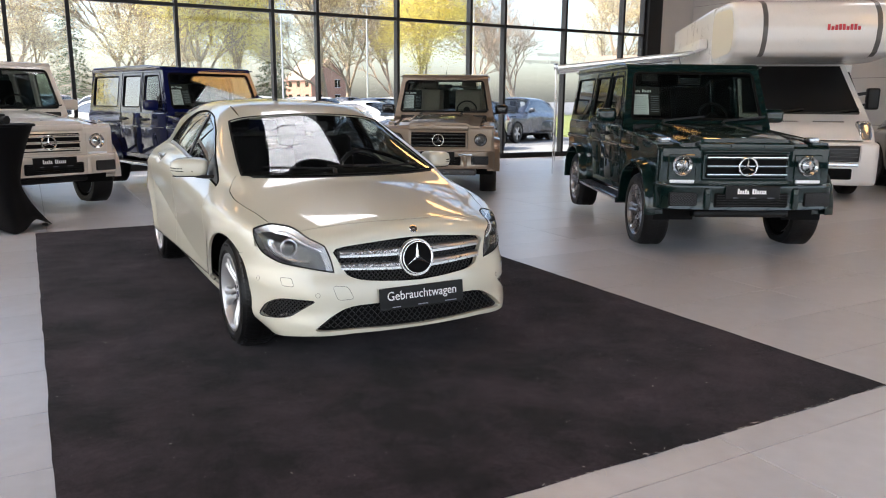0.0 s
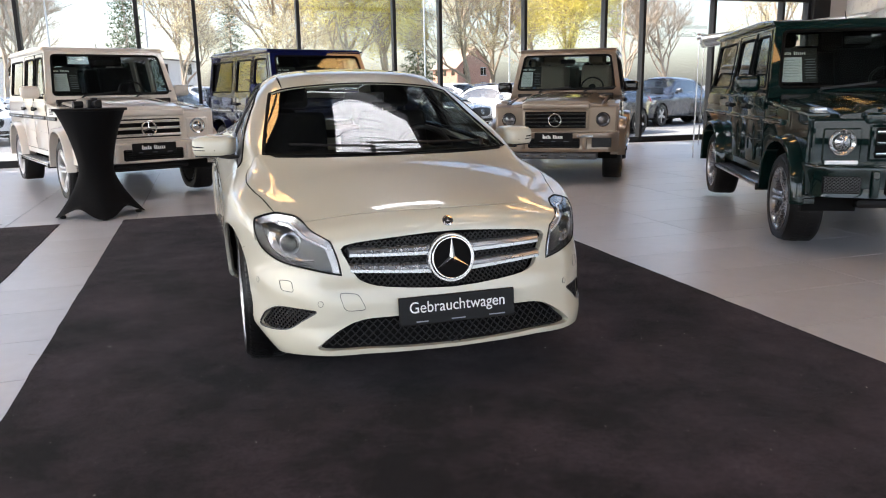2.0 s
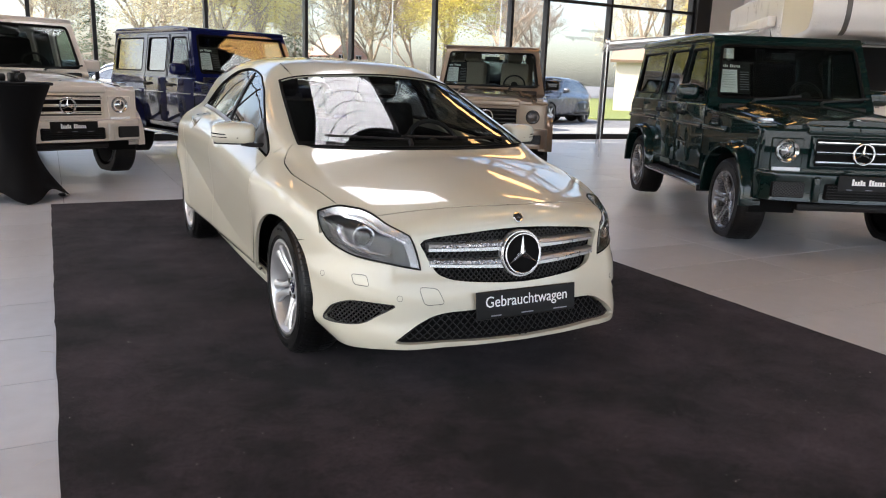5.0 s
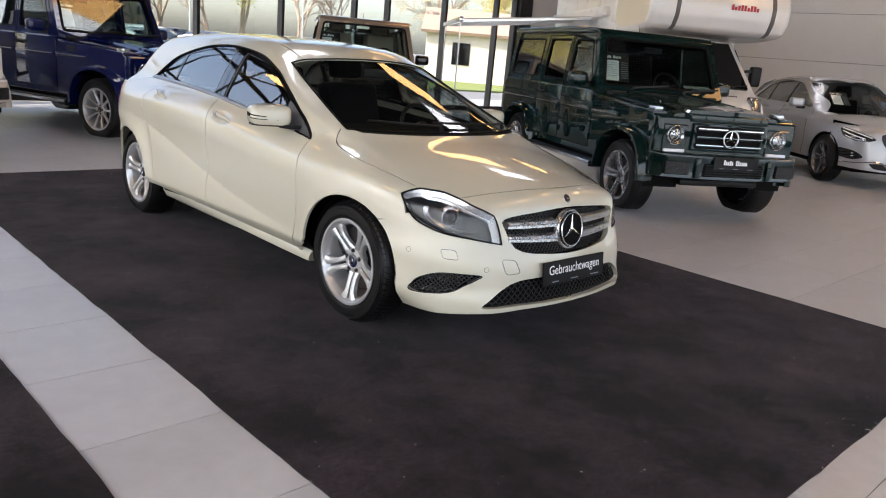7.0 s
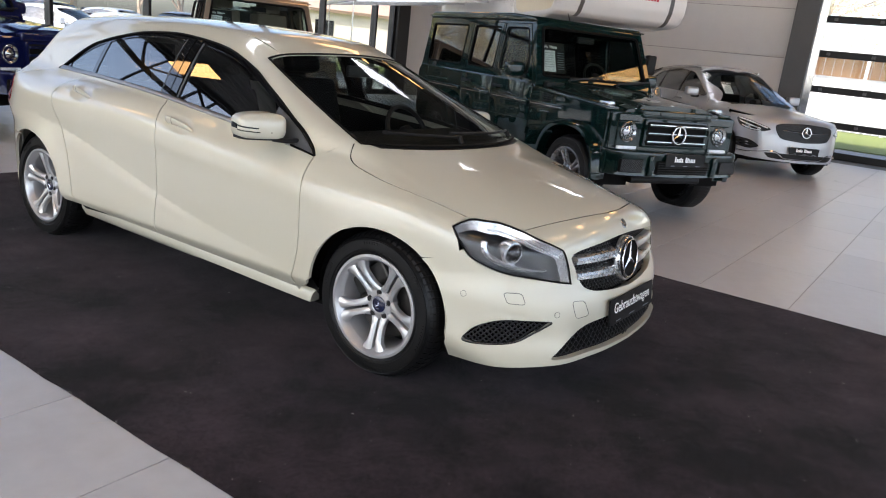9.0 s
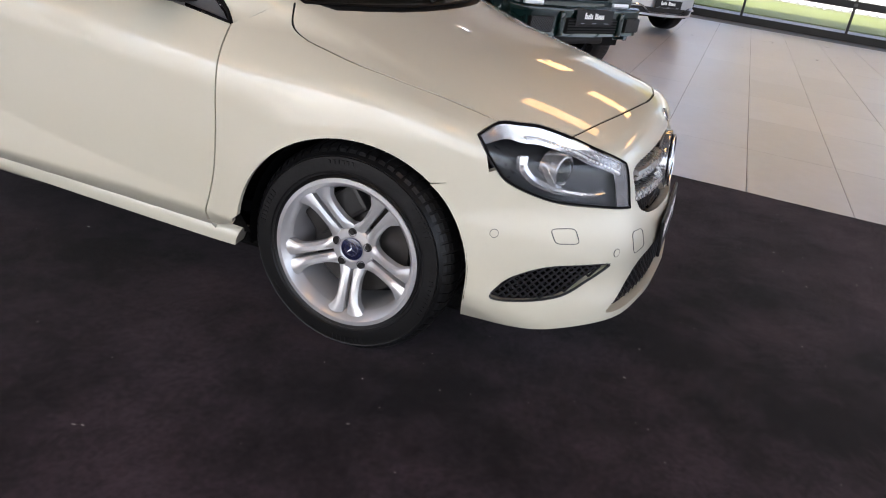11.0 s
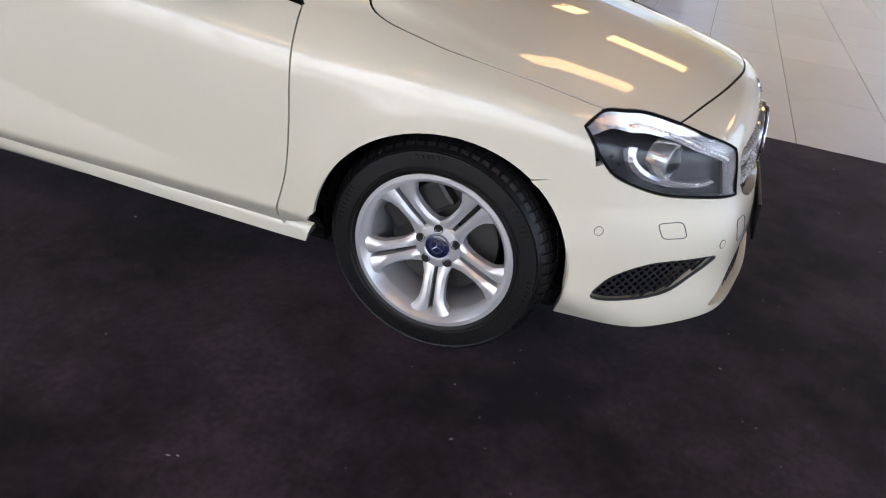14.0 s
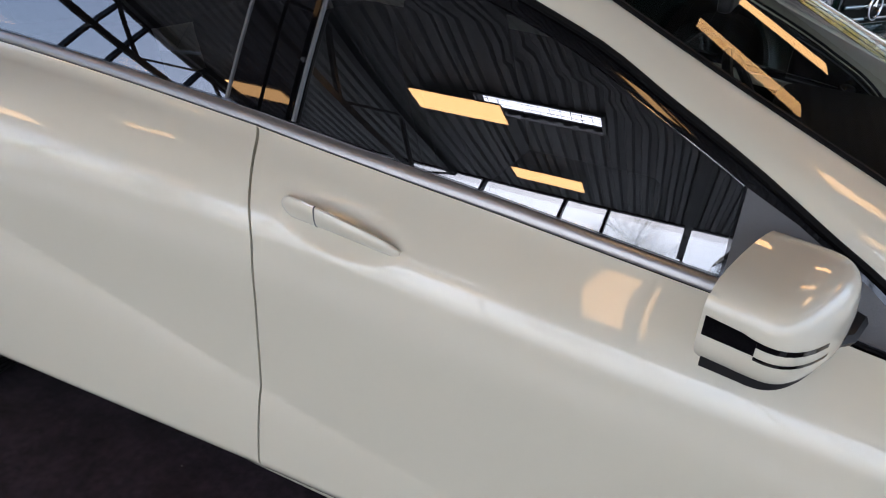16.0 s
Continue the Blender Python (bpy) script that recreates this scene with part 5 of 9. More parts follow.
    mir = lambda pts: [Vector((-p[0], p[1], p[2])) for p in pts]
    outline = half + mir(half[::-1])[1:] + mir(bottom) + [Vector(p) for p in bottom[::-1]][1:]
    fogs = [Vector(p) for p in fog]
    G = lambda pts: [Vector(ROUND.flat(p)) for p in pts]
    panel("front_bumper", f, ROUND, G(outline), body, car, (0.045, 0.03), gap=0.0012, holes=[smooth_loop(G(g3), 3), G(i3), smooth_loop(G(fogs), 4), smooth_loop(G(mir(fogs)), 4)], flat=True, depth=0.03)

    # openings: dark recess behind, lattice in front
    gl = smooth_loop(G(g3), 3)
    rec = panel("grille_recess", f, ROUND, gl, "seam", car, 0.08, off=-0.05, gap=0.0, depth=0.0, flat=True)[0]
    grille_body = rec
    part("lattice", mesh_fill(f, ROUND, [tuple(p) for p in gl], -0.03, (0.017, 0.012), 0.0032), "mesh_black", rec, "black diamond lattice")
    il = G(i3)
    rec = panel("intake_recess", f, ROUND, il, "seam", car, 0.08, off=-0.045, gap=0.0, depth=0.0, flat=True)[0]
    part("lattice", mesh_fill(f, ROUND, [tuple(p) for p in il], -0.022, (0.022, 0.0155), 0.003), "mesh_black", rec, "black diamond lattice")
    for pts in (fogs, mir(fogs)):
        fl = smooth_loop(G(pts), 4)
        rec = panel("vent_recess", f, ROUND, fl, "gloss_black", car, 0.08, off=-0.035, gap=0.0, depth=0.0, flat=True)[0]
        part("lattice", mesh_fill(f, ROUND, [tuple(p) for p in fl], -0.014, (0.0150, 0.0105), 0.0034), "mesh_black", rec, "black diamond lattice")
        lo = [p for p in fl]
        P, _ = on_body(f, ROUND, [tuple(p) for p in lo], -0.004, flat=True)
        bm = bmesh.new()
        sweep(bm, P, 0.0045, 5, closed=True)
        part("vent_rim", bm, "mesh_black", rec, smooth=True)
    # two bright louvres on each side of the emblem
    for z_in, z_out, z0 in ((0.618, 0.622, 0), (0.545, 0.560, 0)):
        for s in (-1, 1):
            rings = []
            bm = bmesh.new()
            for k in range(10):
                x = s * (0.085 + (0.415 - 0.085) * k / 9)
                z = z_in + (z_out - z_in) * k / 9
                p = on_body(f, AHEAD, [(x, z)], -0.004, flat=True)[0][0]
                h = 0.021 - 0.004 * k / 9
                rings.append([bm.verts.new((p.x, p.y + dy, p.z + dz)) for dy, dz in ((0.006, h), (-0.006, h * 0.75), (-0.012, h * 0.1), (-0.006, -h * 0.15), (-0.008, -h * 0.8), (0.004, -h), (0.03, -h), (0.03, h))])
            for p, q in zip(rings, rings[1:]):
                for i in range(8):
                    bm.faces.new((p[i], p[(i + 1) % 8], q[(i + 1) % 8], q[i]))
            bm.faces.new(rings[0])
            bm.faces.new(rings[-1][::-1])
            bmesh.ops.recalc_face_normals(bm, faces=bm.faces[:])
            part("louvre", bm, "louvre_silver", car, "bright grille louvre")
    mstar = Matrix.Translation((0, -0.774, 0.583)) @ Matrix.Rotation(radians(83), 4, "X")
    bm = bmesh.new()
    lathe(bm, [(0.102, -0.03), (0.102, -0.006), (0.098, 0.000), (0.091, 0.000), (0.088, -0.006)], 48, mstar)
    part("emblem_collar", bm, "lamp_silver", car, "satin silver collar", smooth=True)
    ring_emblem(car, mstar @ Matrix.Translation((0, 0, 0.008)), 0.089, back="seam", thick=0.05)
    p, n = on_body(f, ABOVE, [(0, -0.725)], 0.001, flat=True)
    mb = Matrix.Translation(p[0]) @ n[0].to_track_quat("Z", "Y").to_matrix().to_4x4()
    bm = bmesh.new()
    lathe(bm, [(0.023, -0.002), (0.023, 0.001), (0.020, 0.002), (0.0, 0.0022)], 28, mb)
    bd = part("bonnet_badge", bm, "satin_chrome", car, "small round bonnet badge", smooth=True)
    bm = bmesh.new()
    lathe(bm, [(0.0165, 0.0018), (0.0165, 0.0026), (0.0, 0.0028)], 24, mb)
    part("badge_face", bm, "bolt_dark", bd)
    bm = bmesh.new()
    three_point(bm, 0.013, 0.0028, 0.0042, mb)
    part("badge_mark", bm, "chrome", bd)

    # plate with its word
    plate(car, Matrix.Translation((0.008, -0.822, 0.385)) @ Matrix.Rotation(radians(84), 4, "X"), "Gebrauchtwagen", 0.50, 0.118)

    # washer cover, sensors, tow eye cover: fine joints
    for pts in ([(-0.685, -0.545, 0.497), (-0.641, -0.605, 0.500), (-0.636, -0.626, 0.457), (-0.679, -0.566, 0.456)], [(-0.468, -0.744, 0.47), (-0.392, -0.764, 0.463), (-0.364, -0.782, 0.399), (-0.448, -0.764, 0.396)]):
        for s in (1, -1) if pts[0][0] < -0.6 else (1,):
            lp = round_off(G([(x * s, y, z) for x, y, z in pts]), 4, 0.25)
            P, _ = on_body(f, ROUND, [tuple(q) for q in lp], 0.0006, flat=True)
            bm = bmesh.new()
            sweep(bm, P, 0.0013, 4, closed=True)
            part("cover_joint", bm, "grey_plastic", car)
    for x, y, z in ((-0.767, -0.412, 0.473), (-0.544, -0.725, 0.423), (0.767, -0.412, 0.473), (0.544, -0.725, 0.423)):
        p, n = on_body(f, ROUND, [(x, y, z)], 0.0)
        m = Matrix.Translation(p[0]) @ n[0].to_track_quat("Z", "Y").to_matrix().to_4x4()
        bm = bmesh.new()
        lathe(bm, [(0.0125, -0.001), (0.0125, 0.0008), (0.011, 0.0008), (0.011, -0.001)], 20, m)
        s = part("sensor_ring", bm, "grey_plastic", car)
        bm = bmesh.new()
        lathe(bm, [(0.0105, -0.001), (0.0105, 0.001), (0, 0.0014)], 20, m)
        part("sensor", bm, body, s)

    # headlamps
    for s in (1, -1):
        fl = [Vector(SLANT.flat(p)) for p in lamp_loop]
        hl = panel("headlight", f, SLANT, fl, "lens", car, 0.03, off=-0.001, gap=0.0025, depth=0.006, flat=True, flip=s < 0, label="clear headlamp with projector lens")[0]
        hl.visible_shadow = False
        panel("housing", f, SLANT, fl, "lamp_grey", hl, 0.04, off=-0.046, gap=-0.004, depth=0.0, flat=True, flip=s < 0, label="grey lamp bowl")
        mirror = lambda pts: [Vector((q.x * s, q.y, q.z)) for q in pts]
        P0 = mirror(on_body(f, SLANT, [tuple(q) for q in fl], -0.003, flat=True)[0])
        P1 = mirror(on_body(f, SLANT, [tuple(q) for q in fl], -0.047, flat=True)[0])
        bm = bmesh.new()
        va, vb = [bm.verts.new(q) for q in P0], [bm.verts.new(q) for q in P1]
        for i in range(len(va)):
            bm.faces.new((va[i], va[(i + 1) % len(va)], vb[(i + 1) % len(va)], vb[i]))
        part("bowl_wall", bm, "lamp_grey", hl)
        bm = bmesh.new()
        sweep(bm, mirror(on_body(f, SLANT, [tuple(q) for q in inset(fl, 0.003)], -0.001, flat=True)[0]), 0.0032, 5, closed=True)
        part("lamp_seal", bm, "seam", hl, smooth=True)
        R = lambda pts, off: mirror(on_body(f, SLANT, pts, off)[0])
        # ribbed silver band along the inner and the upper edge, with light cells at its lower side
        rim2 = [Vector(SLANT.flat(p)) for p in lamp_in + lamp_top[1:]]
        middle = sum(fl, Vector((0, 0))) / len(fl)
        steps = []
        for k, q in enumerate(rim2):
            t = (rim2[min(k + 2, len(rim2) - 1)] - rim2[max(k - 2, 0)]).normalized()
            n = Vector((-t.y, t.x))
            steps.append(n if n.dot(middle - q) > 0 else -n)
        reach_in = [0.032 + 0.014 * min(1, k / 14) - 0.026 * max(0, (k - len(rim2) + 9) / 9) for k in range(len(rim2))]
        band_at = lambda t, off: mirror(on_body(f, SLANT, [tuple(q + n * (0.004 + w * t)) for q, n, w in zip(rim2, steps, reach_in)], off, flat=True)[0])
        bm = bmesh.new()
        rows = [[bm.verts.new(q) for q in band_at(j / 14, -0.008 - 0.016 * j / 14 - (0.004 if j % 2 else 0))] for j in range(15)]
        for p, q in zip(rows, rows[1:]):
            for i in range(len(p) - 1):
                bm.faces.new((p[i], p[i + 1], q[i + 1], q[i]))
        bmesh.ops.recalc_face_normals(bm, faces=bm.faces[:])
        part("indicator_bar", bm, "lamp_bright", hl, "ribbed silver light bar")
        cells = band_at(0.80, -0.013)
        for k in range(8, len(cells) - 9):
            for t in (0.2, 0.7):
                bm = bmesh.new()
                bmesh.ops.create_icosphere(bm, subdivisions=1, radius=0.0046, matrix=Matrix.Translation(cells[k].lerp(cells[k + 1], t)))
                part("light_cell", bm, "led", hl, smooth=True)
        hook = [(-0.708, -0.445, 0.690), (-0.718, -0.455, 0.655), (-0.700, -0.495, 0.620), (-0.66, -0.555, 0.598), (-0.60, -0.63, 0.590), (-0.56, -0.665, 0.596)]
        mid = [Vector(SLANT.flat(p)) for p in smooth_line(hook, 5)]
        wide = [0.016 - 0.011 * k / (len(mid) - 1) for k in range(len(mid))]
        left, right = [], []
        for k, q in enumerate(mid):
            t = (mid[min(k + 1, len(mid) - 1)] - mid[max(k - 1, 0)]).normalized()
            left.append(q + Vector((-t.y, t.x)) * wide[k])
            right.append(q - Vector((-t.y, t.x)) * wide[k])
        bm = bmesh.new()
        rows = [[bm.verts.new(q) for q in mirror(on_body(f, SLANT, [tuple(a.lerp(b, w)) for a, b in zip(left, right)], off, flat=True)[0])] for w, off in ((0, -0.034), (0.15, -0.016), (0.5, -0.011), (0.85, -0.016), (1, -0.034))]
        for p, q in zip(rows, rows[1:]):
            for i in range(len(p) - 1):
                bm.faces.new((p[i], p[i + 1], q[i + 1], q[i]))
        bmesh.ops.recalc_face_normals(bm, faces=bm.faces[:])
        part("trim_hook", bm, "lamp_bright", hl, smooth=True)
        cen = R([(-0.648, -0.55, 0.648)], -0.03)[0]
        look_dir = Vector((-0.35 * s, -0.93, -0.02)).to_track_quat("Z", "Y").to_matrix().to_4x4()
        m = Matrix.Translation(cen) @ look_dir
        bm = bmesh.new()
        lathe(bm, [(0.046, -0.05), (0.046, 0.004), (0.040, 0.006), (0.034, 0.0)], 28, m)
        pr = part("projector", bm, "lamp_silver", hl, smooth=True)
        bm = bmesh.new()
        lathe(bm, [(0.034 * math.cos(a), 0.022 * math.sin(a)) for a in (k * math.pi / 16 for k in range(9))], 28, m)
        part("projector_lens", bm, "gloss_black", pr, smooth=True)

    # mirrors
    HX, HY, HZ, SE = 0.112, 0.078, 0.054, 0.56
    mr = Matrix.Translation((-0.888, 0.668, 0.982)) @ Matrix.Rotation(radians(-15), 4, "Z")

    def shell(q, grow=1.0):
        """A point of the mirror housing from a point of the unit ball; -y is its nose, -x its outer end."""
        qx, qy, qz = q
        if qy > 0:
            # behind the widest ring: straight back to a sharp rim, then the flat back
            n = max(math.hypot(qx, qz), 1e-6)
            k = min(1.0, (1 - qy) / 0.6)
            y = 0.046 * min(1.0, qy / 0.35)
            qx, qz, qy = qx / n * k, qz / n * k, 0.0
        else:
            y = None
        c = [math.copysign(abs(t) ** e, t) for t, e in zip((qx, qy, qz), (SE, SE, 0.5))]
        if y is None:
            y = c[1] * HY * (1 - 0.22 * max(0, -c[0]) - 0.10 * max(0, c[2]))
        z = max(c[2] * HZ * (1.25 if c[2] < 0 else 1) * (1 - 0.14 * max(0, -c[0]) * (c[2] > 0)), -HZ)
        return mr @ (Vector((c[0] * HX, y, z)) * grow)

    def band(bm, rows):
        """A strip over the housing; rows of (angle from the outer end to the nose, top, bottom)."""
        va = []
        for phi, zt, zb in rows:
            pair = []
            for z in (zt, (zt + zb) / 2, zb):
                cz = math.copysign(abs(z / HZ / (1.25 if z < 0 else 1)) ** 2, z)
                r = math.sqrt(max(0, 1 - cz * cz))
                if phi < 0:
                    p = mr.inverted() @ shell((-r, 0, cz), 1.006)
                    pair.append(bm.verts.new(mr @ Vector((p.x, -phi / 10 * 0.046, p.z))))
                else:
                    pair.append(bm.verts.new(shell((-r * math.cos(radians(phi)), -r * math.sin(radians(phi)), cz), 1.006)))
            va.append(pair)
        for p, q in zip(va, va[1:]):
            for i in range(2):
                bm.faces.new((p[i], p[i + 1], q[i + 1], q[i]))
    for s in (1, -1):
        side_m = Matrix.Diagonal((s, 1, 1, 1))

        def finish(bm):
            bmesh.ops.transform(bm, matrix=side_m, verts=bm.verts[:])
            if s < 0:
                bmesh.ops.reverse_faces(bm, faces=bm.faces[:])
            return bm
        bm = bmesh.new()
        bmesh.ops.create_uvsphere(bm, u_segments=48, v_segments=32, radius=1)
        for v in bm.verts:
            v.co = shell(v.co)
        mi = part("mirror", finish(bm), body, car, "cream door mirror with slotted indicator", smooth=True)
        # black foot: a thin tray under the housing that runs forward to the door
        bm = bmesh.new()
        rim = []
        for k in range(25):
            t = math.pi * k / 24
            cx, sy = math.cos(t), math.sin(t)
            ex, ey = math.copysign(abs(cx) ** SE, cx), -abs(sy) ** SE * 0.96
            rim.append((-ex * (HX - 0.010), ey * (HY - 0.010) * (1 - 0.22 * max(0, ex))))
        rim += [(HX - 0.008, 0.038), (-HX + 0.008, 0.038)]
        prism(bm, rim, -HZ - 0.007, -HZ * 0.90, mr)
        pts = [mr @ Vector((0.045, -0.040, -HZ - 0.004)), mr @ Vector((0.10, -0.066, -HZ - 0.008)), Vector((-0.757, 0.565, 0.922)), Vector((-0.735, 0.552, 0.916))]
        sweep(bm, pts, 0.017, 8, flat=0.7)
        bmesh.ops.recalc_face_normals(bm, faces=bm.faces[:])
        part("mirror_foot", finish(bm), "black_plastic", mi, "black mirror foot", smooth=True)
        bm = bmesh.new()
        along = [-9, -6, -3, 0, 0.5, 1.5, 3, 6, 10, 16, 24, 34, 46, 58, 70, 82]
        band(bm, [(a, 0.010 - 0.016 * k / 15, -0.016) for k, a in enumerate(along[:8])])
        band(bm, [(a, 0.010 - 0.016 * k / 15, 0.001 - 0.013 * k / 15) for k, a in enumerate(along) if k >= 7])
        band(bm, [(a, -0.011 - 0.012 * k / 15, -0.016 - 0.011 * k / 15) for k, a in enumerate(along + [94]) if k >= 7])
        part("indicator_slot", finish(bm), "gloss_black", mi, smooth=True)
        bm = bmesh.new()
        box(bm, -0.09, 0.09, 0.044, 0.049, -0.036, 0.036, 0.004, 1, m=mr)
        part("mirror_glass", finish(bm), "chrome", mi)
        # black sail behind the mirror
        sail = [Vector(p) for p in ((0.45, 0.884), (0.60, 0.906), (0.735, 0.922), (0.735, 1.052), (0.66, 1.02), (0.56, 0.965))]
        panel("mirror_sail", f, SIDE, sail, "grey_plastic", car, 0.05, off=0.0015, gap=0.001, flat=True, flip=s < 0, label="dark grey mirror triangle")

    # door handles: a fixed end behind, then the grip that tapers forwards, over a cup
    for s in (1, -1):
        for yc, zc in ((1.30, 0.882), (2.205, 0.926)):
            P, N = on_body(f, SIDE, [(yc + 0.112 - 0.224 * k / 24, zc + 0.019 - 0.026 * k / 24) for k in range(25)], 0.0, flat=True)
            base = [P[0].lerp(P[24], k / 24) for k in range(25)]

            def ring(k, grow=0.0):
                t = k / 24
                lift = -0.004 + 0.023 * math.sin(math.pi * min(max(t, 0.0), 1.0)) ** 0.6
                hh = (0.0195 - 0.0085 * t) * (1 - (1 - min(t / 0.10, 1)) ** 2 * 0.55) * (1 - (1 - min((1 - t) / 0.12, 1)) ** 2 * 0.6)
                out = []
                for j in range(14):
                    a = 2 * math.pi * j / 14
                    q = base[k] + N[12] * (lift + (0.009 + grow) * math.cos(a)) + Vector((0, 0.09, 1)).normalized() * ((hh + grow) * math.sin(a))
                    out.append((q.x * s, q.y, q.z))
                return out
            bm = bmesh.new()
            rings = [[bm.verts.new(q) for q in ring(k)] for k in range(25)]
            for a, b in zip(rings, rings[1:]):
                for j in range(14):
                    bm.faces.new((a[j], a[(j + 1) % 14], b[(j + 1) % 14], b[j]))
            bm.faces.new(rings[0])
            bm.faces.new(rings[-1])
            bmesh.ops.recalc_face_normals(bm, faces=bm.faces[:])
            h = part("door_handle", bm, body, car, "cream door handle", smooth=True)
            bm = bmesh.new()
            sweep(bm, ring(8, 0.0004), 0.0013, 4, closed=True)
            part("handle_joint", bm, "grey_plastic", h)

    # tail: hatch, rear glass, lamps, bumper
    REAR = Way("rear")
    tail = [Vector(p) for p in ((-0.60, 0.62), (0.60, 0.62), (0.60, 0.95), (0.52, 1.0), (-0.52, 1.0), (-0.60, 0.95))]
    panel("tailgate", f, REAR, tail, body, car, 0.08, flat=True)
    glass_r = [Vector(p) for p in ((-0.50, 1.01), (0.50, 1.01), (0.40, 1.215), (-0.40, 1.215))]
    for ob in panel("rear_window", f, REAR, glass_r, "dark_glass", car, 0.08, flat=True, off=-0.004, label="dark rear window"):
        ob.visible_shadow = False
    panel("hatch_frame", f, REAR, [Vector(p) for p in ((-0.60, 0.96), (0.60, 0.96), (0.53, 1.12), (0.46, 1.215), (0.40, 1.245), (0, 1.262), (-0.40, 1.245), (-0.46, 1.215), (-0.53, 1.12))], body, car, 0.06, off=-0.003, gap=0, holes=[glass_r], flat=True)
    rb = [Vector(p) for p in ((-0.80, 0.25), (0.80, 0.25), (0.80, 0.61), (-0.80, 0.61))]
    panel("rear_bumper", f, REAR, rb, body, car, 0.08, flat=True)
    for s in (1, -1):
        tl = [Vector(p) for p in ((3.105, 0.945), (3.22, 0.93), (3.30, 0.86), (3.24, 0.74), (3.105, 0.79))]
        panel("tail_light", f, SIDE, tl, "red_lens", car, 0.04, off=0.002, flat=True, flip=s < 0, label="red tail lamp")
        qf = [Vector(p) for p in ((3.10, 0.95), (3.20, 0.97), (3.30, 0.86), (3.26, 0.74), (3.18, 0.62), (3.105, 0.79))]
        panel("rear_corner", f, SIDE, qf, body, car, 0.04, flat=True, gap=0, flip=s < 0)
        side_b = [Vector(p) for p in ((3.045, 0.22), (3.25, 0.25), (3.30, 0.62), (3.18, 0.615))] + [Vector(p) for p in arc(ra, cz, r_arch, 61, -14, 12)]
        panel("bumper_end", f, SIDE, side_b, body, car, 0.05, flat=True, flip=s < 0)

    # black sheets in place of shade behind the panel gaps; wheel wells, underside
    for s in (1, -1):
        for cy in (fa, ra):
            bm = bmesh.new()
            rings = []
            for x in (-0.79, -0.50):
                rings.append([bm.verts.new((x * s, y, z)) for y, z in arc(cy, cz, 0.352, -12 if cy == fa else 4, 187 if cy == fa else 195, 26)])
            for i in range(26):
                bm.faces.new((rings[0][i], rings[0][i + 1], rings[1][i + 1], rings[1][i]))
            bm.faces.new(rings[1])
            part("wheel_well", bm, "seam", car)
        inner = [Vector(p) for p in ((0.36, 0.22), (0.36, 0.60), (0.10, 0.72), (0.10, 0.80), (0.42, 0.86), (1.0, 0.92), (2.4, 0.99), (2.4, 0.7), (2.30, 0.4), (2.28, 0.22))]
        panel("inner_shell", f, SIDE, inner, "seam", car, 0.12, off=-0.03, gap=0, depth=0.0, flat=True, flip=s < 0)
    part("underbody", box_bm(-0.68, 0.68, -0.34, 3.2, 0.155, 0.24, 0.02, 1), "seam", car)
    part("engine_bay", box_bm(-0.48, 0.48, -0.60, 0.20, 0.24, 0.66, 0.02, 1), "seam", car)
    panel("bay_lid", f, ABOVE, [Vector(p) for p in ((-0.52, -0.40), (0.52, -0.40), (0.60, -0.1), (0.56, 0.20), (-0.56, 0.20), (-0.60, -0.1))], "seam", car, 0.08, off=-0.03, gap=0, depth=0, flat=True)

    # cabin
    bm = bmesh.new()
    box(bm, -0.70, 0.70, 0.28, 0.75, 0.60, 0.93, 0.06, 3)
    part("dashboard", bm, "interior", car, smooth=True)
    part("cabin_floor", box_bm(-0.72, 0.72, 0.28, 3.1, 0.30, 0.34), "interior", car)
    for x in (-0.36, 0.36):
        seat(car, x, 1.25, 0.42)
    for x in (-0.36, 0.36):
        seat(car, x, 2.02, 0.26)
    steering_wheel(car, 0.36, 0.80, 0.88)
    part("rear_shelf", box_bm(-0.60, 0.60, 2.62, 3.15, 0.88, 0.92), "interior", car)
    bm = bmesh.new()
    box(bm, -0.12, 0.12, 0.86, 0.89, 1.19, 1.25, 0.012, 2)
    part("inner_mirror", bm, "black_plastic", car)

    # wheels
    for s in (-1, 1):
        for hy in HUB_Y:
            wheel(car, 0.715 * (1 if s > 0 else -1), hy, HUB_Z, 0.3155, 0.215, 0.222, "twin", s, spin=39 if hy == min(HUB_Y) else 4)
    return car


hero_car()

# ---- boxy off-roaders ----
M.update({
    "green_paint": mat("dark_green_metallic", (0.0011, 0.0112, 0.0100), 0.5, 0.0, spec=0.05, coat=1.0, var=0.03, coat_rough=0.015),
    "blue_paint": mat("dark_blue_metallic", (0.0017, 0.0045, 0.046), 0.5, 0.0, spec=0.05, coat=1.0, var=0.03, coat_rough=0.015),
    "white_paint": mat("sand_white_paint", (0.66, 0.60, 0.52), 0.35, 0.0, coat=1.0, var=0.01),
    "gold_paint": mat("sand_gold_metallic", (0.27, 0.205, 0.15), 0.32, 0.6, coat=1.0, var=0.03),
})


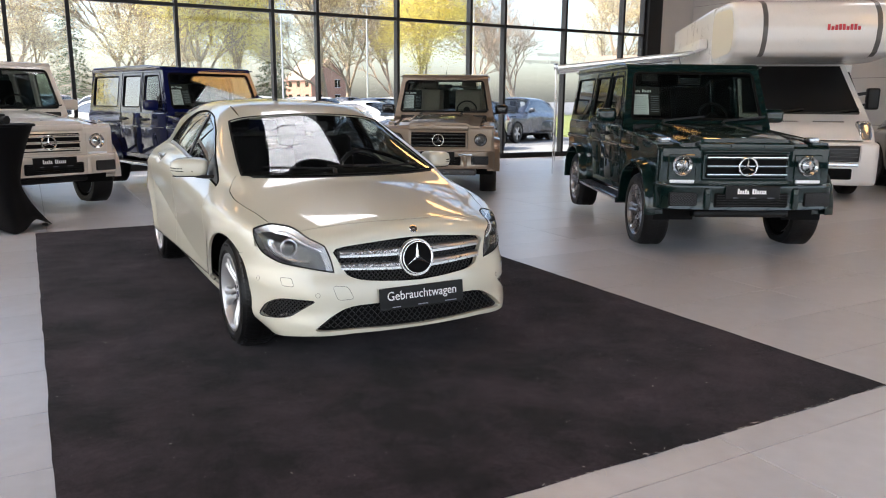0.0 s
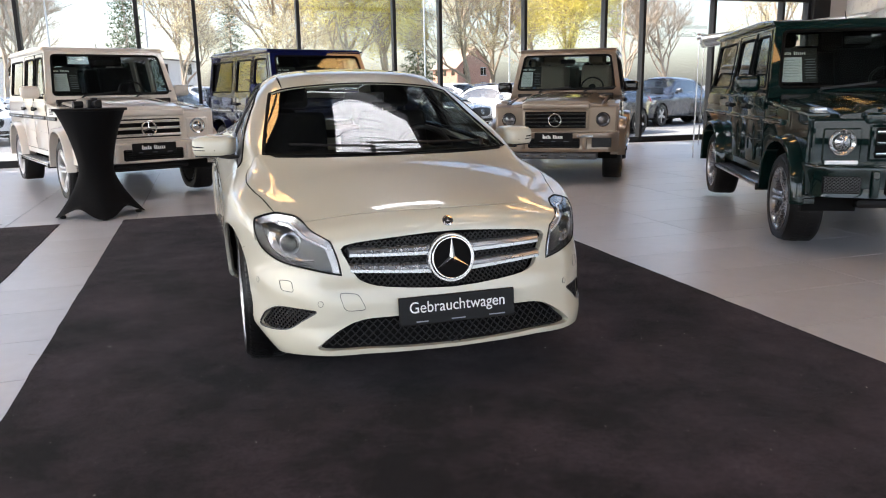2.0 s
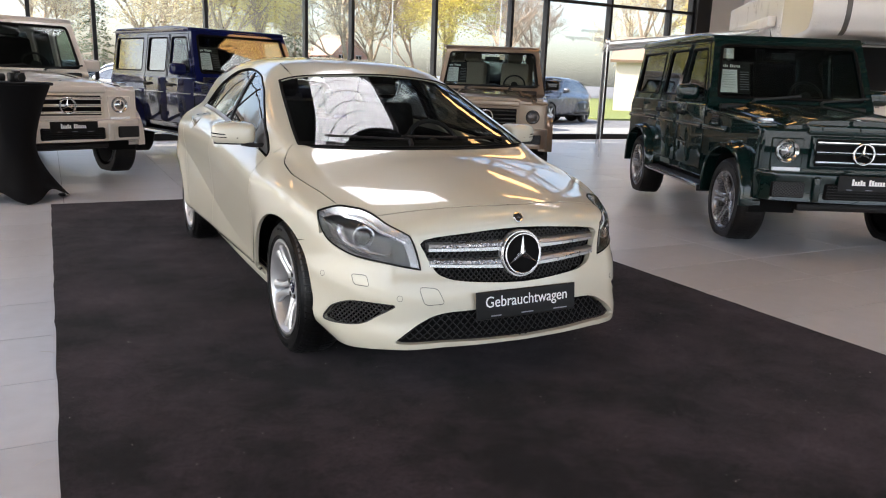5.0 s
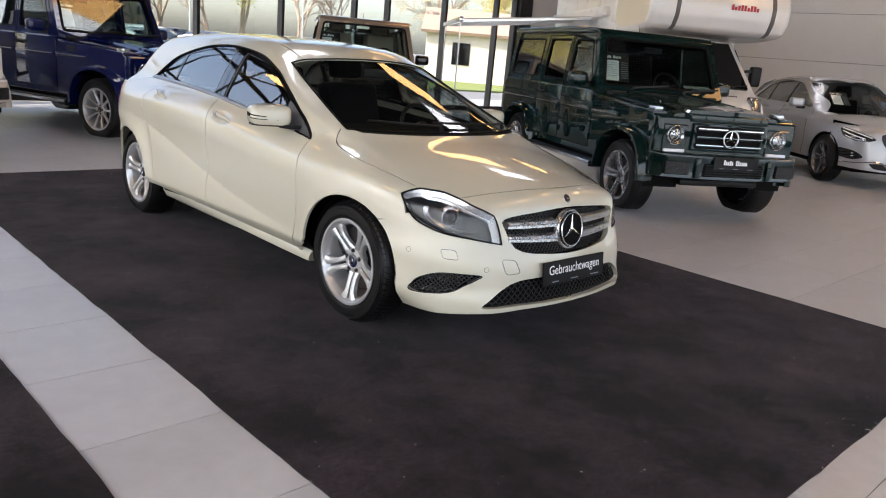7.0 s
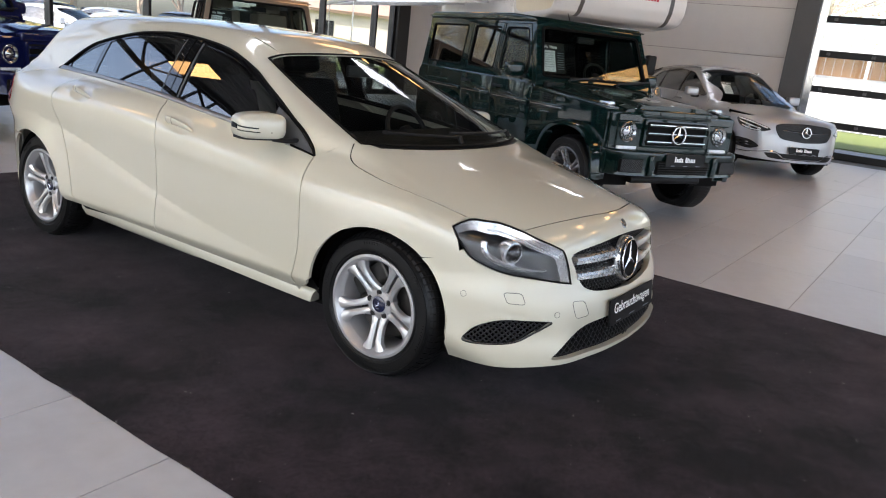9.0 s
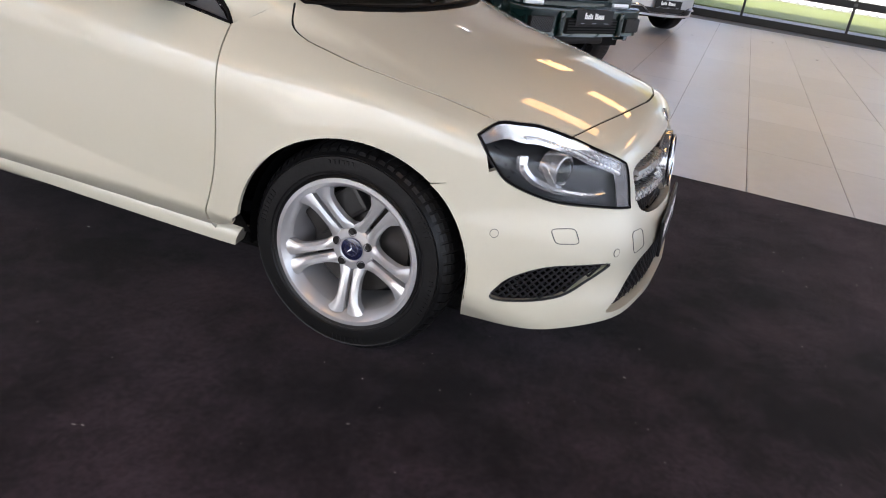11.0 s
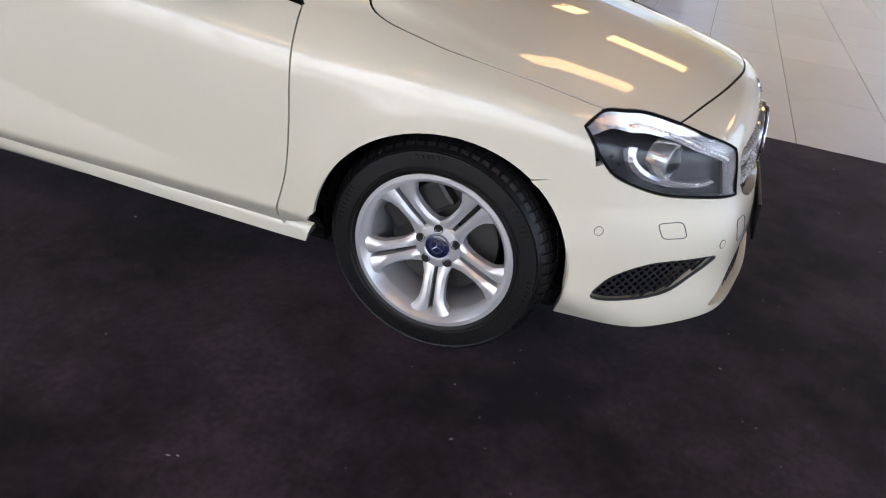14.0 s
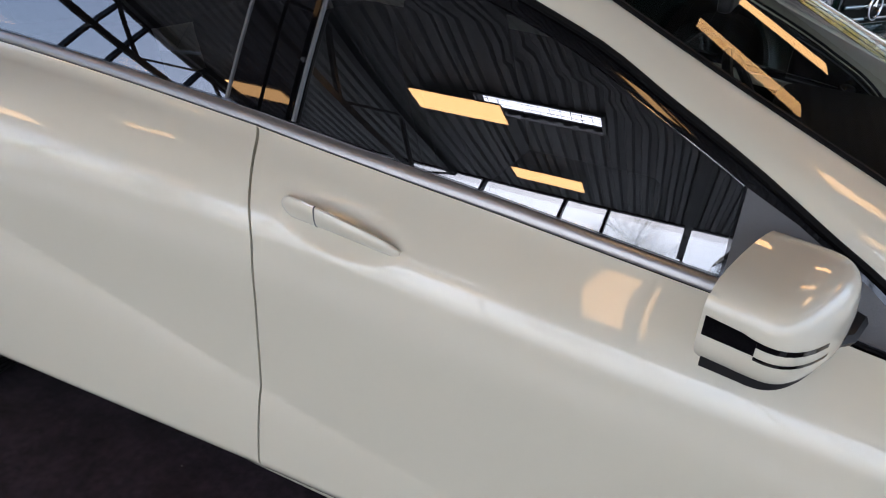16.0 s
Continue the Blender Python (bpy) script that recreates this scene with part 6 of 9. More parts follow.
def quad_pane(name, pts, thick, material, parent, label="", shadow=False):
    """A flat pane of four corners with thickness."""
    bm = bmesh.new()
    p = [Vector(q) for q in pts]
    n = (p[1] - p[0]).cross(p[2] - p[0]).normalized() * thick / 2
    a = [bm.verts.new(q + n) for q in p]
    b = [bm.verts.new(q - n) for q in p]
    bm.faces.new(a)
    bm.faces.new(b[::-1])
    k = len(p)
    for i in range(k):
        bm.faces.new((a[i], b[i], b[(i + 1) % k], a[(i + 1) % k]))
    bmesh.ops.recalc_face_normals(bm, faces=bm.faces[:])
    ob = part(name, bm, material, parent, label)
    ob.visible_shadow = shadow
    return ob


def rounded(bm, r, seg=2, angle=0.6):
    es = [e for e in bm.edges if len(e.link_faces) == 2 and e.calc_face_angle(0) > angle]
    bmesh.ops.bevel(bm, geom=es, offset=r, segments=seg, affect="EDGES", profile=0.6, clamp_overlap=True)
    return bm


YZ = Matrix(((0, 0, 1, 0), (1, 0, 0, 0), (0, 1, 0, 0), (0, 0, 0, 1)))


def rounded_rect(pts, r, n=5):
    """Round each corner of a flat polygon by about r."""
    pts = [Vector(p) for p in pts]
    out = []
    for i, p in enumerate(pts):
        a, b = pts[i - 1] - p, pts[(i + 1) % len(pts)] - p
        p0, p1 = p + a.normalized() * min(r, a.length * 0.45), p + b.normalized() * min(r, b.length * 0.45)
        for k in range(n + 1):
            t = k / n
            out.append(p0 * (1 - t) ** 2 + p * 2 * t * (1 - t) + p1 * t * t)
    return out


def pierced(outline, holes, thick, place, bevel=0.004):
    """A flat sheet with holes, of some thickness; place(u, v, depth) gives the point, depth 0 being outside."""
    import mathutils.geometry as geometry
    loops = [[Vector((p[0], p[1], 0)) for p in l] for l in [outline] + list(holes)]
    flat = [p for l in loops for p in l]
    bm = bmesh.new()
    a = [bm.verts.new(place(p.x, p.y, 0.0)) for p in flat]
    b = [bm.verts.new(place(p.x, p.y, thick)) for p in flat]
    for t in geometry.tessellate_polygon(loops):
        for vs in ([a[i] for i in t], [b[i] for i in reversed(t)]):
            try:
                bm.faces.new(vs)
            except ValueError:
                pass
    i = 0
    for l in loops:
        n = len(l)
        for k in range(n):
            p, q = i + k, i + (k + 1) % n
            bm.faces.new((a[p], a[q], b[q], b[p]))
        i += n
    bmesh.ops.recalc_face_normals(bm, faces=bm.faces[:])
    return bm


def show_card(parent, x, y, z, tilt, s=1.0):
    """Black card with a white sheet behind the windscreen."""
    m = Matrix.Translation((x, y, z)) @ Matrix.Rotation(radians(90 - tilt), 4, "X")
    c = part("price_card", box_bm(-0.165 * s, 0.165 * s, -0.15 * s, 0.19 * s, -0.003, 0.003), "sign_black", parent, "black price card with a white sheet", m=m)
    part("sheet", box_bm(-0.15 * s, 0.03 * s, -0.14 * s, 0.10 * s, 0.0035, 0.005), "paper", c, "white printed sheet")
    bm = bmesh.new()
    word_bars(bm, -0.15 * s, 0.125 * s, (0.035 * s, 0.024 * s, 0.024 * s, 0.03 * s, 0.024 * s), 0.012 * s, 0.006 * s, 0.0036, 0.0046)
    word_bars(bm, -0.04 * s, 0.125 * s, (0.034 * s, 0.03 * s, 0.024 * s, 0.024 * s, 0.024 * s, 0.024 * s), 0.012 * s, 0.006 * s, 0.0036, 0.0046)
    part("lettering", bm, "plate_white", c, "white bars")
    bm = bmesh.new()
    for k in range(8):
        prism(bm, [(0.06 * s, 0.075 * s - k * 0.026 * s), (0.15 * s, 0.075 * s - k * 0.026 * s), (0.15 * s, 0.082 * s - k * 0.026 * s), (0.06 * s, 0.082 * s - k * 0.026 * s)], 0.0036, 0.0046)
    for k in range(7):
        prism(bm, [(-0.13 * s, 0.07 * s - k * 0.026 * s), (0.0, 0.07 * s - k * 0.026 * s), (0.0, 0.074 * s - k * 0.026 * s), (-0.13 * s, 0.074 * s - k * 0.026 * s)], 0.0052, 0.0056)
    tagged(part("small_print", bm, "paper_ink", c), kind="stuff")


def off_roader(m, paint, label, rim="dark_alloy", style="five", newer=False, dark_front=False, seats="interior", roof_paint=None):
    # the body rides a little above the wheels' own height
    lift = 0.045
    g = thing("off_roader", m @ Matrix.Translation((0, 0, lift)), label, "car", "boxy off-roaders in the hall")
    W = 0.87 if newer else 0.86
    hz = 0.385
    fy, ry = -0.16, 2.79
    roof_paint = roof_paint or paint
    # lower body: side shape with wheel arches, pushed across
    side = [(-0.66, 0.56), (-0.66, 1.03), (-0.60, 1.06), (0.60, 1.14), (0.66, 1.19), (3.44, 1.20), (3.52, 1.12), (3.52, 0.55)]
    side += [(ry + 0.47, 0.50)] + arc(ry, hz, 0.47, 15, 165, 10) + [(ry - 0.49, 0.46), (fy + 0.49, 0.46)] + arc(fy, hz, 0.47, 15, 165, 10) + [(fy - 0.47, 0.52)]
    bm = prism(bmesh.new(), side, -W, W, YZ)
    bmesh.ops.recalc_face_normals(bm, faces=bm.faces[:])
    rounded(bm, 0.02)
    part("body", bm, paint, g, smooth=False)
    # bonnet: a raised, slightly arched middle between lower shoulders
    bm = bmesh.new()
    rows = []
    for k in range(13):
        y = -0.655 + 1.245 * k / 12
        rise = 0.098 * k / 12 - 0.018 * max(0, 1 - k / 1.5)
        hw = W * 0.80 - 0.05 * (1 - k / 12)
        prof = [(1.0, 1.030), (0.995, 1.060), (0.97, 1.078), (0.80, 1.088), (0.74, 1.094), (0.70, 1.116), (0.64, 1.124), (0.32, 1.131), (0.0, 1.133)]
        line = [(-u * hw, z + rise) for u, z in prof] + [(u * hw, z + rise) for u, z in prof[::-1][1:]]
        rows.append([bm.verts.new((x, y, z)) for x, z in line])
    for p, q in zip(rows, rows[1:]):
        for i in range(len(p) - 1):
            bm.faces.new((p[i], p[i + 1], q[i + 1], q[i]))
    bm.faces.new(rows[0] + [bm.verts.new((W * 0.75, -0.655, 0.99)), bm.verts.new((-W * 0.75, -0.655, 0.99))])
    bmesh.ops.recalc_face_normals(bm, faces=bm.faces[:])
    part("bonnet", bm, paint, g, smooth=True)
    for s in (-1, 1):
        part("bonnet_joint", bar(bmesh.new(), (s * W * 0.815, -0.60, 1.068), (s * W * 0.815, 0.58, 1.150), 0.007, 0.012), "seam", g)
        bm = prism(bmesh.new(), [(-0.62, 1.03), (-0.62, 1.072), (0.62, 1.155), (0.62, 1.10)], min(s * W * 0.81, s * W), max(s * W * 0.81, s * W), YZ)
        bmesh.ops.recalc_face_normals(bm, faces=bm.faces[:])
        rounded(bm, 0.012)
        part("wing_top", bm, paint, g, smooth=True)
        part("corner_light", box_bm(s * (W - 0.11) - 0.05, s * (W - 0.11) + 0.05, -0.56, -0.42, 1.072, 1.118, 0.02, 2), "lamp_silver" if not newer else paint, g, "small corner lamp", smooth=True)
        bm = bmesh.new()
        for k in range(4):
            box(bm, s * (W + 0.002) - 0.006, s * (W + 0.002) + 0.006, 0.26, 0.44, 1.015 + k * 0.022, 1.027 + k * 0.022)
        part("wing_vent", bm, "black_plastic", g)
    part("scuttle", box_bm(-0.74, 0.74, 0.56, 0.70, 1.15, 1.205, 0.01, 1), "black_plastic", g)
    # cabin: pillars, roof, windows
    xb, xt, z0, z1 = W - 0.01, W - (0.13 if newer else 0.10), 1.19, 1.835
    ya, yr = 0.66, 3.46
    ws_top = 0.92
    roof = [(ws_top - 0.06, z1 - 0.005), (ws_top, z1 + 0.055), (1.4, z1 + 0.085), (yr - 0.1, z1 + 0.075), (yr - 0.02, z1 + 0.04), (yr - 0.02, z1 - 0.005)]
    bm = prism(bmesh.new(), roof, -xt - 0.02, xt + 0.02, YZ)
    bmesh.ops.recalc_face_normals(bm, faces=bm.faces[:])
    rounded(bm, 0.03, 3, 0.2)
    part("roof", bm, roof_paint, g, smooth=True)
    for s in (-1, 1):
        part("rain_gutter", bar(bmesh.new(), (s * (xt + 0.032), ws_top - 0.05, z1 + 0.022), (s * (xt + 0.032), yr - 0.03, z1 + 0.022), 0.026, 0.016), roof_paint, g)

        def wall(u, v, d):
            """A point of the leaning cabin side; d goes inwards."""
            return Vector((s * (xb + (xt - xb) * (v - z0) / (z1 - z0) - d), u, v))
        front_at = lambda v: ya + (ws_top - ya) * (v - z0) / (z1 - z0)
        a, b = z0 + 0.075, z1 - 0.075
        cells = [(front_at(a) + 0.10, front_at(b) + 0.10, 1.445), (1.565, 1.565, 2.185), (2.36, 2.36, yr - 0.13)]
        holes = [rounded_rect([(lo, a), (hi, a), (hi, b), (up, b)], 0.055) for lo, up, hi in cells]
        outline = [Vector(p) for p in ((ya, z0 - 0.01), (yr, z0 - 0.01), (yr - 0.03, z1 + 0.02), (ws_top, z1 + 0.02))]
        part("cabin_side", pierced(outline, holes, 0.045, wall), paint, g)
        for k, h in enumerate(holes):
            gl = part("side_window", pierced(inset(h, -0.004), [], 0.005, lambda u, v, d: wall(u, v, d + 0.016)), "car_glass" if k == 0 else "dark_glass", g, "tinted side window")
            gl.visible_shadow = False
            bm = bmesh.new()
            sweep(bm, [wall(p.x, p.y, 0.004) for p in inset(h, 0.004)], 0.011, 6, closed=True)
            part("window_seal", bm, "seam", gl, smooth=True)
        # doors: skins with joints, a pressed line, strips, handles and hinges
        for d0, d1, w0 in ((0.66, 1.497, front_at(z1 - 0.02)), (1.513, 2.25, 1.513)):
            bm = box_bm(min(s * (W - 0.004), s * (W + 0.008)), max(s * (W - 0.004), s * (W + 0.008)), d0, d1, 0.54, 1.175, 0.006, 2)
            dr = part("door", bm, paint, g, smooth=True)
            bm = bmesh.new()
            up = [wall(d0 + 0.012, z0 + 0.0, -0.002), wall(w0 + 0.045 if d0 < 1 else d0 + 0.012, z1 - 0.03, -0.002), wall(d1 - 0.012, z1 - 0.03, -0.002), wall(d1 - 0.012, z0, -0.002)]
            sweep(bm, up, 0.0045, 4)
            part("door_joint", bm, "seam", dr)
            bm = bmesh.new()
            for p, q in (((d0 - 0.004, 0.54), (d0 - 0.004, 1.18)), ((d1 + 0.004, 0.54), (d1 + 0.004, 1.18)), ((d0, 0.536), (d1, 0.536))):
                bar(bm, (s * (W + 0.001), *p), (s * (W + 0.001), *q), 0.008, 0.008)
            part("door_joint", bm, "seam", dr)
            part("door_press", box_bm(s * (W + 0.009) - 0.005, s * (W + 0.009) + 0.005, d0 + 0.02, d1 - 0.02, 0.765, 0.782, 0.004, 2), paint, dr, smooth=True)
            y_h = d1 - 0.15
            part("door_handle", box_bm(s * (W + 0.036) - 0.011, s * (W + 0.036) + 0.011, y_h - 0.10, y_h + 0.05, 1.072, 1.098, 0.009, 3), "black_plastic", dr, smooth=True)
            bm = rod(bmesh.new(), (s * W, y_h + 0.06, 1.08), (s * (W + 0.05), y_h + 0.06, 1.08), 0.026, 16)
            part("lock", bm, "black_plastic", dr)
            part("handle_foot", box_bm(s * (W + 0.02) - 0.02, s * (W + 0.02) + 0.02, y_h - 0.105, y_h - 0.075, 1.07, 1.10), "black_plastic", dr)
            for z in (0.66, 1.10):
                part("hinge", rod(bmesh.new(), (s * (W + 0.012), d0 - 0.006, z - 0.035), (s * (W + 0.012), d0 - 0.006, z + 0.035), 0.012, 10), paint, dr)
        for y0, y1 in ((0.02, 0.635), (0.69, 1.475), (1.535, 2.22), (2.28, 3.48)):
            rs = part("rub_strip", box_bm(s * (W + 0.016) - 0.012, s * (W + 0.016) + 0.012, y0, y1, 0.945, 0.995, 0.008, 2), "black_plastic" if paint == "white_paint" else paint, g, smooth=True)
            part("strip_inlay", box_bm(s * (W + 0.029) - 0.002, s * (W + 0.029) + 0.002, y0 + 0.02, y1 - 0.02, 0.965, 0.976), "satin_chrome", rs)
        # flared arches
        for cy in (fy, ry):
            # a boxy lip: flat outer face, sharp edge, slope back to the body
            bm = bmesh.new()
            loops = []
            for k in range(27):
                ang = radians(-1 + 182 * k / 26)
                c, d = math.cos(ang), math.sin(ang)
                q = (abs(c) ** 2.35 + abs(d) ** 2.35) ** (-1 / 2.35)
                line = ((W - 0.10, 0.458), (W + 0.090, 0.458), (W + 0.097, 0.464), (W + 0.097, 0.494), (W + 0.090, 0.501), (W + 0.03, 0.512), (W - 0.002, 0.526))
                loops.append([bm.verts.new((s * x, cy + c * q * r, hz - 0.015 + d * q * r * 0.985)) for x, r in line])
            for a, b in zip(loops, loops[1:]):
                for i in range(6):
                    bm.faces.new((a[i], b[i], b[i + 1], a[i + 1]))
            bmesh.ops.recalc_face_normals(bm, faces=bm.faces[:])
            bmesh.ops.solidify(bm, geom=bm.faces[:], thickness=0.006)
            part("wheel_flare", bm, paint, g, smooth=True)
            bm = bmesh.new()
            r2 = [[bm.verts.new((x, y, z)) for y, z in arc(cy, hz, 0.464, -10, 190, 16)] for x in (s * (W - 0.01), s * 0.45)]
            for i in range(16):
                bm.faces.new((r2[0][i], r2[0][i + 1], r2[1][i + 1], r2[1][i]))
            bm.faces.new(r2[1])
            part("wheel_well", bm, "seam", g)
            wheel(g, s * (W - 0.085), cy, hz - lift, hz, 0.265, 0.262, style, s, rim, cap="iron")
        # running board, mirror
        rb = part("running_board", box_bm(s * (W + 0.01) - 0.10, s * (W + 0.01) + 0.10, 0.37, 2.26, 0.365, 0.405, 0.015, 2), "satin_chrome", g, "ribbed metal running board", smooth=True)
        for k in range(4):
            x = s * (W - 0.045 + 0.036 * k)
            part("tread_strip", box_bm(x - 0.009, x + 0.009, 0.40, 2.23, 0.4045, 0.409, 0.003, 1), "black_plastic", rb)
        for y in (0.365, 2.265):
            part("end_cap", box_bm(s * (W + 0.01) - 0.103, s * (W + 0.01) + 0.103, y - 0.012, y + 0.012, 0.34, 0.408, 0.01, 2), "black_plastic", rb)
        bm = box_bm(s * (W + 0.13) - 0.115, s * (W + 0.13) + 0.115, 0.80, 0.93, 1.225, 1.385, 0.06, 5)
        mi = part("mirror", bm, paint if not newer else "gloss_black", g, "door mirror", smooth=True)
        part("mirror_arm", bar(bmesh.new(), (s * (W - 0.04), 0.86, 1.23), (s * (W + 0.07), 0.87, 1.24), 0.05, 0.035), "black_plastic", mi)
        part("mirror_glass", box_bm(s * (W + 0.13) - 0.09, s * (W + 0.13) + 0.09, 0.928, 0.936, 1.25, 1.36, 0.003, 1), "chrome", mi)
    # windscreen and its frame
    def screen(u, v, d):
        """A point of the leaning front of the cabin; d goes inwards."""
        return Vector((u, ya + (ws_top - ya) * (v - z0) / (z1 - z0) - 0.045 + d, v))
    half = lambda v: xb + (xt - xb) * (v - z0) / (z1 - z0)
    frame_loop = [Vector(p) for p in ((-half(z0), z0 - 0.02), (half(z0), z0 - 0.02), (half(z1), z1 + 0.02), (-half(z1), z1 + 0.02))]
    a, b = z0 + 0.07, z1 - 0.045
    opening = rounded_rect([(-half(a) + 0.085, a), (half(a) - 0.085, a), (half(b) - 0.075, b), (-half(b) + 0.075, b)], 0.06)
    part("windscreen_frame", pierced(frame_loop, [opening], 0.06, screen), paint, g)
    gl = part("windscreen", pierced(inset(opening, -0.004), [], 0.006, lambda u, v, d: screen(u, v, d + 0.012)), "car_glass", g, "tinted flat windscreen")
    gl.visible_shadow = False
    bm = bmesh.new()
    sweep(bm, [screen(p.x, p.y, 0.0) for p in inset(opening, 0.005)], 0.017, 6, closed=True)
    part("windscreen_seal", bm, "seam", g, smooth=True)
    for x in (-0.42, 0.28):
        bm = bmesh.new()
        rod(bm, (x, ya - 0.05, z0 + 0.03), (x + 0.05, ya - 0.03, z0 + 0.06), 0.012)
        bar(bm, (x + 0.02, ya - 0.055, z0 + 0.06), (x + 0.50, ya - 0.035, z0 + 0.11), 0.012, 0.02)
        part("wiper", bm, "black_plastic", g)
    show_card(g, -0.565, ya + 0.095, z0 + 0.255, 19.5, 1.0)
    # rear glass, cabin
    quad_pane("rear_window", [(-0.62, yr - 0.03, 1.28), (0.62, yr - 0.03, 1.28), (0.60, yr - 0.04, 1.76), (-0.60, yr - 0.04, 1.76)], 0.006, "dark_glass", g, "dark rear window")
    for x0, x1 in ((-xt, -0.60), (0.60, xt)):
        part("rear_pillar", box_bm(x0, x1, yr - 0.05, yr, 1.10, 1.86), paint, g)
    part("cabin_floor", box_bm(-W + 0.04, W - 0.04, 0.7, 3.4, 0.98, 1.19), "interior", g)
    part("dashboard", box_bm(-W + 0.06, W - 0.06, 0.70, 1.0, 1.08, 1.262, 0.04, 2), "interior", g, smooth=True)
    for x in (-0.38, 0.38):
        seat(g, x, 1.55, 0.96, seats)
        seat(g, x, 2.4, 0.96, seats)
    steering_wheel(g, 0.38, 1.12, 1.29)
    part("inner_mirror", box_bm(-0.12, 0.12, 0.93, 0.96, 1.66, 1.73, 0.015, 2), "black_plastic", g)
    # front: lamp panels, grille, bumper
    front, gw_lip = -0.66, 0.47
    part("front_panel", box_bm(-W + 0.02, W - 0.02, front - 0.045, front + 0.02, 0.60, 1.035, 0.02, 2), paint, g)
    part("bonnet_lip", box_bm(-gw_lip, gw_lip, front - 0.07, front + 0.03, 0.992, 1.075, 0.022, 3), paint, g, smooth=True)
    gw = 0.40 if not newer else 0.43
    part("grille_frame", box_bm(-gw - 0.03, gw + 0.03, front - 0.075, front - 0.02, 0.705, 0.985, 0.02, 2), paint, g)
    part("grille_back", box_bm(-gw, gw, front - 0.082, front - 0.06, 0.73, 0.965, 0.01, 1), "seam", g)
    n_louvre = 3 if not newer else 4
    for k in range(n_louvre):
        z = 0.765 + k * (0.165 / (n_louvre - 1))
        bm = box_bm(-gw + 0.005, gw - 0.005, front - 0.10, front - 0.07, z - 0.016, z + 0.016, 0.008, 2)
        lv = part("louvre", bm, "gloss_black" if newer or dark_front else paint, g)
        part("louvre_edge", box_bm(-gw + 0.005, gw - 0.005, front - 0.104, front - 0.099, z + 0.001, z + (0.004 if newer else 0.010)), "chrome" if not newer else "grey_plastic", lv)
    ring_emblem(g, Matrix.Translation((0, front - 0.115, 0.846)) @ Matrix.Rotation(radians(90), 4, "X"), 0.098, thick=0.11)
    bm = bmesh.new()
    lathe(bm, [(0.028, 0), (0.028, 0.006), (0, 0.008)], 20, Matrix.Translation((0, -0.60, 1.118)))
    part("bonnet_badge", bm, "chrome", g, smooth=True)
    for s in (-1, 1):
        lx = s * (0.625 if not newer else 0.66)
        if not newer:
            part("lamp_recess", box_bm(lx - 0.145, lx + 0.145, front - 0.055, front - 0.03, 0.70, 0.965, 0.015, 1), "gloss_black" if dark_front else paint, g)
        bm = bmesh.new()
        ml = Matrix.Translation((lx, front - 0.05, 0.853)) @ Matrix.Rotation(radians(90), 4, "X")
        r = 0.094
        lathe(bm, [(r + 0.005, -0.01), (r + 0.005, 0.018), (r, 0.023), (r - 0.006, 0.018)], 32, ml)
        hl = part("headlight", bm, "lamp_silver" if not newer else "gloss_black", g, "round headlamp in a slim ring", smooth=True)
        bm = bmesh.new()
        lathe(bm, [(r - 0.004, 0.018), (r * 0.62, -0.005), (r * 0.60, 0.004), (r * 0.45, 0.012), (0.0, 0.03)], 32, ml)
        part("reflector", bm, "satin_chrome" if not newer else "dark_alloy", hl, smooth=True)
        bm = bmesh.new()
        lathe(bm, [(r - 0.002, 0.022), (r * 0.7, 0.034), (r * 0.35, 0.041), (0, 0.043)], 32, ml)
        le = part("lens", bm, "lens", hl, smooth=True)
        le.visible_shadow = False
        if not newer:
            part("day_light", box_bm(lx - 0.12, lx + 0.12, front - 0.08, front - 0.05, 0.685, 0.715, 0.008, 2), "led", g, "slim day running light")
    bw = W + 0.015
    low = 0.06 if not newer else 0.03
    section = [(0.20, 0.675), (0.03, 0.680), (0.006, 0.668), (0.0, 0.650), (0.010, 0.615), (0.014, 0.470), (0.006, 0.440), (0.02, 0.375 + low), (0.08, 0.365 + low), (0.20, 0.370 + low)]
    bm = bmesh.new()
    rows = []
    for k in range(41):
        x = -bw + 2 * bw * k / 40
        t = abs(x) / bw
        back = 0.05 * t * t + 0.16 * max(0.0, (t - 0.84) / 0.16) ** 2.0
        rows.append([bm.verts.new((x, front - 0.25 + back + d * (1 - 0.3 * (t > 0.9)), z + 0.012 * t)) for d, z in section])
    for p, q in zip(rows, rows[1:]):
        for i in range(len(p) - 1):
            bm.faces.new((p[i], p[i + 1], q[i + 1], q[i]))
    bm.faces.new(rows[0])
    bm.faces.new(rows[-1])
    bmesh.ops.recalc_face_normals(bm, faces=bm.faces[:])
    part("bumper", bm, paint, g, smooth=True)
    part("intake", box_bm(-0.36, 0.36, front - 0.246, front - 0.2, 0.465, 0.605, 0.015, 1), "seam", g, "black mesh air intake")
    bm = bmesh.new()
    for k in range(26):
        for j in range(5):
            x, z = -0.34 + k * 0.0272, 0.482 + j * 0.024
            bar(bm, (x, front - 0.250, z), (x + 0.0136, front - 0.250, z + 0.012), 0.003, 0.004)
            bar(bm, (x + 0.0136, front - 0.250, z + 0.012), (x + 0.0272, front - 0.250, z), 0.003, 0.004)
    part("lattice", bm, "mesh_black", g)
    for s in (-1, 1):
        mi = Matrix.Translation((s * 0.655, front - 0.212, 0.545)) @ Matrix.Rotation(radians(s * 6), 4, "Z")
        si = part("side_intake", box_bm(-0.135, 0.135, -0.012, 0.05, -0.07, 0.065, 0.02, 2, m=mi), "seam", g, "black side intake", smooth=True)
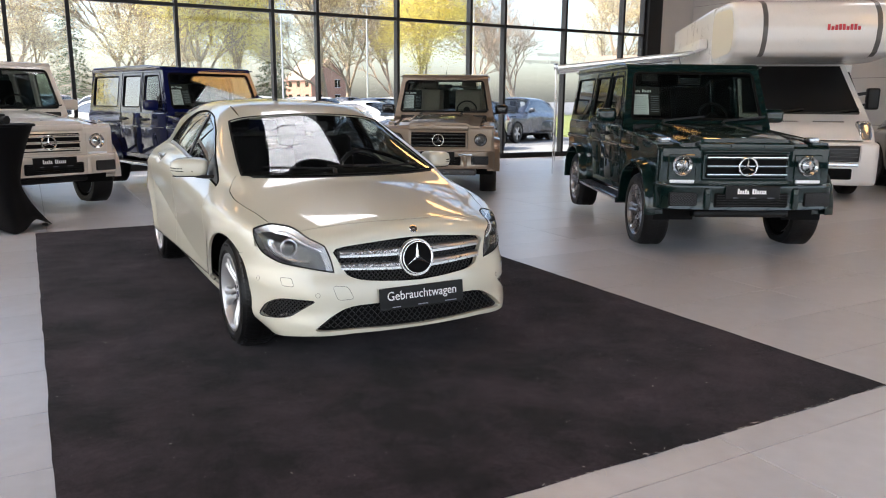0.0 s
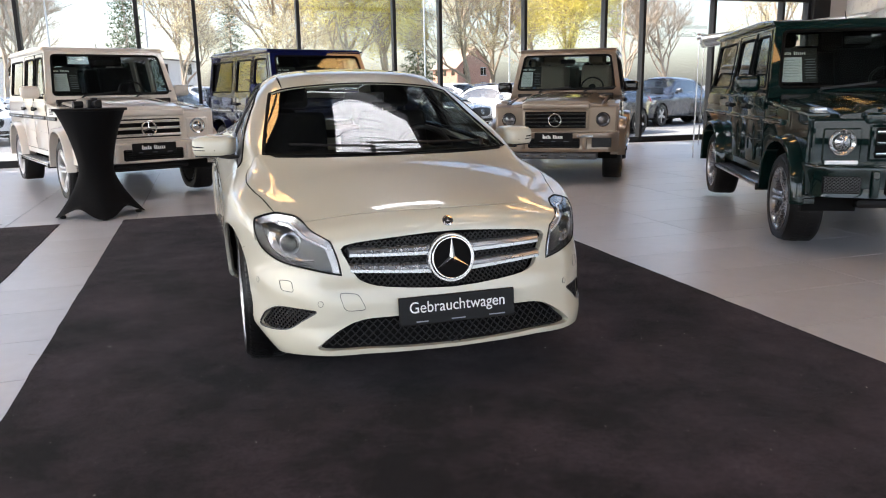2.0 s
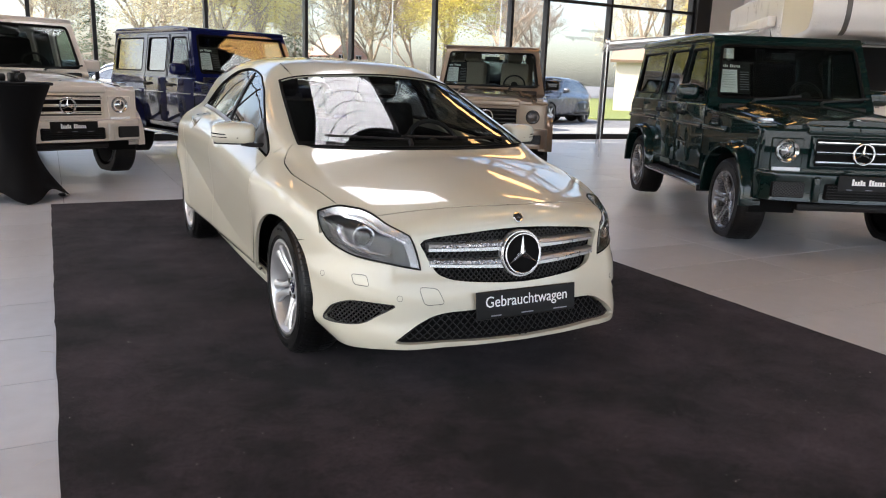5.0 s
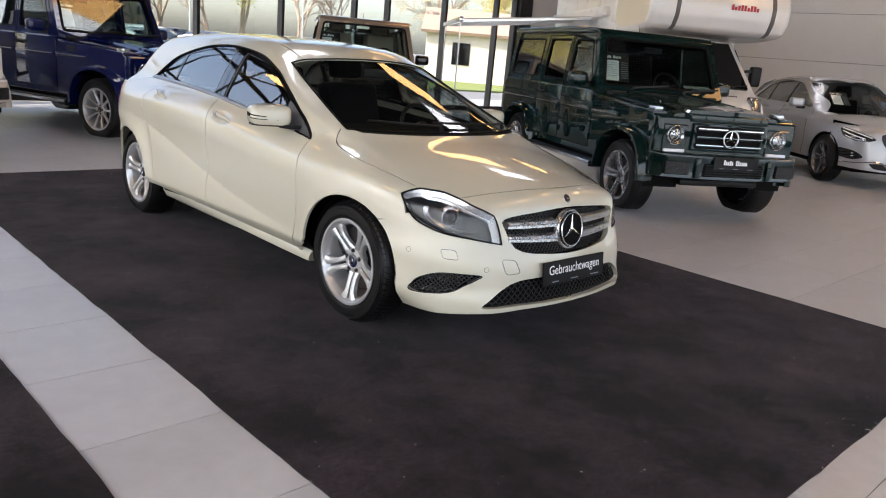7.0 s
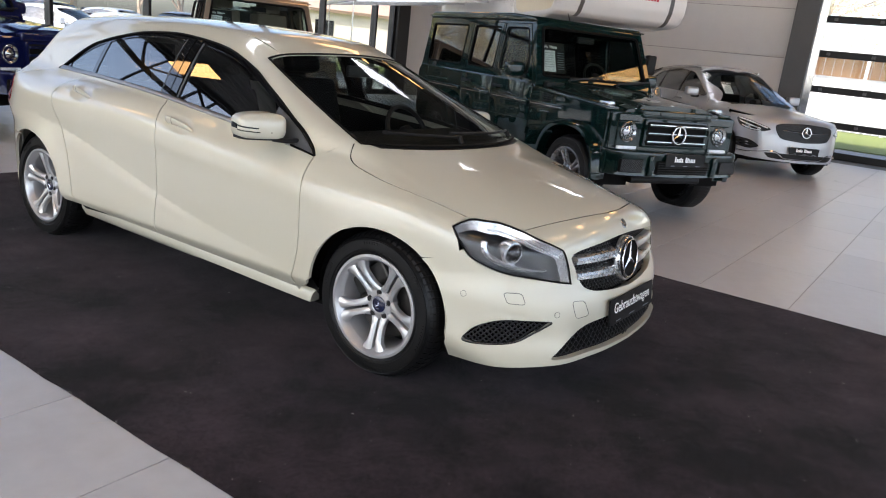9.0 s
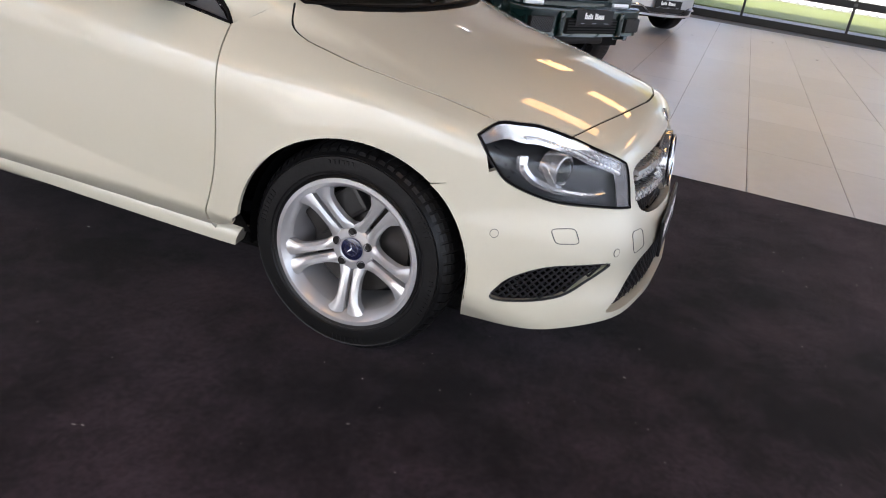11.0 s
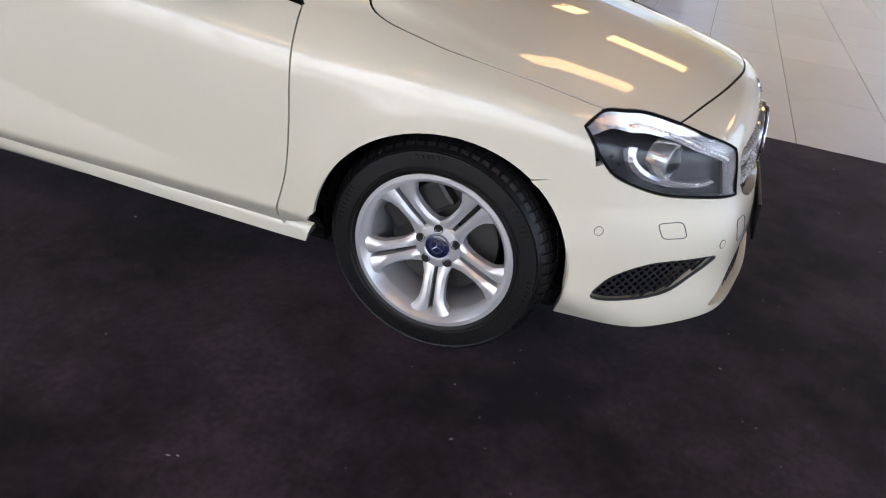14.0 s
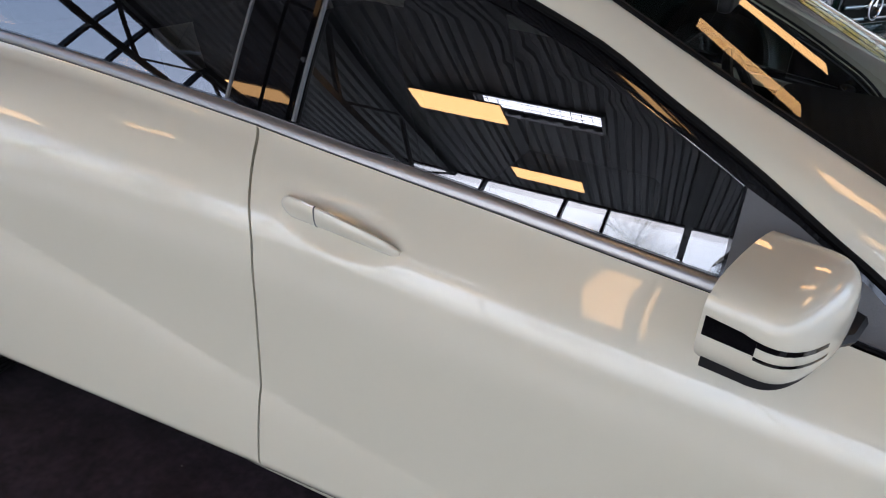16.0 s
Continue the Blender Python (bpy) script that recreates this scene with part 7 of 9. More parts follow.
        bm = bmesh.new()
        for k in range(9):
            for j in range(5):
                for sg in (1, -1):
                    c = Vector((-0.112 + k * 0.028, -0.015, -0.048 + j * 0.024))
                    bar(bm, mi @ (c + Vector((-0.014, 0, -0.012 * sg))), mi @ (c + Vector((0.014, 0, 0.012 * sg))), 0.003, 0.004)
        part("lattice", bm, "grey_plastic", si)
        part("bumper_pad", box_bm(s * 0.43 - 0.03, s * 0.43 + 0.03, front - 0.258, front - 0.2, 0.45, 0.655, 0.02, 3), paint, g, smooth=True)
    part("skid_plate", box_bm(-0.48, 0.48, front - 0.06, front + 0.4, 0.34, 0.41, 0.03, 2), "black_plastic", g)
    if newer:
        lo = part("lower_guard", box_bm(-0.60, 0.60, front - 0.20, front + 0.02, 0.305, 0.40, 0.03, 2), "grey_plastic", g, "grey lower bumper guard", smooth=True)
        for x in (-0.39, -0.13, 0.13, 0.39):
            part("guard_slot", box_bm(x - 0.045, x + 0.045, front - 0.206, front - 0.19, 0.345, 0.362, 0.004, 1), "satin_chrome", lo)
        for x in (-0.43, 0.43):
            part("day_light", box_bm(x - 0.11, x + 0.11, front - 0.262, front - 0.23, 0.615, 0.645, 0.006, 2), "lamp_silver", g, "slim silver lamp strip", smooth=True)
    part("underbody", box_bm(-0.6, 0.6, -0.4, 3.3, 0.33, 0.50, 0.03, 1), "seam", g)
    part("axle", rod(bmesh.new(), (-W + 0.2, fy, hz - 0.05), (W - 0.2, fy, hz - 0.05), 0.06), "seam", g)
    plate(g, Matrix.Translation((0, front - 0.262, 0.612)) @ Matrix.Rotation(radians(90), 4, "X"), None, 0.53, 0.13)
    bm = rod(bmesh.new(), (0, 1.3, z1 + 0.075), (0, 1.36, z1 + 0.165), 0.006, 6, 0.002)
    part("aerial", bm, "black_plastic", g)
    return g


SMALLER, SLIGHTLY = Matrix.Scale(0.94, 4), Matrix.Scale(0.965, 4)
off_roader(pose(4.275, 1.0, 0, 0, 0, -26.6) @ SMALLER, "green_paint", "dark green off-roader with grey alloy wheels on the tiles", rim="mid_alloy", style="six", dark_front=False)
off_roader(pose(-1.82, 6.695, 0, 0, 0, 20.4) @ SLIGHTLY, "white_paint", "sand white off-roader with a black grille", rim="alloy", style="six", roof_paint="white_paint")
off_roader(pose(1.0, 7.0, 0, 0, 0, 18.0) @ SLIGHTLY, "blue_paint", "dark blue off-roader with silver multi-spoke wheels", rim="alloy", style="many")
off_roader(pose(3.88, 6.03, 0, 0, 0, -32.5) @ SMALLER, "gold_paint", "sand gold off-roader with beige seats", newer=True, seats="beige_leather")

# ---- silver SUV and the cars parked outside: one simpler family of shapes ----


def make_shape(width, hood, roof, belt, ws0, ws_slope, rear, hatch_slope, nose=0.0, low=0.22, tumble=0.42):
    """An inside test for a rounded car: hood and roof lines as (along, up), front near -0.85."""
    hc, rf = curve(hood), curve(roof)
    w2 = width / 2
    fp = curve([(0, -0.87 + nose), (w2 * 0.35, -0.85 + nose), (w2 * 0.62, -0.78 + nose), (w2 * 0.8, -0.62 + nose), (w2 * 0.9, -0.42 + nose), (w2 * 0.97, -0.12), (w2 * 1.02, 0.3)])

    def f(x, y, z):
        a = np.abs(x)
        d = z - (belt - 0.14)
        w = w2 - np.where(d > 0, 0.22 * d + 2.6 * d * d, 0.05 * d + 0.16 * d * d) - 0.5 * np.clip(0.36 - z, 0, None)
        f1 = smax(a - w, (z - hc(y) + 0.13 * a * a) * 0.95, 0.07)
        zz = np.clip((z - 0.45) / 0.5, -0.5, 1)
        front = fp(a) + 0.10 * zz * zz - y
        f1 = smax(f1, front / np.sqrt(1 + ((fp(a + 0.01) - fp(a - 0.01)) / 0.02) ** 2), 0.05)
        f1 = smax(f1, (y - rear + 0.5 * np.clip(a - 0.45, 0, None) ** 2 / 0.2) * 0.8, 0.06)
        f1 = smax(f1, low - z, 0.03)
        q = z - belt
        c = smax((a - (w2 - 0.12 - tumble * q - 0.25 * q * q - 0.10 * ramp(1.5, 3.5, y))) * 0.92, z - (rf(y) - 0.10 * a * a - 0.15 * a ** 4), 0.09)
        c = smax(c, (ws0 + ws_slope * q + (0.35 + 0.8 * q) * a * a - y) / (1 + 0.6 * ws_slope), 0.03)
        c = smax(c, (y - (rear - 0.05 - hatch_slope * q - 0.25 * a * a)) / (1 + 0.5 * hatch_slope), 0.06)
        c = smax(c, belt - 0.25 - z, 0.02)
        return smin(f1, c, 0.02)
    return f


def simple_car(name, m, f, paint, label, width, wb, wr, belt, ws0, ws_slope, roof_z, rear, detail=False, group="", rim="alloy", cladding=False):
    car = thing(name, m, label, "car", group)
    w2 = width / 2
    st = 0.10 if detail else 0.14
    cz = wr
    arch = 0.04 + wr
    body_low = 0.30
    yr = wb
    # sides: one skin with window opening; the wheels cut it
    dlo = [(ws0 + 0.28, belt + 0.01), (ws0 + 0.75, belt + 0.22), (ws0 + 1.15, roof_z - 0.13), (ws0 + 1.7, roof_z - 0.095), (rear - 1.25, roof_z - 0.12), (rear - 0.85, roof_z - 0.20), (rear - 0.55, belt + 0.10), (rear - 0.62, belt + 0.05), (ws0 + 1.2, belt + 0.03)]
    D = round_off(dlo, 3, 0.25)
    side = [Vector(p) for p in ((-0.30, belt - 0.24), (0.1, belt - 0.10), (ws0 + 0.1, belt - 0.03), (ws0 + 0.34, belt + 0.12), (ws0 + 0.70, belt + 0.27), (ws0 + 1.1, roof_z - 0.09), (ws0 + 1.7, roof_z - 0.06), (rear - 1.25, roof_z - 0.08), (rear - 0.8, roof_z - 0.15), (rear - 0.42, belt + 0.12), (rear - 0.28, belt - 0.02), (rear - 0.28, 0.50), (rear - 0.3, body_low))]
    side += [Vector(p) for p in arc(yr, cz, arch, -6, 180 + 6, 14)] + [Vector(p) for p in arc(0, cz, arch, -6, 100, 10)]
    panel("body_side", f, SIDE, side, paint, car, st, flat=True, both=True, holes=[D], depth=0.01)
    for ob in panel("side_window", f, SIDE, D, "dark_glass", car, st * 1.5, flat=True, both=True, off=-0.006, gap=-0.002, depth=0.003, label="dark side window"):
        ob.visible_shadow = False
    if detail:
        for s in (1, -1):
            P = at_side(f, [tuple(p) for p in D], 0.001)
            bm = bmesh.new()
            sweep(bm, [(p.x * s, p.y, p.z) for p in P], 0.008, 5, closed=True)
            part("window_trim", bm, "satin_chrome", car, smooth=True)
            for y in (ws0 + 1.28, ws0 + 2.12):
                P = at_side(f, [(y, belt + 0.03), (y + 0.03, belt + 0.15), (y + 0.05, roof_z - 0.12)], -0.002)
                bm = bmesh.new()
                sweep(bm, [(p.x * s, p.y, p.z) for p in P], 0.025, 6, flat=0.4)
                part("pillar", bm, "gloss_black", car, smooth=True)
            for pts in ([(ws0 + 0.22, belt - 0.02), (ws0 + 0.18, 0.6), (ws0 + 0.24, 0.36)], [(ws0 + 1.28, belt), (ws0 + 1.22, 0.6), (ws0 + 1.24, 0.36)], [(ws0 + 2.15, belt), (ws0 + 2.05, 0.75), (ws0 + 1.95, 0.5)]):
                P = at_side(f, [tuple(p) for p in smooth_line(pts, 5)], 0.0005)
                bm = bmesh.new()
                sweep(bm, [(p.x * s, p.y, p.z) for p in P], 0.003, 4)
                part("door_gap", bm, "seam", car)
            for y in (ws0 + 1.12, ws0 + 1.98):
                p = at_side(f, [(y, belt - 0.09)], 0.02)[0]
                part("door_handle", box_bm(p.x * s - 0.014, p.x * s + 0.014, p.y - 0.1, p.y + 0.1, p.z - 0.016, p.z + 0.016, 0.012, 3), paint, car, smooth=True)
    # bonnet, roof, screens
    hood = [Vector((x, y)) for x, y in ((-w2 * 0.80, ws0 - 0.02), (-w2 * 0.84, 0.0), (-w2 * 0.72, -0.45), (-w2 * 0.45, -0.66), (0, -0.72), (w2 * 0.45, -0.66), (w2 * 0.72, -0.45), (w2 * 0.84, 0.0), (w2 * 0.80, ws0 - 0.02), (0, ws0 - 0.2))]
    panel("bonnet", f, ABOVE, hood, paint, car, st, flat=True, depth=0.012)
    q = roof_z - belt - 0.05
    wsf = Way("front", start=ws0 - 0.32)
    scr = [Vector((x, z)) for x, z in ((-w2 * 0.76, belt + 0.0), (-w2 * 0.63, roof_z - 0.11), (0, roof_z - 0.065), (w2 * 0.63, roof_z - 0.11), (w2 * 0.76, belt + 0.0))]
    for ob in panel("windscreen", f, wsf, scr, "car_glass", car, st, flat=True, off=-0.004, depth=0.004, label="tinted windscreen"):
        ob.visible_shadow = False
    front_line, _ = on_body(f, wsf, [tuple(p) for p in scr[1:4]], 0, flat=True)
    yt = front_line[1].y
    roof = [Vector((x, y)) for x, y in ((-w2 * 0.60, yt + 0.18), (0, yt + 0.005), (w2 * 0.60, yt + 0.18), (w2 * 0.60, rear - 1.3), (w2 * 0.52, rear - 0.72), (-w2 * 0.52, rear - 0.72), (-w2 * 0.60, rear - 1.3))]
    panel("roof", f, ABOVE, roof, paint, car, st, flat=True, gap=0, depth=0.01)
    # strips that close the pillars between roof, screen and side skin
    e1, _ = on_body(f, wsf, [(-w2 * (0.76 - 0.13 * t), belt + (roof_z - 0.11 - belt) * t) for t in np.linspace(0, 1, 8)], 0, flat=True)
    e2 = at_side(f, [tuple(p) for p in smooth_line([(ws0 + 0.1, belt - 0.03), (ws0 + 0.34, belt + 0.12), (ws0 + 0.70, belt + 0.27), (ws0 + 1.1, roof_z - 0.09)], 4)])
    r1, _ = on_body(f, ABOVE, [(-w2 * 0.60, yt + 0.18), (-w2 * 0.60, ws0 + 1.7), (-w2 * 0.60, rear - 1.3), (-w2 * 0.52, rear - 0.72)], 0, flat=True)
    r2 = at_side(f, [tuple(p) for p in smooth_line([(ws0 + 1.1, roof_z - 0.09), (ws0 + 1.7, roof_z - 0.06), (rear - 1.25, roof_z - 0.08), (rear - 0.8, roof_z - 0.15)], 4)])
    panel("pillar_skin", f, DIAG, e1 + r1 + r2[::-1] + e2[::-1][1:], paint, car, st, gap=0, depth=0.0, both=True)
    REAR = Way("rear")
    panel("tail", f, REAR, [Vector(p) for p in ((-w2 * 0.86, 0.32), (w2 * 0.86, 0.32), (w2 * 0.86, belt - 0.02), (-w2 * 0.86, belt - 0.02))], paint, car, st, flat=True)
    for ob in panel("rear_window", f, REAR, [Vector(p) for p in ((-w2 * 0.7, belt), (w2 * 0.7, belt), (w2 * 0.52, roof_z - 0.10), (-w2 * 0.52, roof_z - 0.10))], "dark_glass", car, st, flat=True, label="dark rear window"):
        ob.visible_shadow = False
    # nose
    nose_o = [Vector((x, z)) for x, z in ((-w2 * 0.90, 0.30), (-w2 * 0.90, belt - 0.30), (-w2 * 0.70, belt - 0.16), (0, belt - 0.12), (w2 * 0.70, belt - 0.16), (w2 * 0.90, belt - 0.30), (w2 * 0.90, 0.30), (0, 0.26))]
    nz = [Vector(ROUND.flat(p)) for p in on_body(f, AHEAD, [tuple(p) for p in nose_o], 0, flat=True)[0]]
    a0, a1 = nz[0].x, nz[6].x
    out = [Vector((a0 * 1.12, 0.30)), Vector((a0 * 1.2, 0.50)), Vector((a0 * 1.15, belt - 0.30))] + nz[2:5] + [Vector((a1 * 1.15, belt - 0.30)), Vector((a1 * 1.2, 0.50)), Vector((a1 * 1.12, 0.30)), Vector((0, 0.27))]
    panel("nose", f, ROUND, out, paint, car, st * 0.8, flat=True, gap=0, depth=0.01)
    for sg in (1, -1):
        c0 = abs(a0)
        fill = [Vector((sg * c0 * u, belt - v)) for u, v in ((1.26, 0.42), (1.26, 0.16), (1.0, 0.168), (0.7, 0.166), (0.4, 0.16), (0.4, 0.42))]
        panel("wing_corner", f, ROUND, fill, paint, car, st * 0.6, off=-0.004, flat=True, gap=0, depth=0.0)
    gx = 0.50 if detail else 0.42
    g3 = round_off([(-gx, belt - 0.27), (-gx * 0.8, belt - 0.235), (0, belt - 0.215), (gx * 0.8, belt - 0.235), (gx, belt - 0.27), (gx * 0.97, belt - 0.36), (gx * 0.82, belt - 0.47), (0, belt - 0.50), (-gx * 0.82, belt - 0.47), (-gx * 0.97, belt - 0.36)], 3, 0.3)
    gr = panel("grille", f, AHEAD, g3, "mesh_black", car, 0.08, flat=True, off=0.006, gap=0, depth=0.02, label="dark grille")[0]
    low_in = round_off([(-0.62, 0.40), (0.62, 0.40), (0.52, 0.31), (-0.52, 0.31)], 3, 0.2)
    panel("intake", f, AHEAD, low_in, "black_plastic", car, 0.1, flat=True, off=0.004, gap=0, depth=0.02, label="black lower intake")
    for s in (1, -1):
        c0 = abs(a0)
        hl = round_off([Vector((s * c0 * u, belt - v)) for u, v in ((0.56, 0.345), (0.64, 0.30), (0.88, 0.235), (1.06, 0.205), (1.10, 0.24), (1.02, 0.335), (0.84, 0.385), (0.66, 0.385))], 3, 0.3)
        lamp = panel("headlight", f, ROUND, hl, "lamp_silver" if not detail else "lamp_dark", car, 0.05, flat=True, off=0.003, gap=0, depth=0.01, label="slim headlamp")[0]
        if detail:
            for pts, r in (([(0.62, 0.325), (0.86, 0.258), (1.05, 0.222)], 0.010), ([(0.70, 0.345), (0.90, 0.300), (1.03, 0.262)], 0.008), ([(0.70, 0.372), (0.84, 0.362), (0.98, 0.325)], 0.006)):
                P, _ = on_body(f, ROUND, [(s * c0 * p.x, belt - p.y) for p in smooth_line(pts, 5)], 0.008, flat=True)
                bm = bmesh.new()
                sweep(bm, P, r, 6)
                part("light_brow", bm, "led", lamp, smooth=True)
            for u in (0.74, 0.86):
                P, N = on_body(f, ROUND, [(s * c0 * u, belt - 0.355 + 0.06 * (u - 0.7))], 0.004, flat=True)
                mm = Matrix.Translation(P[0]) @ N[0].to_track_quat("Z", "Y").to_matrix().to_4x4()
                bm = bmesh.new()
                lathe(bm, [(0.028, 0.0), (0.028, 0.006), (0.022, 0.008), (0.0, 0.012)], 20, mm)
                part("projector", bm, "lamp_silver", lamp, smooth=True)
            vent = round_off([Vector((s * c0 * u, z)) for u, z in ((0.66, 0.47), (0.80, 0.555), (1.05, 0.575), (1.10, 0.52), (1.04, 0.44), (0.80, 0.415))], 3, 0.3)
            sv = panel("side_vent", f, ROUND, vent, "black_plastic", car, 0.05, flat=True, off=0.003, gap=0, depth=0.02)[0]
            for z in (0.47, 0.51):
                P, _ = on_body(f, ROUND, [(s * c0 * u, z + 0.05 * (u - 0.8)) for u in np.linspace(0.74, 1.04, 7)], 0.010, flat=True)
                bm = bmesh.new()
                sweep(bm, P, 0.007, 5)
                part("vent_slat", bm, "gloss_black", sv, smooth=True)
        tl = [Vector(p) for p in ((rear - 0.32, belt - 0.03), (rear - 0.10, belt - 0.06), (rear - 0.09, belt - 0.20), (rear - 0.30, belt - 0.16))]
        panel("tail_light", f, SIDE, tl, "red_lens", car, 0.06, flat=True, off=0.004, gap=0, flip=s < 0, label="red tail lamp")
        mx = s * (w2 + 0.06)
        bm = box_bm(mx - 0.11, mx + 0.11, ws0 + 0.44, ws0 + 0.58, belt + 0.0, belt + 0.14, 0.045, 3)
        mi = part("mirror", bm, paint, car, "door mirror", smooth=True)
        part("mirror_foot", box_bm(mx - s * 0.08 - 0.06, mx - s * 0.08 + 0.06, ws0 + 0.48, ws0 + 0.56, belt - 0.03, belt + 0.02, 0.01, 1), "black_plastic", mi)
        for cy in (0, wb):
            bm = bmesh.new()
            r2_ = [[bm.verts.new((x, y, z)) for y, z in arc(cy, cz, arch + 0.006, -20, 200, 12)] for x in (s * (w2 - 0.03), s * 0.45)]
            for i in range(12):
                bm.faces.new((r2_[0][i], r2_[0][i + 1], r2_[1][i + 1], r2_[1][i]))
            bm.faces.new(r2_[1])
            part("wheel_well", bm, "seam", car)
            if detail:
                wheel(car, s * (w2 - 0.125), cy, cz, wr, 0.235, wr * 0.70, "y", s, rim, cap="iron")
            else:
                bm = bmesh.new()
                mm = Matrix.Translation((s * (w2 - 0.125), cy, cz)) @ Matrix.Rotation(radians(-90 if s < 0 else 90), 4, "Y")
                lathe(bm, [(wr * 0.66, -0.1), (wr * 0.95, -0.1), (wr, -0.07), (wr, 0.07), (wr * 0.95, 0.1), (wr * 0.68, 0.1)], 28, mm)
                w_ = part("wheel", bm, "rubber", car, smooth=True)
                bm = bmesh.new()
                lathe(bm, [(wr * 0.68, 0.1), (wr * 0.64, 0.07), (wr * 0.62, 0.02), (0, 0.02)], 28, mm)
                part("rim_back", bm, "iron", w_)
                bm = bmesh.new()
                for k in range(5):
                    q_ = mm @ Matrix.Rotation(2 * math.pi * k / 5, 4, "Z")
                    box(bm, 0, wr * 0.66, -0.035, 0.035, 0.05, 0.085, m=q_)
                part("rim", bm, rim, w_)
    ring_emblem(car, Matrix.Translation(on_body(f, AHEAD, [(0, belt - 0.345)], 0.022, flat=True)[0][0]) @ Matrix.Rotation(radians(85), 4, "X"), 0.085 if detail else 0.07, thick=0.11)
    if detail:
        for z in (belt - 0.345,):
            for s in (-1, 1):
                P, _ = on_body(f, AHEAD, [(s * (0.09 + 0.30 * t), z + 0.01 * t) for t in np.linspace(0, 1, 6)], 0.015, flat=True)
                bm = bmesh.new()
                sweep(bm, P, 0.014, 6, flat=0.8)
                part("grille_bar", bm, "satin_chrome", car, smooth=True)
        part("lattice", mesh_fill(f, AHEAD, [tuple(p) for p in g3], 0.010, (0.024, 0.018), 0.0035), "bolt_dark", gr)
        P, _ = on_body(f, AHEAD, [(x, 0.335 + 0.085 * float(ramp(0.30, 0.48, abs(x))) - 0.05 * float(ramp(0.52, 0.8, abs(x)))) for x in np.linspace(-0.84, 0.84, 33)], 0.012, flat=True)
        bm = bmesh.new()
        sweep(bm, P, 0.015, 6, flat=0.7)
        part("bumper_trim", bm, "chrome", car, "bright lower bumper trim", smooth=True)
        pl = on_body(f, AHEAD, [(0, 0.46)], 0.03, flat=True)[0][0]
        plate(car, Matrix.Translation(pl) @ Matrix.Rotation(radians(90), 4, "X"), None, 0.52, 0.11)
        show_card(car, -0.34, ws0 + 0.42, belt + 0.17, 50, 0.9)
        for s in (-1, 1):
            P, _ = on_body(f, ABOVE, [(s * w2 * 0.60, y) for y in np.linspace(yt + 0.25, rear - 0.9, 9)], 0.03, flat=True)
            bm = bmesh.new()
            sweep(bm, P, 0.014, 6)
            part("roof_rail", bm, "satin_chrome", car, smooth=True)
    part("underbody", box_bm(-w2 + 0.25, w2 - 0.25, -0.5, rear - 0.3, 0.22, 0.42, 0.03, 1), "seam", car)
    part("cabin_floor", box_bm(-w2 + 0.18, w2 - 0.18, ws0, rear - 0.4, 0.5, belt - 0.22), "interior", car)
    part("dashboard", box_bm(-w2 + 0.2, w2 - 0.2, ws0 + 0.12, ws0 + 0.5, belt - 0.25, belt - 0.05, 0.03, 1), "interior", car)
    for x in (-0.37, 0.37):
        seat(car, x, ws0 + 1.15, belt - 0.52)
    if detail:
        steering_wheel(car, 0.37, ws0 + 0.72, belt - 0.03)
    return car


M["lamp_dark"] = mat("dark_lamp_cover", (0.02, 0.021, 0.023), 0.08, coat=1.0, var=0.05)
M["silver_paint"] = mat("silver_metallic", (0.44, 0.45, 0.47), 0.38, 0.5, coat=0.8, var=0.03)
suv_f = make_shape(1.88, [(-0.95, 0.78), (-0.85, 0.86), (-0.7, 0.93), (-0.3, 1.0), (0.3, 1.06), (0.8, 1.08), (3.8, 1.08)], [(0.8, 1.48), (1.1, 1.56), (1.6, 1.61), (2.2, 1.60), (2.9, 1.55), (3.6, 1.42)], 1.08, 0.42, 1.75, 3.72, 0.75)
simple_car("suv", pose(10.0, 0.79, 0, 0, 0, -42), suv_f, "silver_paint", "silver SUV with black and silver wheels beside the wall", 1.88, 2.87, 0.36, 1.08, 0.42, 1.75, 1.60, 3.72, detail=True, rim="dark_alloy")

# ---- motorhome ----
M["motorhome_white"] = mat("white_gelcoat", (0.72, 0.71, 0.68), 0.3, coat=0.6, var=0.03)
M["motorhome_grey"] = mat("grey_band", (0.10, 0.095, 0.09), 0.4, var=0.05)
M["cream_grp"] = mat("cream_side_sheet", (0.66, 0.60, 0.46), 0.4, coat=0.3, var=0.04)
M["red_print"] = mat("red_print", (0.50, 0.02, 0.03), 0.4, var=0.03)


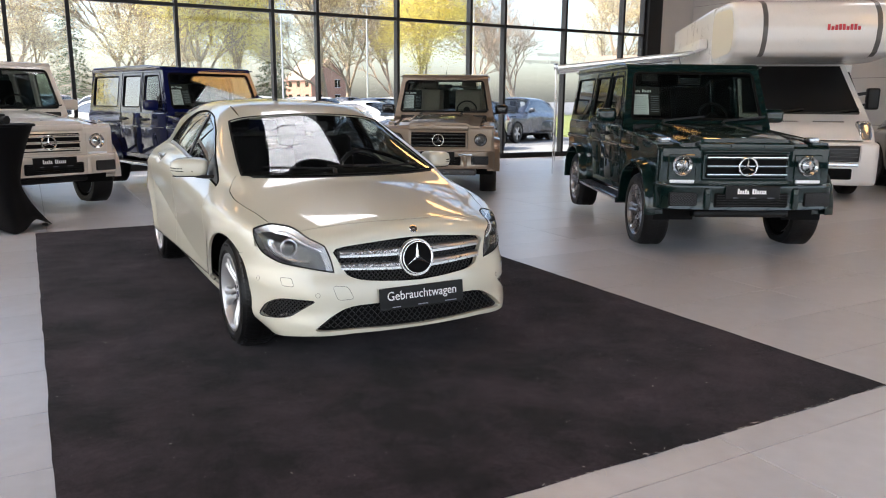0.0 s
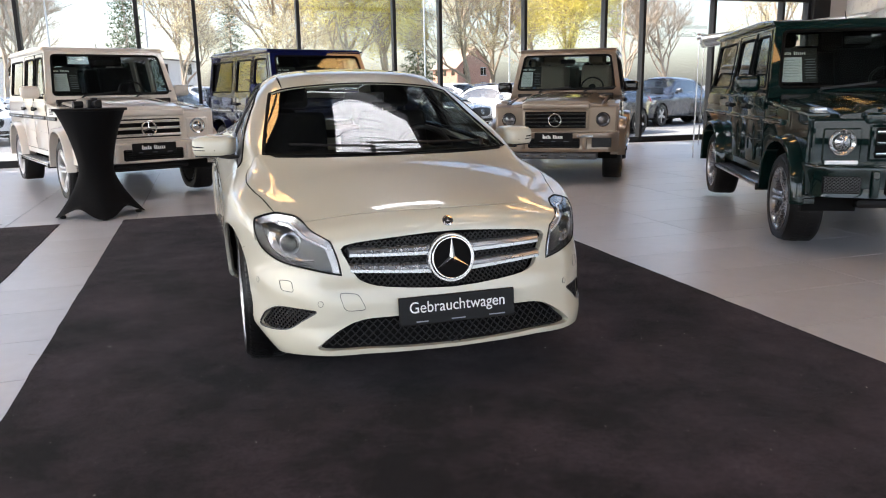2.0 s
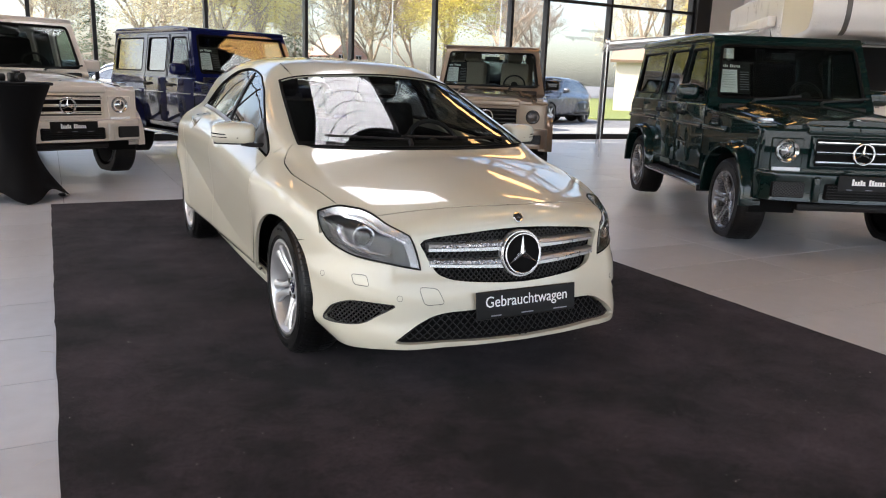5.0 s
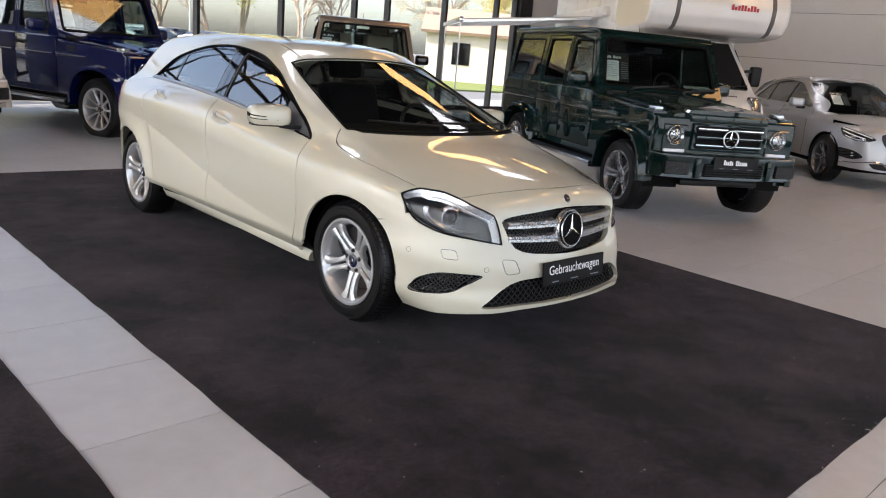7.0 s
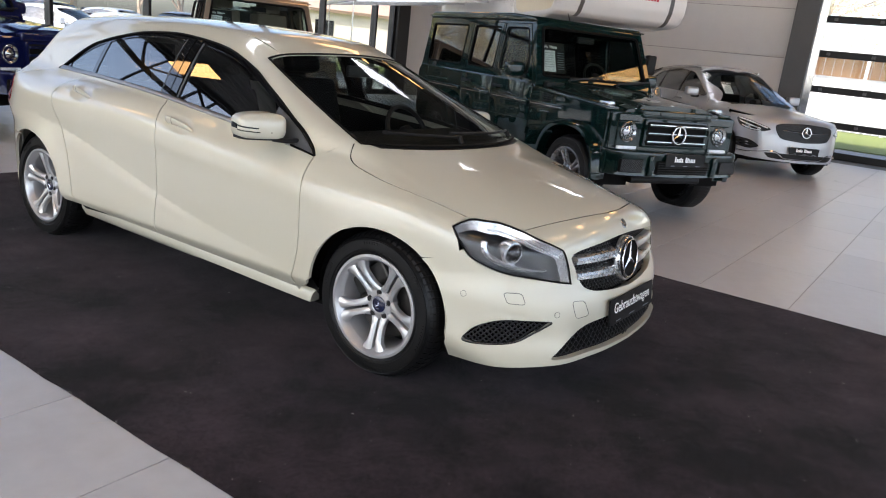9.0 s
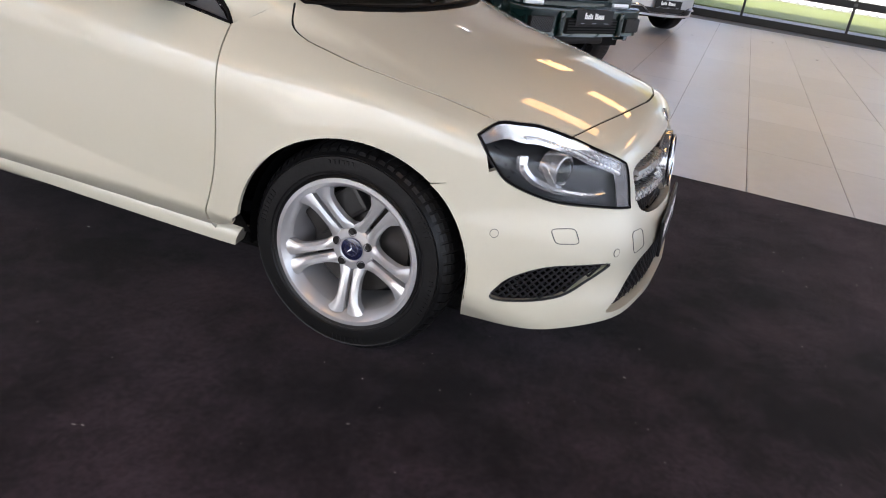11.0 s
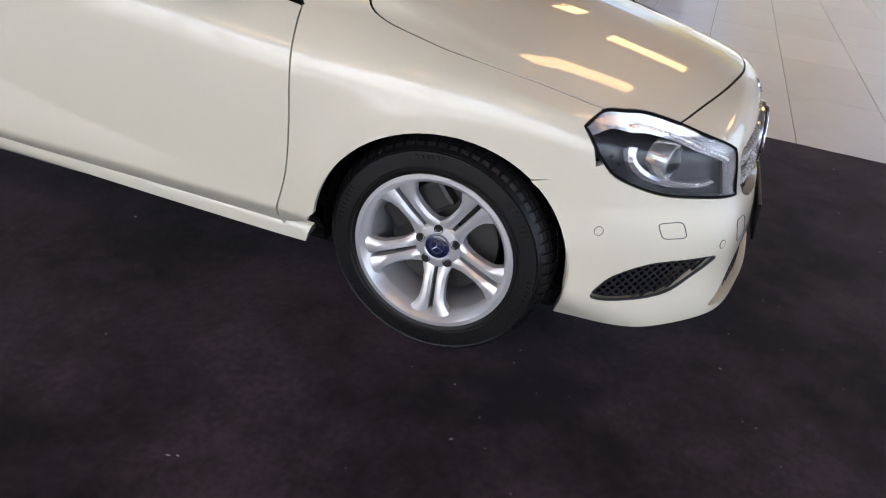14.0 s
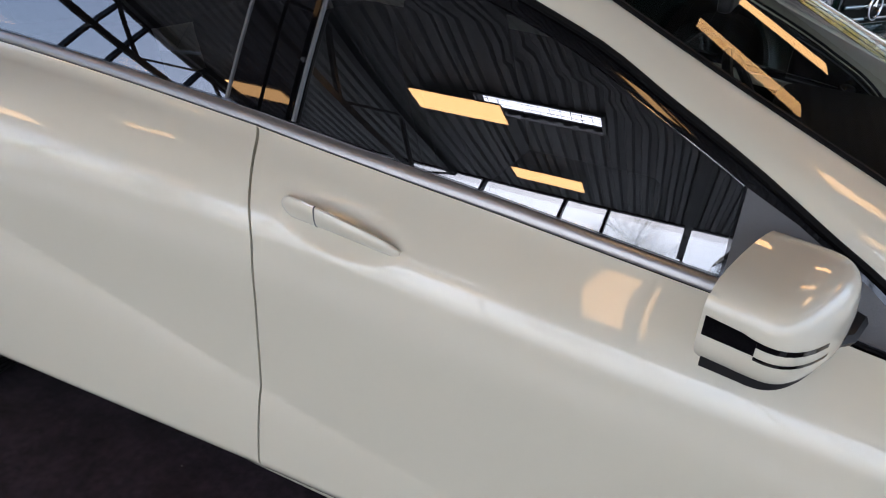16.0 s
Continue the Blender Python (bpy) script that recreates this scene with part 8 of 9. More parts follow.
def motorhome(m):
    c = thing("motorhome", m, "white alcove motorhome with grey bands and a red mark", "motorhome")
    white = "motorhome_white"
    # cab: steep nose
    side = [(-0.92, 0.42), (-0.95, 0.60), (-0.93, 0.80), (-0.86, 0.92), (-0.74, 1.04), (-0.50, 1.14), (-0.20, 1.24), (0.75, 2.05), (1.3, 2.05), (1.3, 0.42), (0.44, 0.42)] + arc(0, 0.34, 0.42, 12, 168, 10) + [(-0.44, 0.42)]
    W = 0.98
    bm = prism(bmesh.new(), side, -W, W, YZ)
    for v in bm.verts:
        t = max(0, -v.co.y - 0.2)
        v.co.x *= 1 - 0.16 * t - 0.12 * max(0, v.co.z - 1.3)
    bmesh.ops.recalc_face_normals(bm, faces=bm.faces[:])
    rounded(bm, 0.05, 3, 0.5)
    part("cab", bm, white, c, smooth=True)
    quad_pane("windscreen", [(-0.86, -0.20, 1.255), (0.86, -0.20, 1.255), (0.77, 0.62, 1.985), (-0.77, 0.62, 1.985)], 0.06, "gloss_black", c, "dark raked windscreen")
    quad_pane("screen_glass", [(-0.84, -0.225, 1.265), (0.84, -0.225, 1.265), (0.75, 0.595, 1.99), (-0.75, 0.595, 1.99)], 0.006, "dark_glass", c)
    for s in (-1, 1):
        quad_pane("cab_window", [(s * 0.985, 0.10, 1.38), (s * 0.985, 0.98, 1.38), (s * 0.925, 0.98, 1.92), (s * 0.925, 0.62, 1.92)], 0.012, "gloss_black", c, "dark cab door window")
        bm = box_bm(s * 0.76 - 0.09, s * 0.76 + 0.09, -0.90, -0.70, 0.86, 1.16, 0.06, 3)
        for v in bm.verts:
            v.co.y += 0.5 * (v.co.z - 0.86)
        part("headlight", bm, "lamp_silver", c, "tall headlamp", smooth=True)
        bm = box_bm(s * 1.22 - 0.09, s * 1.22 + 0.09, 0.26, 0.40, 1.32, 1.66, 0.04, 3)
        mi = part("mirror", bm, "black_plastic", c, "large black door mirror", smooth=True)
        part("mirror_arm", bar(bmesh.new(), (s * 0.94, 0.34, 1.55), (s * 1.15, 0.33, 1.58), 0.06, 0.05), "black_plastic", mi)
        part("mirror_arm", bar(bmesh.new(), (s * 0.95, 0.34, 1.38), (s * 1.15, 0.33, 1.40), 0.06, 0.04), "black_plastic", mi)
        wheel(c, s * 0.84, 0, 0.34, 0.34, 0.22, 0.21, "many", s, "alloy", cap="iron")
        wheel(c, s * 0.95, 3.8, 0.34, 0.34, 0.22, 0.21, "many", s, "alloy", cap="iron")
    part("front_bumper", box_bm(-0.93, 0.93, -0.99, -0.62, 0.22, 0.86, 0.09, 4), white, c, "deep white front bumper", smooth=True)
    gr = part("grille", box_bm(-0.66, 0.66, -1.005, -0.95, 0.56, 0.815, 0.05, 3), "mesh_black", c, "black front grille", smooth=True)
    for k in range(4):
        part("grille_slat", box_bm(-0.62, 0.62, -1.014, -0.998, 0.585 + k * 0.055, 0.598 + k * 0.055, 0.004, 1), "grey_plastic", gr)
    part("grille_slat", box_bm(-0.64, 0.64, -1.018, -0.99, 0.505, 0.545, 0.012, 2), "satin_chrome", gr, "bright grille bar", smooth=True)
    part("intake", box_bm(-0.58, 0.58, -1.003, -0.94, 0.30, 0.49, 0.05, 3), "seam", c, "black lower intake", smooth=True)
    part("bonnet_seam", box_bm(-0.70, 0.70, -0.93, -0.86, 0.868, 0.882, 0.004, 1), "seam", c)
    bm = bmesh.new()
    for s in (-1, 1):
        for k in range(14):
            box(bm, s * 0.33 - 0.22 + k * 0.032, s * 0.33 - 0.205 + k * 0.032, -0.52, -0.49, 1.125, 1.15)
    part("bonnet_vents", bm, "grey_plastic", c)
    for x in (-0.45, 0.35):
        bm = rod(bmesh.new(), (x, -0.25, 1.26), (x + 0.5, -0.19, 1.33), 0.012, 8)
        part("wiper", bm, "black_plastic", c)
    # alcove: rounded nose over the cab, and the living box
    prof = [(-0.36, 2.10), (-0.50, 2.16), (-0.60, 2.32), (-0.62, 2.52), (-0.55, 2.72), (-0.38, 2.88), (-0.1, 2.96), (1.2, 3.0), (1.2, 2.05), (0.3, 2.05)]
    HW = 1.16
    bm = prism(bmesh.new(), [tuple(p) for p in round_off(prof, 3, 0.25)], -HW, HW, YZ)
    bmesh.ops.recalc_face_normals(bm, faces=bm.faces[:])
    rounded(bm, 0.09, 4, 0.9)
    part("alcove", bm, white, c, smooth=True)
    for x in (-0.72, 0.86):
        bm = prism(bmesh.new(), [tuple(p) for p in inset(round_off(prof[:8] + [(1.2, 2.9), (0.3, 2.12)], 3, 0.25), -0.004)], x - 0.035, x + 0.035, YZ)
        bmesh.ops.recalc_face_normals(bm, faces=bm.faces[:])
        part("grey_band", bm, "motorhome_grey", c)
    for s in (-1, 1):
        part("alcove_cheek", prism(bmesh.new(), [tuple(p) for p in round_off([(-0.40, 2.16), (-0.52, 2.34), (-0.50, 2.62), (-0.30, 2.82), (1.1, 2.90), (1.1, 2.12)], 3, 0.25)], s * HW - 0.004, s * HW + 0.004, YZ), "cream_grp", c)
    x = 0.12
    for h in (0.085, 0.055, 0.075, 0.085, 0.085, 0.055, 0.085, 0.085, 0.055):
        bm = prism(bmesh.new(), [(x, 0), (x + 0.038, 0), (x + 0.038, h), (x, h)], 0, 0.004)
        part("red_mark", bm, "red_print", c, "short red bar", m=Matrix.Translation((0.02, -0.624, 2.47)) @ Matrix.Rotation(radians(90), 4, "X"))
        x += 0.052
    part("living_box", box_bm(-HW, HW, 1.15, 5.8, 0.45, 3.0, 0.05, 2), white, c)
    part("side_skirt", box_bm(-HW + 0.02, HW - 0.02, 1.3, 5.7, 0.25, 0.45), "grey_plastic", c)
    part("roof_vent", box_bm(-0.3, 0.3, 0.35, 0.95, 3.0, 3.14, 0.03, 2), white, c, smooth=True)
    part("underbody", box_bm(-0.75, 0.75, -0.7, 5.5, 0.25, 0.45), "seam", c)
    # awning let out on its right side
    quad_pane("awning", [(-1.2, 2.2, 2.36), (-1.2, 5.4, 2.36), (-3.8, 5.4, 2.08), (-3.8, 2.2, 2.08)], 0.02, "wall_panel", c, "grey awning sheet")
    part("awning_case", box_bm(-1.30, -1.16, 1.5, 5.5, 2.34, 2.52, 0.04, 2), white, c, smooth=True)
    part("awning_bar", box_bm(-3.86, -3.78, 2.1, 5.5, 2.02, 2.12, 0.02, 2), "satin_chrome", c, smooth=True)
    for y in (2.3, 3.8, 5.3):
        part("awning_arm", bar(bmesh.new(), (-1.25, y, 2.33), (-3.8, y - 0.05, 2.05), 0.03, 0.05), "satin_chrome", c)
    for y in (2.2, 5.3):
        part("awning_pole", rod(bmesh.new(), (-3.82, y, 0.0), (-3.82, y, 2.03), 0.013), "satin_chrome", c)
    return c


motorhome(pose(8.92, 3.53, 0, 0, 0, -38))


# ---- bar table with stretch cover and a camera on it ----
def bar_table():
    t = thing("bar_table", pose(-2.05, 4.98, 0, 0, 0, 12), "round bar table in a black stretch cover", "table")
    bm = bmesh.new()
    n = 48
    rings = []
    for k in range(25):
        h = k / 24
        waist = 0.17 + 0.17 * (abs(h - 0.45) / 0.55) ** 1.6 if h > 0.45 else 0.17 + 0.20 * ((0.45 - h) / 0.45) ** 1.5
        ring = []
        for i in range(n):
            a = 2 * math.pi * i / n
            four = 1 + (0.30 * max(0, 0.4 - h) / 0.4) * (abs(math.cos(2 * a)) ** 3 - 0.35)
            lift = 0.10 * max(0, 1 - h / 0.12) * (1 - abs(math.cos(2 * a)) ** 2) if h < 0.12 else 0
            r = waist * four + 0.004 * noise.noise((math.cos(a) * 2, math.sin(a) * 2, h * 4))
            ring.append(bm.verts.new((r * math.cos(a), r * math.sin(a), 0.012 + 1.10 * h + lift)))
        rings.append(ring)
    for p, q in zip(rings, rings[1:]):
        for i in range(n):
            bm.faces.new((p[i], p[(i + 1) % n], q[(i + 1) % n], q[i]))
    part("stretch_cover", bm, "fabric_black", t, "taut black fabric cover", smooth=True)
    bm = bmesh.new()
    lathe(bm, [(0.0, 1.125), (0.355, 1.125), (0.36, 1.118), (0.36, 1.10), (0.34, 1.098)], 48)
    part("tabletop", bm, "fabric_black", t)
    for k in range(4):
        a = math.pi / 4 * 2 * k
        part("foot", box_bm(0.37 * math.cos(a) - 0.03, 0.37 * math.cos(a) + 0.03, 0.37 * math.sin(a) - 0.03, 0.37 * math.sin(a) + 0.03, 0, 0.03, 0.008, 1), "black_plastic", t)


bar_table()


def camera_on_table():
    c = thing("photo_camera", pose(-2.0, 4.95, 1.126, 0, 0, 25), "small black photo camera lying on the bar table", "camera")
    part("camera_body", box_bm(-0.07, 0.07, -0.035, 0.035, 0, 0.085, 0.015, 3), "black_plastic", c, smooth=True)
    part("lens_barrel", rod(bmesh.new(), (0.0, -0.03, 0.042), (0.0, -0.12, 0.042), 0.036, 24), "black_plastic", c)
    part("prism_hump", box_bm(-0.03, 0.03, -0.03, 0.03, 0.08, 0.105, 0.01, 2), "black_plastic", c, smooth=True)
    part("lens_cap", rod(bmesh.new(), (-0.13, -0.05, 0.04), (-0.22, -0.05, 0.04), 0.035, 24), "black_plastic", c)


camera_on_table()

# ---- outside: forecourt, parked cars, trees, houses ----
M.update({
    "asphalt": mat("pale_asphalt", (0.16, 0.16, 0.165), 0.85, var=0.2, scale=0.4, fine=8, bump=0.1, bscale=60),
    "paving": mat("concrete_paving", (0.30, 0.295, 0.285), 0.8, var=0.12, scale=0.8, fine=12),
    "grass": mat("spring_grass", (0.16, 0.19, 0.05), 0.9, var=0.35, scale=0.7, fine=25, bump=0.4, bscale=40),
    "bark": mat("grey_brown_bark", (0.40, 0.32, 0.25), 0.9, var=0.3, scale=2, fine=20),
    "willow_leaf": leaf_mat("yellow_willow_leaf", (0.86, 0.76, 0.26)),
    "conifer_leaf": mat("conifer_needles", (0.085, 0.12, 0.06), 0.8, var=0.3, scale=0.8, fine=5),
    "bud_leaf": leaf_mat("budding_twigs", (0.76, 0.66, 0.42)),
    "brick_red": mat("red_brick_wall", (0.42, 0.24, 0.17), 0.85, var=0.2, scale=1.2, fine=14),
    "roof_tile": mat("brown_roof_tiles", (0.36, 0.24, 0.18), 0.8, var=0.2, scale=1.0, fine=9),
    "roof_dark": mat("dark_roof_tiles", (0.10, 0.09, 0.09), 0.8, var=0.2, scale=1.0, fine=9),
    "beige_render": mat("beige_render", (0.62, 0.56, 0.47), 0.85, var=0.10, scale=0.8, fine=9),
    "fence_white": mat("white_fence_board", (0.50, 0.51, 0.52), 0.6, var=0.05),
    "wood_orange": mat("orange_timber_boards", (0.42, 0.20, 0.08), 0.7, var=0.2, scale=1, fine=10),
    "container": mat("grey_corrugated_sheet", (0.45, 0.46, 0.47), 0.5, var=0.1),
    "car_white": mat("white_car_paint", (0.72, 0.73, 0.74), 0.3, coat=1.0, var=0.01),
    "car_silver": mat("silver_car_paint", (0.45, 0.47, 0.49), 0.28, 0.6, coat=1.0, var=0.02),
    "car_dark": mat("dark_blue_grey_paint", (0.03, 0.035, 0.05), 0.28, 0.4, coat=1.0, var=0.03),
    "car_black": mat("black_car_paint", (0.012, 0.012, 0.014), 0.28, coat=1.0, var=0.03),
})


def sheet(name, x0, x1, y0, y1, z, material, label, category, cells=1):
    bm = bmesh.new()
    bmesh.ops.create_grid(bm, x_segments=cells, y_segments=cells, size=0.5)
    for v in bm.verts:
        v.co = Vector(((x0 + x1) / 2 + v.co.x * (x1 - x0), (y0 + y1) / 2 + v.co.y * (y1 - y0), z))
    return tagged(put(name, bm, material), label, category, kind="structure")


sheet("ground", -900, 900, -900, 900, -0.06, "asphalt", "pale asphalt yard round the hall", "ground")
tagged(put("pavement", box_bm(-16, 24, NORTH + 0.32, NORTH + 4.2, -0.055, -0.012), "paving"), "light concrete paving along the glass front", "pavement", kind="structure")
tagged(put("pavement", box_bm(EAST + 0.32, EAST + 3.6, -14, 9.5, -0.055, -0.012), "paving"), "light concrete paving outside the gate", "pavement", kind="structure")
tagged(put("lawn", box_bm(EAST + 3.62, EAST + 13, -25, 9.0, -0.056, 0.02), "grass"), "yellowish spring lawn", "lawn", kind="structure")
tagged(put("lawn", box_bm(18, 60, 20.5, 60, -0.056, 0.01), "grass"), "spring lawn beside the yard", "lawn", kind="structure")
tagged(put("lawn", box_bm(-60, 17, 50, 62, -0.056, 0.05), "grass"), "grass strip behind the parked cars", "lawn", kind="structure")

sedan_f = make_shape(1.80, [(-0.95, 0.66), (-0.85, 0.74), (-0.7, 0.80), (-0.3, 0.87), (0.3, 0.94), (0.8, 0.96), (3.8, 0.98)], [(0.7, 1.28), (1.1, 1.38), (1.6, 1.44), (2.2, 1.43), (2.9, 1.34), (3.6, 1.15)], 0.96, 0.28, 2.0, 3.62, 1.2)
base_cars = []
for kind, paint, words in (("sedan", "car_white", "white car parked in the yard"), ("sedan", "car_silver", "silver car parked in the yard"), ("suv", "car_dark", "dark blue SUV parked outside the glass"), ("suv", "car_black", "black SUV parked outside the glass"), ("sedan", "car_dark", "dark blue car parked in the yard")):
    if kind == "sedan":
        base_cars.append(lambda m, paint=paint, words=words: simple_car("parked_car", m, sedan_f, paint, words, 1.80, 2.7, 0.315, 0.96, 0.28, 2.0, 1.43, 3.62, group="cars parked in the yard"))
    else:
        base_cars.append(lambda m, paint=paint, words=words: simple_car("parked_suv", m, suv_f, paint, words, 1.88, 2.87, 0.36, 1.08, 0.42, 1.75, 1.60, 3.72, group="cars parked in the yard"))
rng = random.Random(11)
slots = {0: [], 1: [], 2: [], 3: [], 4: []}
for row, (y, x0, x1, order) in enumerate(((19.5, -9.5, 16.5, (1, 0, 1, 4, 0, 1)), (27.0, -14.0, 17.0, (0, 1, 0, 0, 4, 1)), (38.0, -22.0, 20.0, (0, 1, 4, 0, 1, 0)))):
    x, k = x0, 0
    while x < x1:
        slots[order[k % 6]].append(pose(x, y + rng.uniform(-0.3, 0.3), -0.06, 0, 0, rng.uniform(-3, 3) + (25 if row == 0 else 20)) @ Matrix.Scale((1.0, 1.1, 1.14)[row], 4))
        x += 2.75
        k += 1
slots[2] += [pose(13.0, 18.6, -0.06, 0, 0, -62)]
slots[3] += [pose(7.4, 14.1, -0.06, 0, 0, -68), pose(4.2, 16.8, -0.06, 0, 0, 12)]
for k, maker in enumerate(base_cars):
    first = None
    for m in slots[k]:
        if first is None:
            first = maker(m)
        else:
            copy_thing(first, m)


def limb(verts, faces, a, b, r0, r1, n=5):
    d = b - a
    q = d.to_track_quat("Z", "Y").to_matrix()
    i = len(verts)
    for p, r in ((a, r0), (b, r1)):
        for k in range(n):
            t = 2 * math.pi * k / n
            verts.append(tuple(p + q @ Vector((r * math.cos(t), r * math.sin(t), 0))))
    for k in range(n):
        faces.append((i + k, i + (k + 1) % n, i + n + (k + 1) % n, i + n + k))


def from_lists(name, verts, faces, material, parent, kind="", label=""):
    me = bpy.data.meshes.new(name)
    me.from_pydata(verts, [], faces)
    me.materials.append(M[material])
    ob = new(name, me)
    ob.parent = parent
    if kind:
        ob["kind"] = kind
    if label:
        ob["label"] = label
    return ob


def leaf(verts, faces, p, s, rnd):
    i = len(verts)
    u = Vector((rnd.gauss(0, 1), rnd.gauss(0, 1), rnd.gauss(0, 1))).normalized()
    w = u.orthogonal().normalized()
    for q in (u * s, w * s * 0.45, -u * s, -w * s * 0.45):
        verts.append(tuple(p + q))
    faces.append((i, i + 1, i + 2, i + 3))


def broad_tree(x, y, h, seed, leaf_mat, density, words, droop=0.0, spread=0.42):
    rnd = random.Random(seed)
    t = thing("tree", pose(x, y, -0.06), words, "tree", "trees behind the yard")
    verts, faces, lv, lf = [], [], [], []

    def grow(p, d, length, r, level):
        segs = 3
        for s in range(segs):
            nd = (d + Vector((rnd.gauss(0, 0.12), rnd.gauss(0, 0.12), rnd.gauss(0, 0.08) + (0.06 if level < 3 else -droop)))).normalized()
            q = p + nd * length / segs
            limb(verts, faces, p, q, r * (1 - 0.22 * s), r * (1 - 0.22 * (s + 1)), 5 if level < 2 else 3)
            p, d = q, nd
            if level >= 2 and density:
                for _ in range(density):
                    leaf(lv, lf, p + Vector((rnd.gauss(0, 0.3), rnd.gauss(0, 0.3), rnd.gauss(0, 0.3) - droop * rnd.random() * 6)), rnd.uniform(0.05, 0.13), rnd)
            if level < 5 and (s > 0 or level == 0):
                for _ in range(2 if level < 4 else 1):
                    side = Vector((rnd.gauss(0, 1), rnd.gauss(0, 1), rnd.gauss(0.2, 0.5))).normalized()
                    grow(p, (d + side * (0.75 + 0.2 * level * spread)).normalized(), length * rnd.uniform(0.55, 0.72), r * 0.52, level + 1)
        if level < 5:
            grow(p, d, length * 0.7, r * 0.6, level + 1)
    grow(Vector((0, 0, 0)), Vector((0, 0, 1)), h * 0.42, h * 0.022, 0)
    from_lists("trunk", verts, faces, "bark", t)
    if lf:
        from_lists("crown", lv, lf, leaf_mat, t, "stuff")
    return t


def conifer(x, y, h, seed):
    rnd = random.Random(seed)
    t = thing("conifer", pose(x, y, -0.06), "dark green conifer with drooping branches", "tree", "trees behind the yard")
    verts, faces, lv, lf = [], [], [], []
    limb(verts, faces, Vector((0, 0, 0)), Vector((0, 0, h)), h * 0.018, 0.02, 6)
    n = 120
    for k in range(n):
        z = h * (0.10 + 0.88 * k / n)
        r = h * 0.21 * (1 - (z / h)) ** 0.85 * rnd.uniform(0.65, 1.1) + 0.1
        a = k * 2.4
        b = Vector((r * math.cos(a), r * math.sin(a), z - 0.18 * r))
        limb(verts, faces, Vector((0, 0, z)), b, 0.03, 0.008, 3)
        for j in range(int(16 + r * 16)):
            f = rnd.uniform(0.25, 1.05)
            leaf(lv, lf, Vector((0, 0, z)).lerp(b, f) + Vector((rnd.gauss(0, 0.13), rnd.gauss(0, 0.13), rnd.gauss(-0.08, 0.10))), rnd.uniform(0.08, 0.18), rnd)
    from_lists("trunk", verts, faces, "bark", t)
    from_lists("crown", lv, lf, "conifer_leaf", t, "stuff")
    return t


bare = "bare tree with brown budding twigs"
will = "yellow spring willow with hanging twigs"
b1 = broad_tree(-2.4, 70, 13, 3, "bud_leaf", 1, bare)
b2 = broad_tree(24.0, 66, 16, 5, "bud_leaf", 2, bare)
b3 = broad_tree(45, 72, 14, 8, "bud_leaf", 0, "bare leafless tree behind the yard")
w1 = broad_tree(11.0, 62, 16, 21, "willow_leaf", 4, will, 0.16)
for x, y, r in ((15.8, 65, 1.2), (33.0, 64, 4.0), (63, 52, 2.2), (-38, 60, 5.0)):
    copy_thing(w1, pose(x, y, -0.06, 0, 0, r * 57))
for x, y, r in ((28.5, 72, 1.0), (5.0, 68, 2.0), (8.2, 76, 3.6), (-28, 70, 3.0), (58, 62, 4.1), (-45, 40, 1.0), (-40, 5, 2.0)):
    copy_thing(b2, pose(x, y, -0.06, 0, 0, r * 57))
for x, y, r in ((52, 74, 1.0), (38, 80, 2.1), (66, 40, 3.0), (-18, 75, 0.3), (-14, 68, 1.7), (-42, -18, 1.1), (-38, 22, 2.3)):
    copy_thing(b3, pose(x, y, -0.06, 0, 0, r * 57))
c1 = conifer(-6.6, 66, 13, 2)
copy_thing(c1, pose(2.2, 75, -0.06, 0, 0, 40))
copy_thing(c1, pose(20.5, 72, -0.06, 0, 0, 140) @ Matrix.Scale(0.85, 4))


